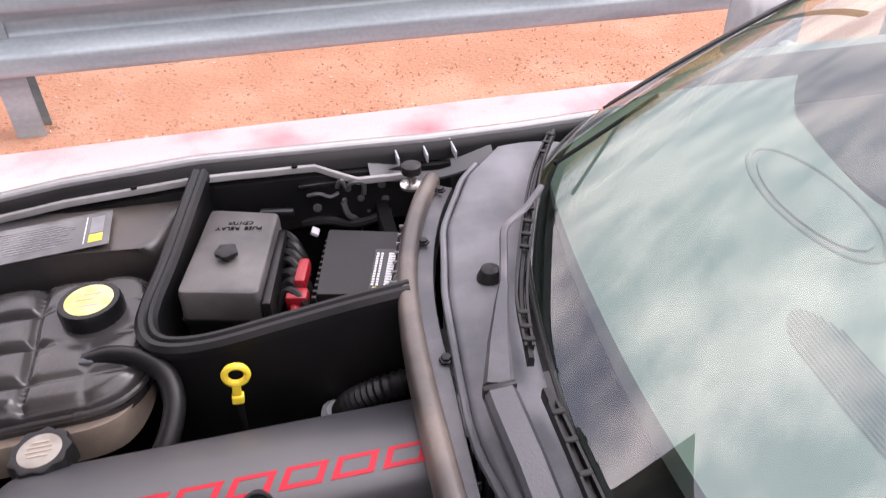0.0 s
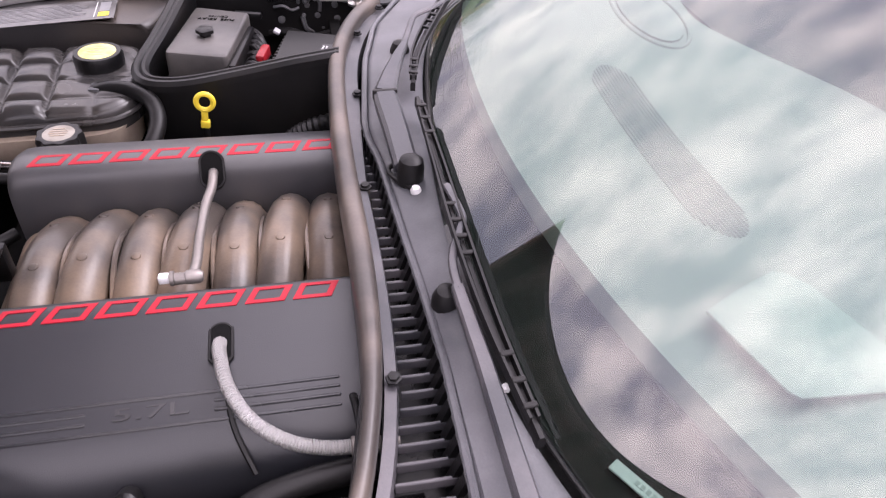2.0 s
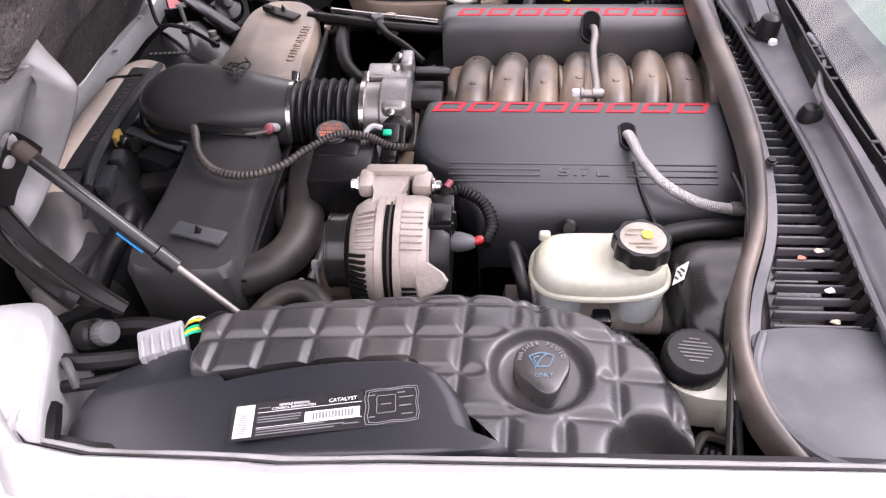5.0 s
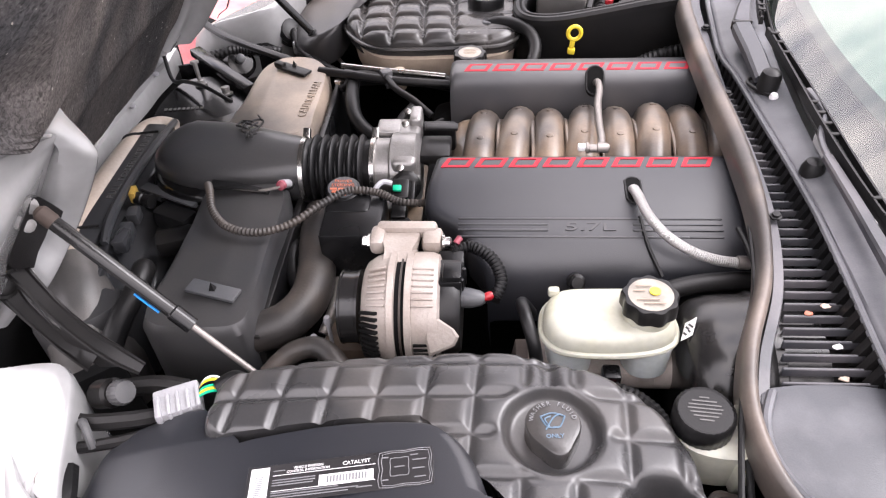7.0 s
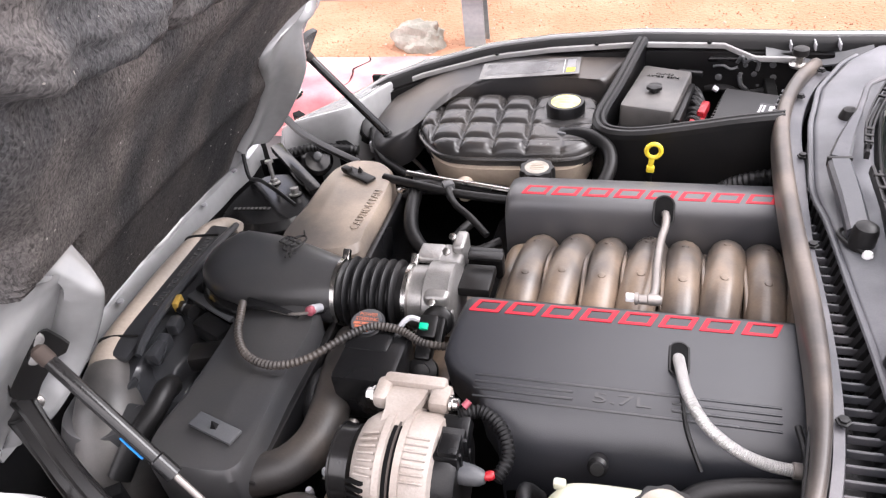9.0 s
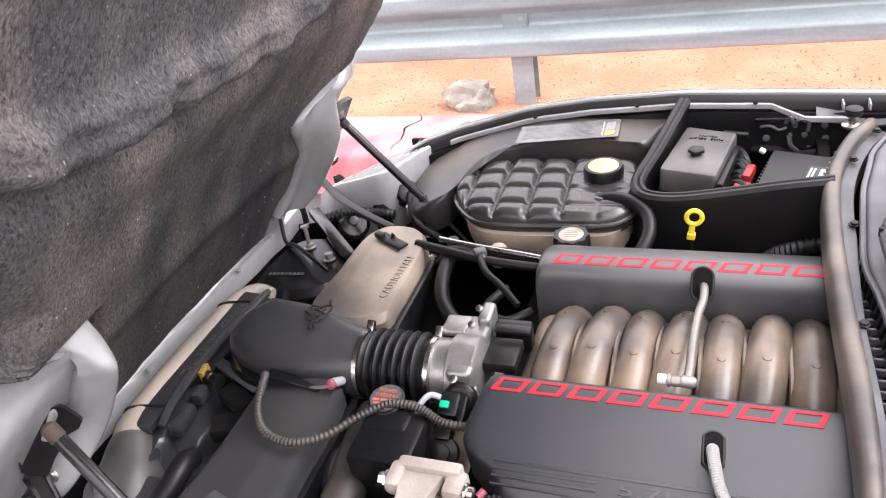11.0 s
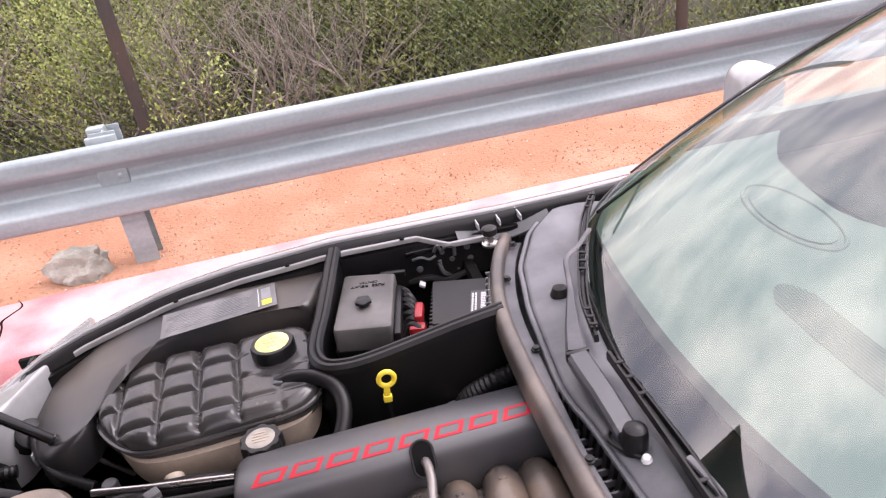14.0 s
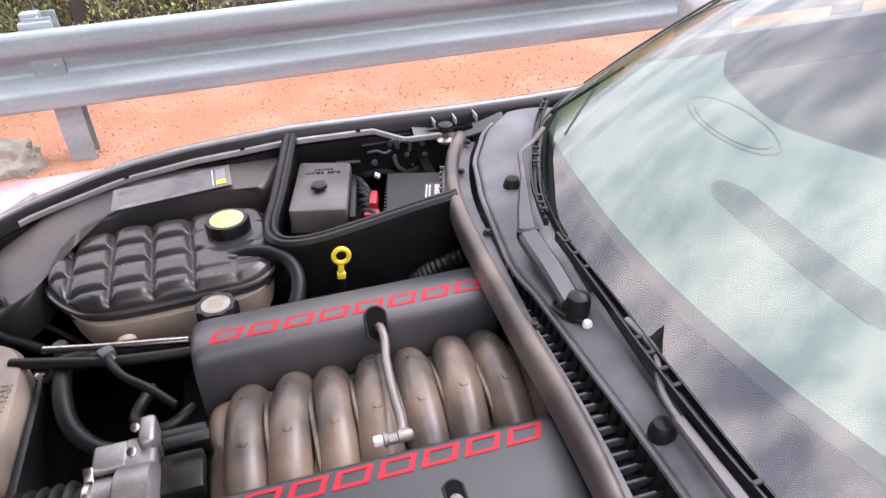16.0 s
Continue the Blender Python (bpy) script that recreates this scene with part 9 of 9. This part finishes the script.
def build_fuse():
    # divider wall with a bulb seal round fuse box and battery
    d = thing("divider_wall", (0.2, 0.4, 0.70), "black divider wall topped by a rubber seal", "divider wall")
    path = [(0.194, 0.674, 0.848), (0.174, 0.60, 0.832), (0.150, 0.51, 0.814), (0.131, 0.448, 0.802), (0.127, 0.412, 0.797), (0.138, 0.384, 0.794), (0.165, 0.370, 0.794), (0.21, 0.364, 0.798), (0.29, 0.360, 0.813), (0.37, 0.352, 0.832), (0.440, 0.345, 0.846)]
    pts = smooth_path(path, 6)
    bm = bmesh.new()
    rings = []
    for q, t, side, up in frames_along(pts):
        rings.append([Vector((*(q + side * a).xy, q.z + b)) for a, b in ((-0.010, -0.010), (-0.010, -0.18), (0.012, -0.18), (0.010, -0.010))])
    loft(bm, rings)
    wall = part("wall", bm, "plastic", d)
    bm = bmesh.new()
    rings = []
    for q, t, side, up in frames_along(pts):
        rings.append([Vector((*(q + side * a).xy, q.z + b)) for a, b in ((-0.013, -0.014), (-0.0135, -0.003), (-0.009, 0.003), (-0.004, 0.0035), (-0.001, 0.0), (0.002, 0.003), (0.008, 0.003), (0.0135, -0.003), (0.013, -0.014))])
    loft(bm, rings)
    part("bulb_seal", bm, "rubber", wall, "black rubber double-lip seal")
    f = thing("fuse_box", (0.23, 0.51, 0.70), "black fuse and relay box with a knobbed lid", "fuse box")
    quad = [(0.160, 0.455), (0.262, 0.428), (0.300, 0.600), (0.203, 0.632)]

    def ring(z, g):
        cx, cy = 0.233, 0.524
        return [(cx + (x - cx) * g, cy + (y - cy) * g, z + (y - 0.52) * 0.03) for x, y in rounded(quad, 0.008)]
    bm = bmesh.new()
    loft(bm, [ring(0.760, 1.0), ring(0.798, 0.985), ring(0.803, 0.965), ring(0.8045, 0.93)])
    lid = part("lid", bm, "lid", f, "dusty dark grey plastic lid")
    bm = bmesh.new()
    loft(bm, [ring(0.68, 0.96), ring(0.752, 1.0), ring(0.753, 1.03), ring(0.760, 1.03)])
    part("base", bm, "plastic", f)
    bm = bmesh.new()
    block(bm, (0.284, 0.50, 0.765), (0.012, 0.16, 0.05), (0, 0, -11), 0.003)
    block(bm, (0.295, 0.615, 0.795), (0.05, 0.012, 0.012), (0, 0, -12), 0.003)
    part("latch", bm, "plastic", f)
    bm = bmesh.new()
    turned(bm, (0.2255, 0.512, 0.8035), (0, 0, 1), [(0.009, 0), (0.009, 0.006), (0.0145, 0.0065), (0.0145, 0.012), (0.011, 0.0135), (0.001, 0.0135)], 30, 0.10, 5)
    part("knob", bm, "plastic", lid, "black lobed knob")
    m = plane_pose((0.243, 0.578, 0.8068), (-1, 0.22, 0), (0, 0.03, 1))
    writing("FUSE  RELAY", m @ Matrix.Translation((0, 0.006, 0)), 0.0105, "dark", lid, depth=0.0005, width=0.064)
    writing("CENTER", m @ Matrix.Translation((0, -0.007, 0)), 0.0105, "dark", lid, depth=0.0005, width=0.036)
    # wiring between fuse box and battery
    rnd = random.Random(5)
    for i in range(7):
        bm = bmesh.new()
        y = 0.45 + 0.022 * i
        tube(bm, [(0.275, y, 0.74), (0.294 + 0.004 * (i % 2), y + 0.01, 0.772 - 0.004 * (i % 3)), (0.312, y - 0.006, 0.772), (0.325, y - 0.02, 0.745)], 0.006 + 0.0015 * (i % 3), 8, 6)
        tagged(part("battery_lead", bm, "rubber"), "black taped lead between fuse box and battery", "cable")
    b = thing("battery", (0.39, 0.5, 0.70), "black battery with white label print and a red terminal", "battery")
    bq = [(0.331, 0.432), (0.438, 0.404), (0.474, 0.540), (0.364, 0.575)]
    bm = bmesh.new()
    loft(bm, [[(x, y, z) for x, y in rounded(bq, 0.004)] for z in (0.66, 0.778)] + [[(0.402 + (x - 0.402) * 0.97, 0.478 + (y - 0.478) * 0.97, 0.782) for x, y in rounded(bq, 0.004)]])
    case = part("case", bm, "plastic", b)
    for i in range(11):
        f2 = i / 10
        bm = bmesh.new()
        block(bm, (0.331 + 0.031 * f2 - 0.002, 0.430 + 0.118 * f2, 0.772), (0.007, 0.006, 0.018), (0, 0, -15), 0.001, 1)
        part("case_rib", bm, "plastic", case)
    m = plane_pose((0.4215, 0.458, 0.7828), (0.045, 0.150, 0), (0, 0, 1))
    bm = bmesh.new()
    block(bm, (0, -0.004, 0), (0.098, 0.032, 0.0008), bevel=0.0002, seg=1)
    bmesh.ops.transform(bm, matrix=m, verts=bm.verts)
    lab = part("label", bm, "label_black", b, "black label with rows of white print")
    up = m @ Matrix.Translation((0, 0, 0.0008))
    bars([(-0.030 + 0.0055 * i, -0.0265 + 0.0055 * i, 0.008 - 0.006 * j) for i in range(13) for j in range(2)], up, 0.0035, "label_white", lab, "print_dot", 0.0002)
    bars([(-0.030 + 0.0055 * i, -0.026 + 0.0055 * i, -0.012) for i in range(13)], up, 0.010, "label_white", lab, "print_bar", 0.0002)
    bars([(-0.046, -0.034, -0.002)], up, 0.018, "label_white", lab, "white_field", 0.0002)
    bars([(-0.046, -0.034, 0.002)], up @ Matrix.Translation((0, 0, 0.0005)), 0.007, "yellow", lab, "yellow_field", 0.0002)
    # ribbed hold-down strap
    bm = bmesh.new()
    tube(bm, [(0.430, 0.400, 0.772), (0.441, 0.42, 0.790), (0.456, 0.465, 0.793), (0.470, 0.515, 0.794), (0.480, 0.545, 0.788), (0.485, 0.56, 0.77)], 0.013, 8, 6, flat=0.35)
    st = part("strap", bm, "black_paint", b, "black ribbed strap")
    for i in range(7):
        bm = bmesh.new()
        y = 0.415 + 0.020 * i
        block(bm, (0.441 + 0.30 * (y - 0.42), y, 0.7935), (0.027, 0.0028, 0.006), (0, 0, -17), 0.001, 1)
        part("strap_rib", bm, "grey_connector", st)
    bm = bmesh.new()
    block(bm, (0.319, 0.485, 0.776), (0.016, 0.050, 0.022), (0, 0, -14), 0.005)
    block(bm, (0.308, 0.450, 0.764), (0.030, 0.024, 0.026), (0, 0, -14), 0.006)
    part("terminal_cover", bm, "red_plastic", b, "red terminal cover")
    bm = bmesh.new()
    tube(bm, [(0.303, 0.445, 0.760), (0.302, 0.42, 0.755), (0.295, 0.39, 0.73)], 0.007, 8, 6)
    part("red_lead", bm, "red_plastic", b)
    bm = bmesh.new()
    block(bm, (0.345, 0.578, 0.778), (0.012, 0.016, 0.006), (0, 30, -15), 0.002)
    tagged(part("relay_tag", bm, "grey_connector"), "small pale grey relay tag behind the battery", "tag")


def rounded(quad, r, n=3):
    """A quadrilateral in plan with rounded corners."""
    out = []
    k = len(quad)
    for i in range(k):
        p = Vector((*quad[i], 0))
        a, b = (Vector((*quad[i - 1], 0)) - p).normalized(), (Vector((*quad[(i + 1) % k], 0)) - p).normalized()
        p0, p1 = p + a * r, p + b * r
        for j in range(n + 1):
            t = j / n
            q = p0.lerp(p, t).lerp(p.lerp(p1, t), t)
            out.append((q.x, q.y))
    return out


def build_latch():
    k = thing("hood_latch", (0.42, 0.655, 0.74), "black hood latch cluster bolted inside the fender", "latch")
    bm = bmesh.new()
    block(bm, (0.405, 0.672, 0.775), (0.150, 0.006, 0.075), bevel=0.004)
    block(bm, (0.375, 0.663, 0.806), (0.09, 0.016, 0.010), bevel=0.003)
    part("plate", bm, "black_paint", k)
    for x, z, r in ((0.355, 0.765, 0.011), (0.458, 0.792, 0.010), (0.462, 0.765, 0.010), (0.405, 0.792, 0.008), (0.424, 0.772, 0.009), (0.398, 0.772, 0.007), (0.434, 0.748, 0.009)):
        bm = bmesh.new()
        turned(bm, (x, 0.668, z), (0, -1, 0.15), [(r, 0), (r, 0.004), (r * 0.65, 0.005), (r * 0.65, 0.012), (r * 0.3, 0.013)], 12)
        part("bolt", bm, "dark_grey", k)
    bm = bmesh.new()
    tube(bm, [(0.388, 0.655, 0.800), (0.395, 0.648, 0.816), (0.402, 0.650, 0.802), (0.412, 0.645, 0.812), (0.428, 0.648, 0.806), (0.428, 0.650, 0.785)], 0.004, 6, 5)
    tube(bm, [(0.395, 0.650, 0.775), (0.400, 0.645, 0.755), (0.412, 0.648, 0.742), (0.42, 0.652, 0.72)], 0.005, 6, 5)
    tube(bm, [(0.342, 0.655, 0.792), (0.36, 0.650, 0.796), (0.376, 0.650, 0.788), (0.39, 0.652, 0.792)], 0.003, 6, 5)
    part("lever", bm, "dark_grey", k)
    bm = bmesh.new()
    tube(bm, [(0.33, 0.66, 0.74), (0.37, 0.65, 0.745), (0.41, 0.645, 0.735), (0.47, 0.64, 0.75)], 0.008, 8, 6)
    part("cable", bm, "rubber", k)


def build_right_front():
    specs = (
        ("heater_pipe", [(-0.232, 0.282, 0.738), (-0.16, 0.264, 0.738), (-0.09, 0.250, 0.738), (-0.02, 0.238, 0.736)], 0.0058, "steel", 0, "bright metal heater pipe ahead of the engine"),
        ("heater_hose", [(-0.275, 0.268, 0.735), (-0.21, 0.245, 0.738), (-0.13, 0.222, 0.738), (-0.06, 0.215, 0.735), (0.0, 0.215, 0.73)], 0.0085, "rubber", 0, "black heater hose ahead of the engine"),
        ("wiring_loom", [(-0.135, 0.226, 0.744), (-0.11, 0.18, 0.742), (-0.075, 0.15, 0.735), (-0.04, 0.12, 0.72)], 0.0065, "rubber", 0, "black wiring loom ahead of the engine"),
        ("vent_hose", [(-0.205, 0.245, 0.72), (-0.200, 0.19, 0.712), (-0.185, 0.14, 0.70), (-0.15, 0.10, 0.69), (-0.10, 0.075, 0.69)], 0.014, "rubber", 0, "thick black hose behind the fan shroud"),
        ("vent_hose", [(-0.08, 0.19, 0.70), (-0.10, 0.13, 0.70), (-0.06, 0.10, 0.70), (-0.02, 0.13, 0.70)], 0.009, "rubber", 0, "thin black hose before the engine"),
        ("hood_cable", [(-0.615, 0.325, 0.742), (-0.60, 0.30, 0.70), (-0.56, 0.275, 0.71), (-0.50, 0.225, 0.725), (-0.44, 0.19, 0.712)], 0.0042, "rubber", 0, "thin black cable from hood to bay"),
        ("wiring_loom", [(-0.55, 0.40, 0.70), (-0.50, 0.42, 0.705), (-0.46, 0.43, 0.70), (-0.40, 0.44, 0.69)], 0.012, "rubber", 0.002, "black corrugated loom by the headlamp"),
        ("wiring_loom", [(-0.38, 0.50, 0.71), (-0.36, 0.45, 0.70), (-0.32, 0.40, 0.69), (-0.26, 0.36, 0.68)], 0.010, "rubber", 0.0015, "black corrugated loom under the coolant tank"),
    )
    for name, pts, r, mat, rid, lab in specs:
        bm = bmesh.new()
        tube(bm, pts, r, 10, 12 if rid else 8, ridges=rid)
        tagged(part(name, bm, mat), lab, "hose" if "hose" in name else "pipe" if "pipe" in name else "cable")
    bm = bmesh.new()
    turned(bm, (-0.228, 0.335, 0.680), (0, 0, 1), [(0.013, 0), (0.013, 0.02), (0.011, 0.024), (0.002, 0.025)], 18)
    tagged(part("valve_cap", bm, "dark_grey"), "dark grey round valve cap", "cap")
    bm = bmesh.new()
    block(bm, (-0.135, 0.232, 0.746), (0.022, 0.018, 0.016), (0, 0, 30), 0.003)
    block(bm, (-0.130, 0.222, 0.735), (0.014, 0.014, 0.026), (10, 0, 30), 0.003)
    tagged(part("loom_clip", bm, "dark_grey"), "dark plastic loom clip", "clip")
    bm = bmesh.new()
    turned(bm, (-0.232, 0.245, 0.722), (0, 0, 1), [(0.012, 0), (0.012, 0.006), (0.007, 0.008)], 6)
    tagged(part("steel_nut", bm, "steel"), "bright steel nut beside the fan shroud", "nut")
    k = thing("headlamp_motor", (-0.42, 0.47, 0.66), "black round headlamp motor with a ribbed boot", "motor")
    bm = bmesh.new()
    turned(bm, (-0.405, 0.52, 0.690), (0.5, -0.3, 0.5), [(0.028, 0), (0.030, 0.004), (0.026, 0.010), (0.030, 0.016), (0.026, 0.022), (0.028, 0.03), (0.018, 0.034)], 30)
    part("boot", bm, "rubber", k)
    bm = bmesh.new()
    turned(bm, (-0.50, 0.42, 0.668), (0.45, -0.5, 0.6), [(0.034, 0), (0.036, 0.02), (0.028, 0.028), (0.010, 0.03)], 26)
    part("motor_drum", bm, "black_paint", k)
    bm = bmesh.new()
    turned(bm, (-0.487, 0.406, 0.69), (0.45, -0.5, 0.6), [(0.010, 0), (0.010, 0.012), (0.006, 0.014)], 12)
    part("spindle", bm, "dark_grey", k)
    k = thing("headlamp_shield", (-0.54, 0.425, 0.56), "black shield plate between headlamp and bay", "shield")
    bm = bmesh.new()
    block(bm, (-0.565, 0.417, 0.618), (0.13, 0.006, 0.13), (0, 0, 19), 0.002)
    part("shield_plate", bm, "black_paint", k)
    k = thing("wiring_plug", (-0.34, 0.45, 0.70), "grey ribbed wiring plug below the strut", "plug")
    bm = bmesh.new()
    block(bm, (-0.345, 0.465, 0.690), (0.060, 0.036, 0.026), (0, 0, -12), 0.003)
    shell = part("shell", bm, "grey_connector", k)
    for i in range(6):
        bm = bmesh.new()
        block(bm, (-0.370 + 0.010 * i, 0.465 - 0.002 * i, 0.700), (0.004, 0.034, 0.014), (0, 0, -12), 0.001)
        part("shell_rib", bm, "grey_connector", shell)
    k = thing("hinge_bar", (-0.5, 0.30, 0.69), "black steel brace bar beside the nose panel", "brace")
    bm = bmesh.new()
    block(bm, (-0.503, 0.332, 0.706), (0.226, 0.026, 0.018), (0, 2, -44), 0.003)
    part("bar", bm, "black_paint", k)
    k = thing("nose_bolts", (-0.51, 0.28, 0.69), "grey bolts standing by the nose corner", "fixing")
    for p, h in (((-0.540, 0.295, 0.690), 0.052), ((-0.474, 0.257, 0.690), 0.016)):
        bm = bmesh.new()
        turned(bm, p, (-0.1, 0.2, 1), [(0.013, 0), (0.013, 0.003), (0.008, 0.004), (0.008, 0.010), (0.0045, 0.012), (0.0045, h - 0.006), (0.009, h - 0.005), (0.009, h), (0.003, h + 0.001)], 12)
        part("bolt", bm, "cast_grey", k)


build_degas()
build_right_panel()
build_fuse()
build_latch()
build_right_front()
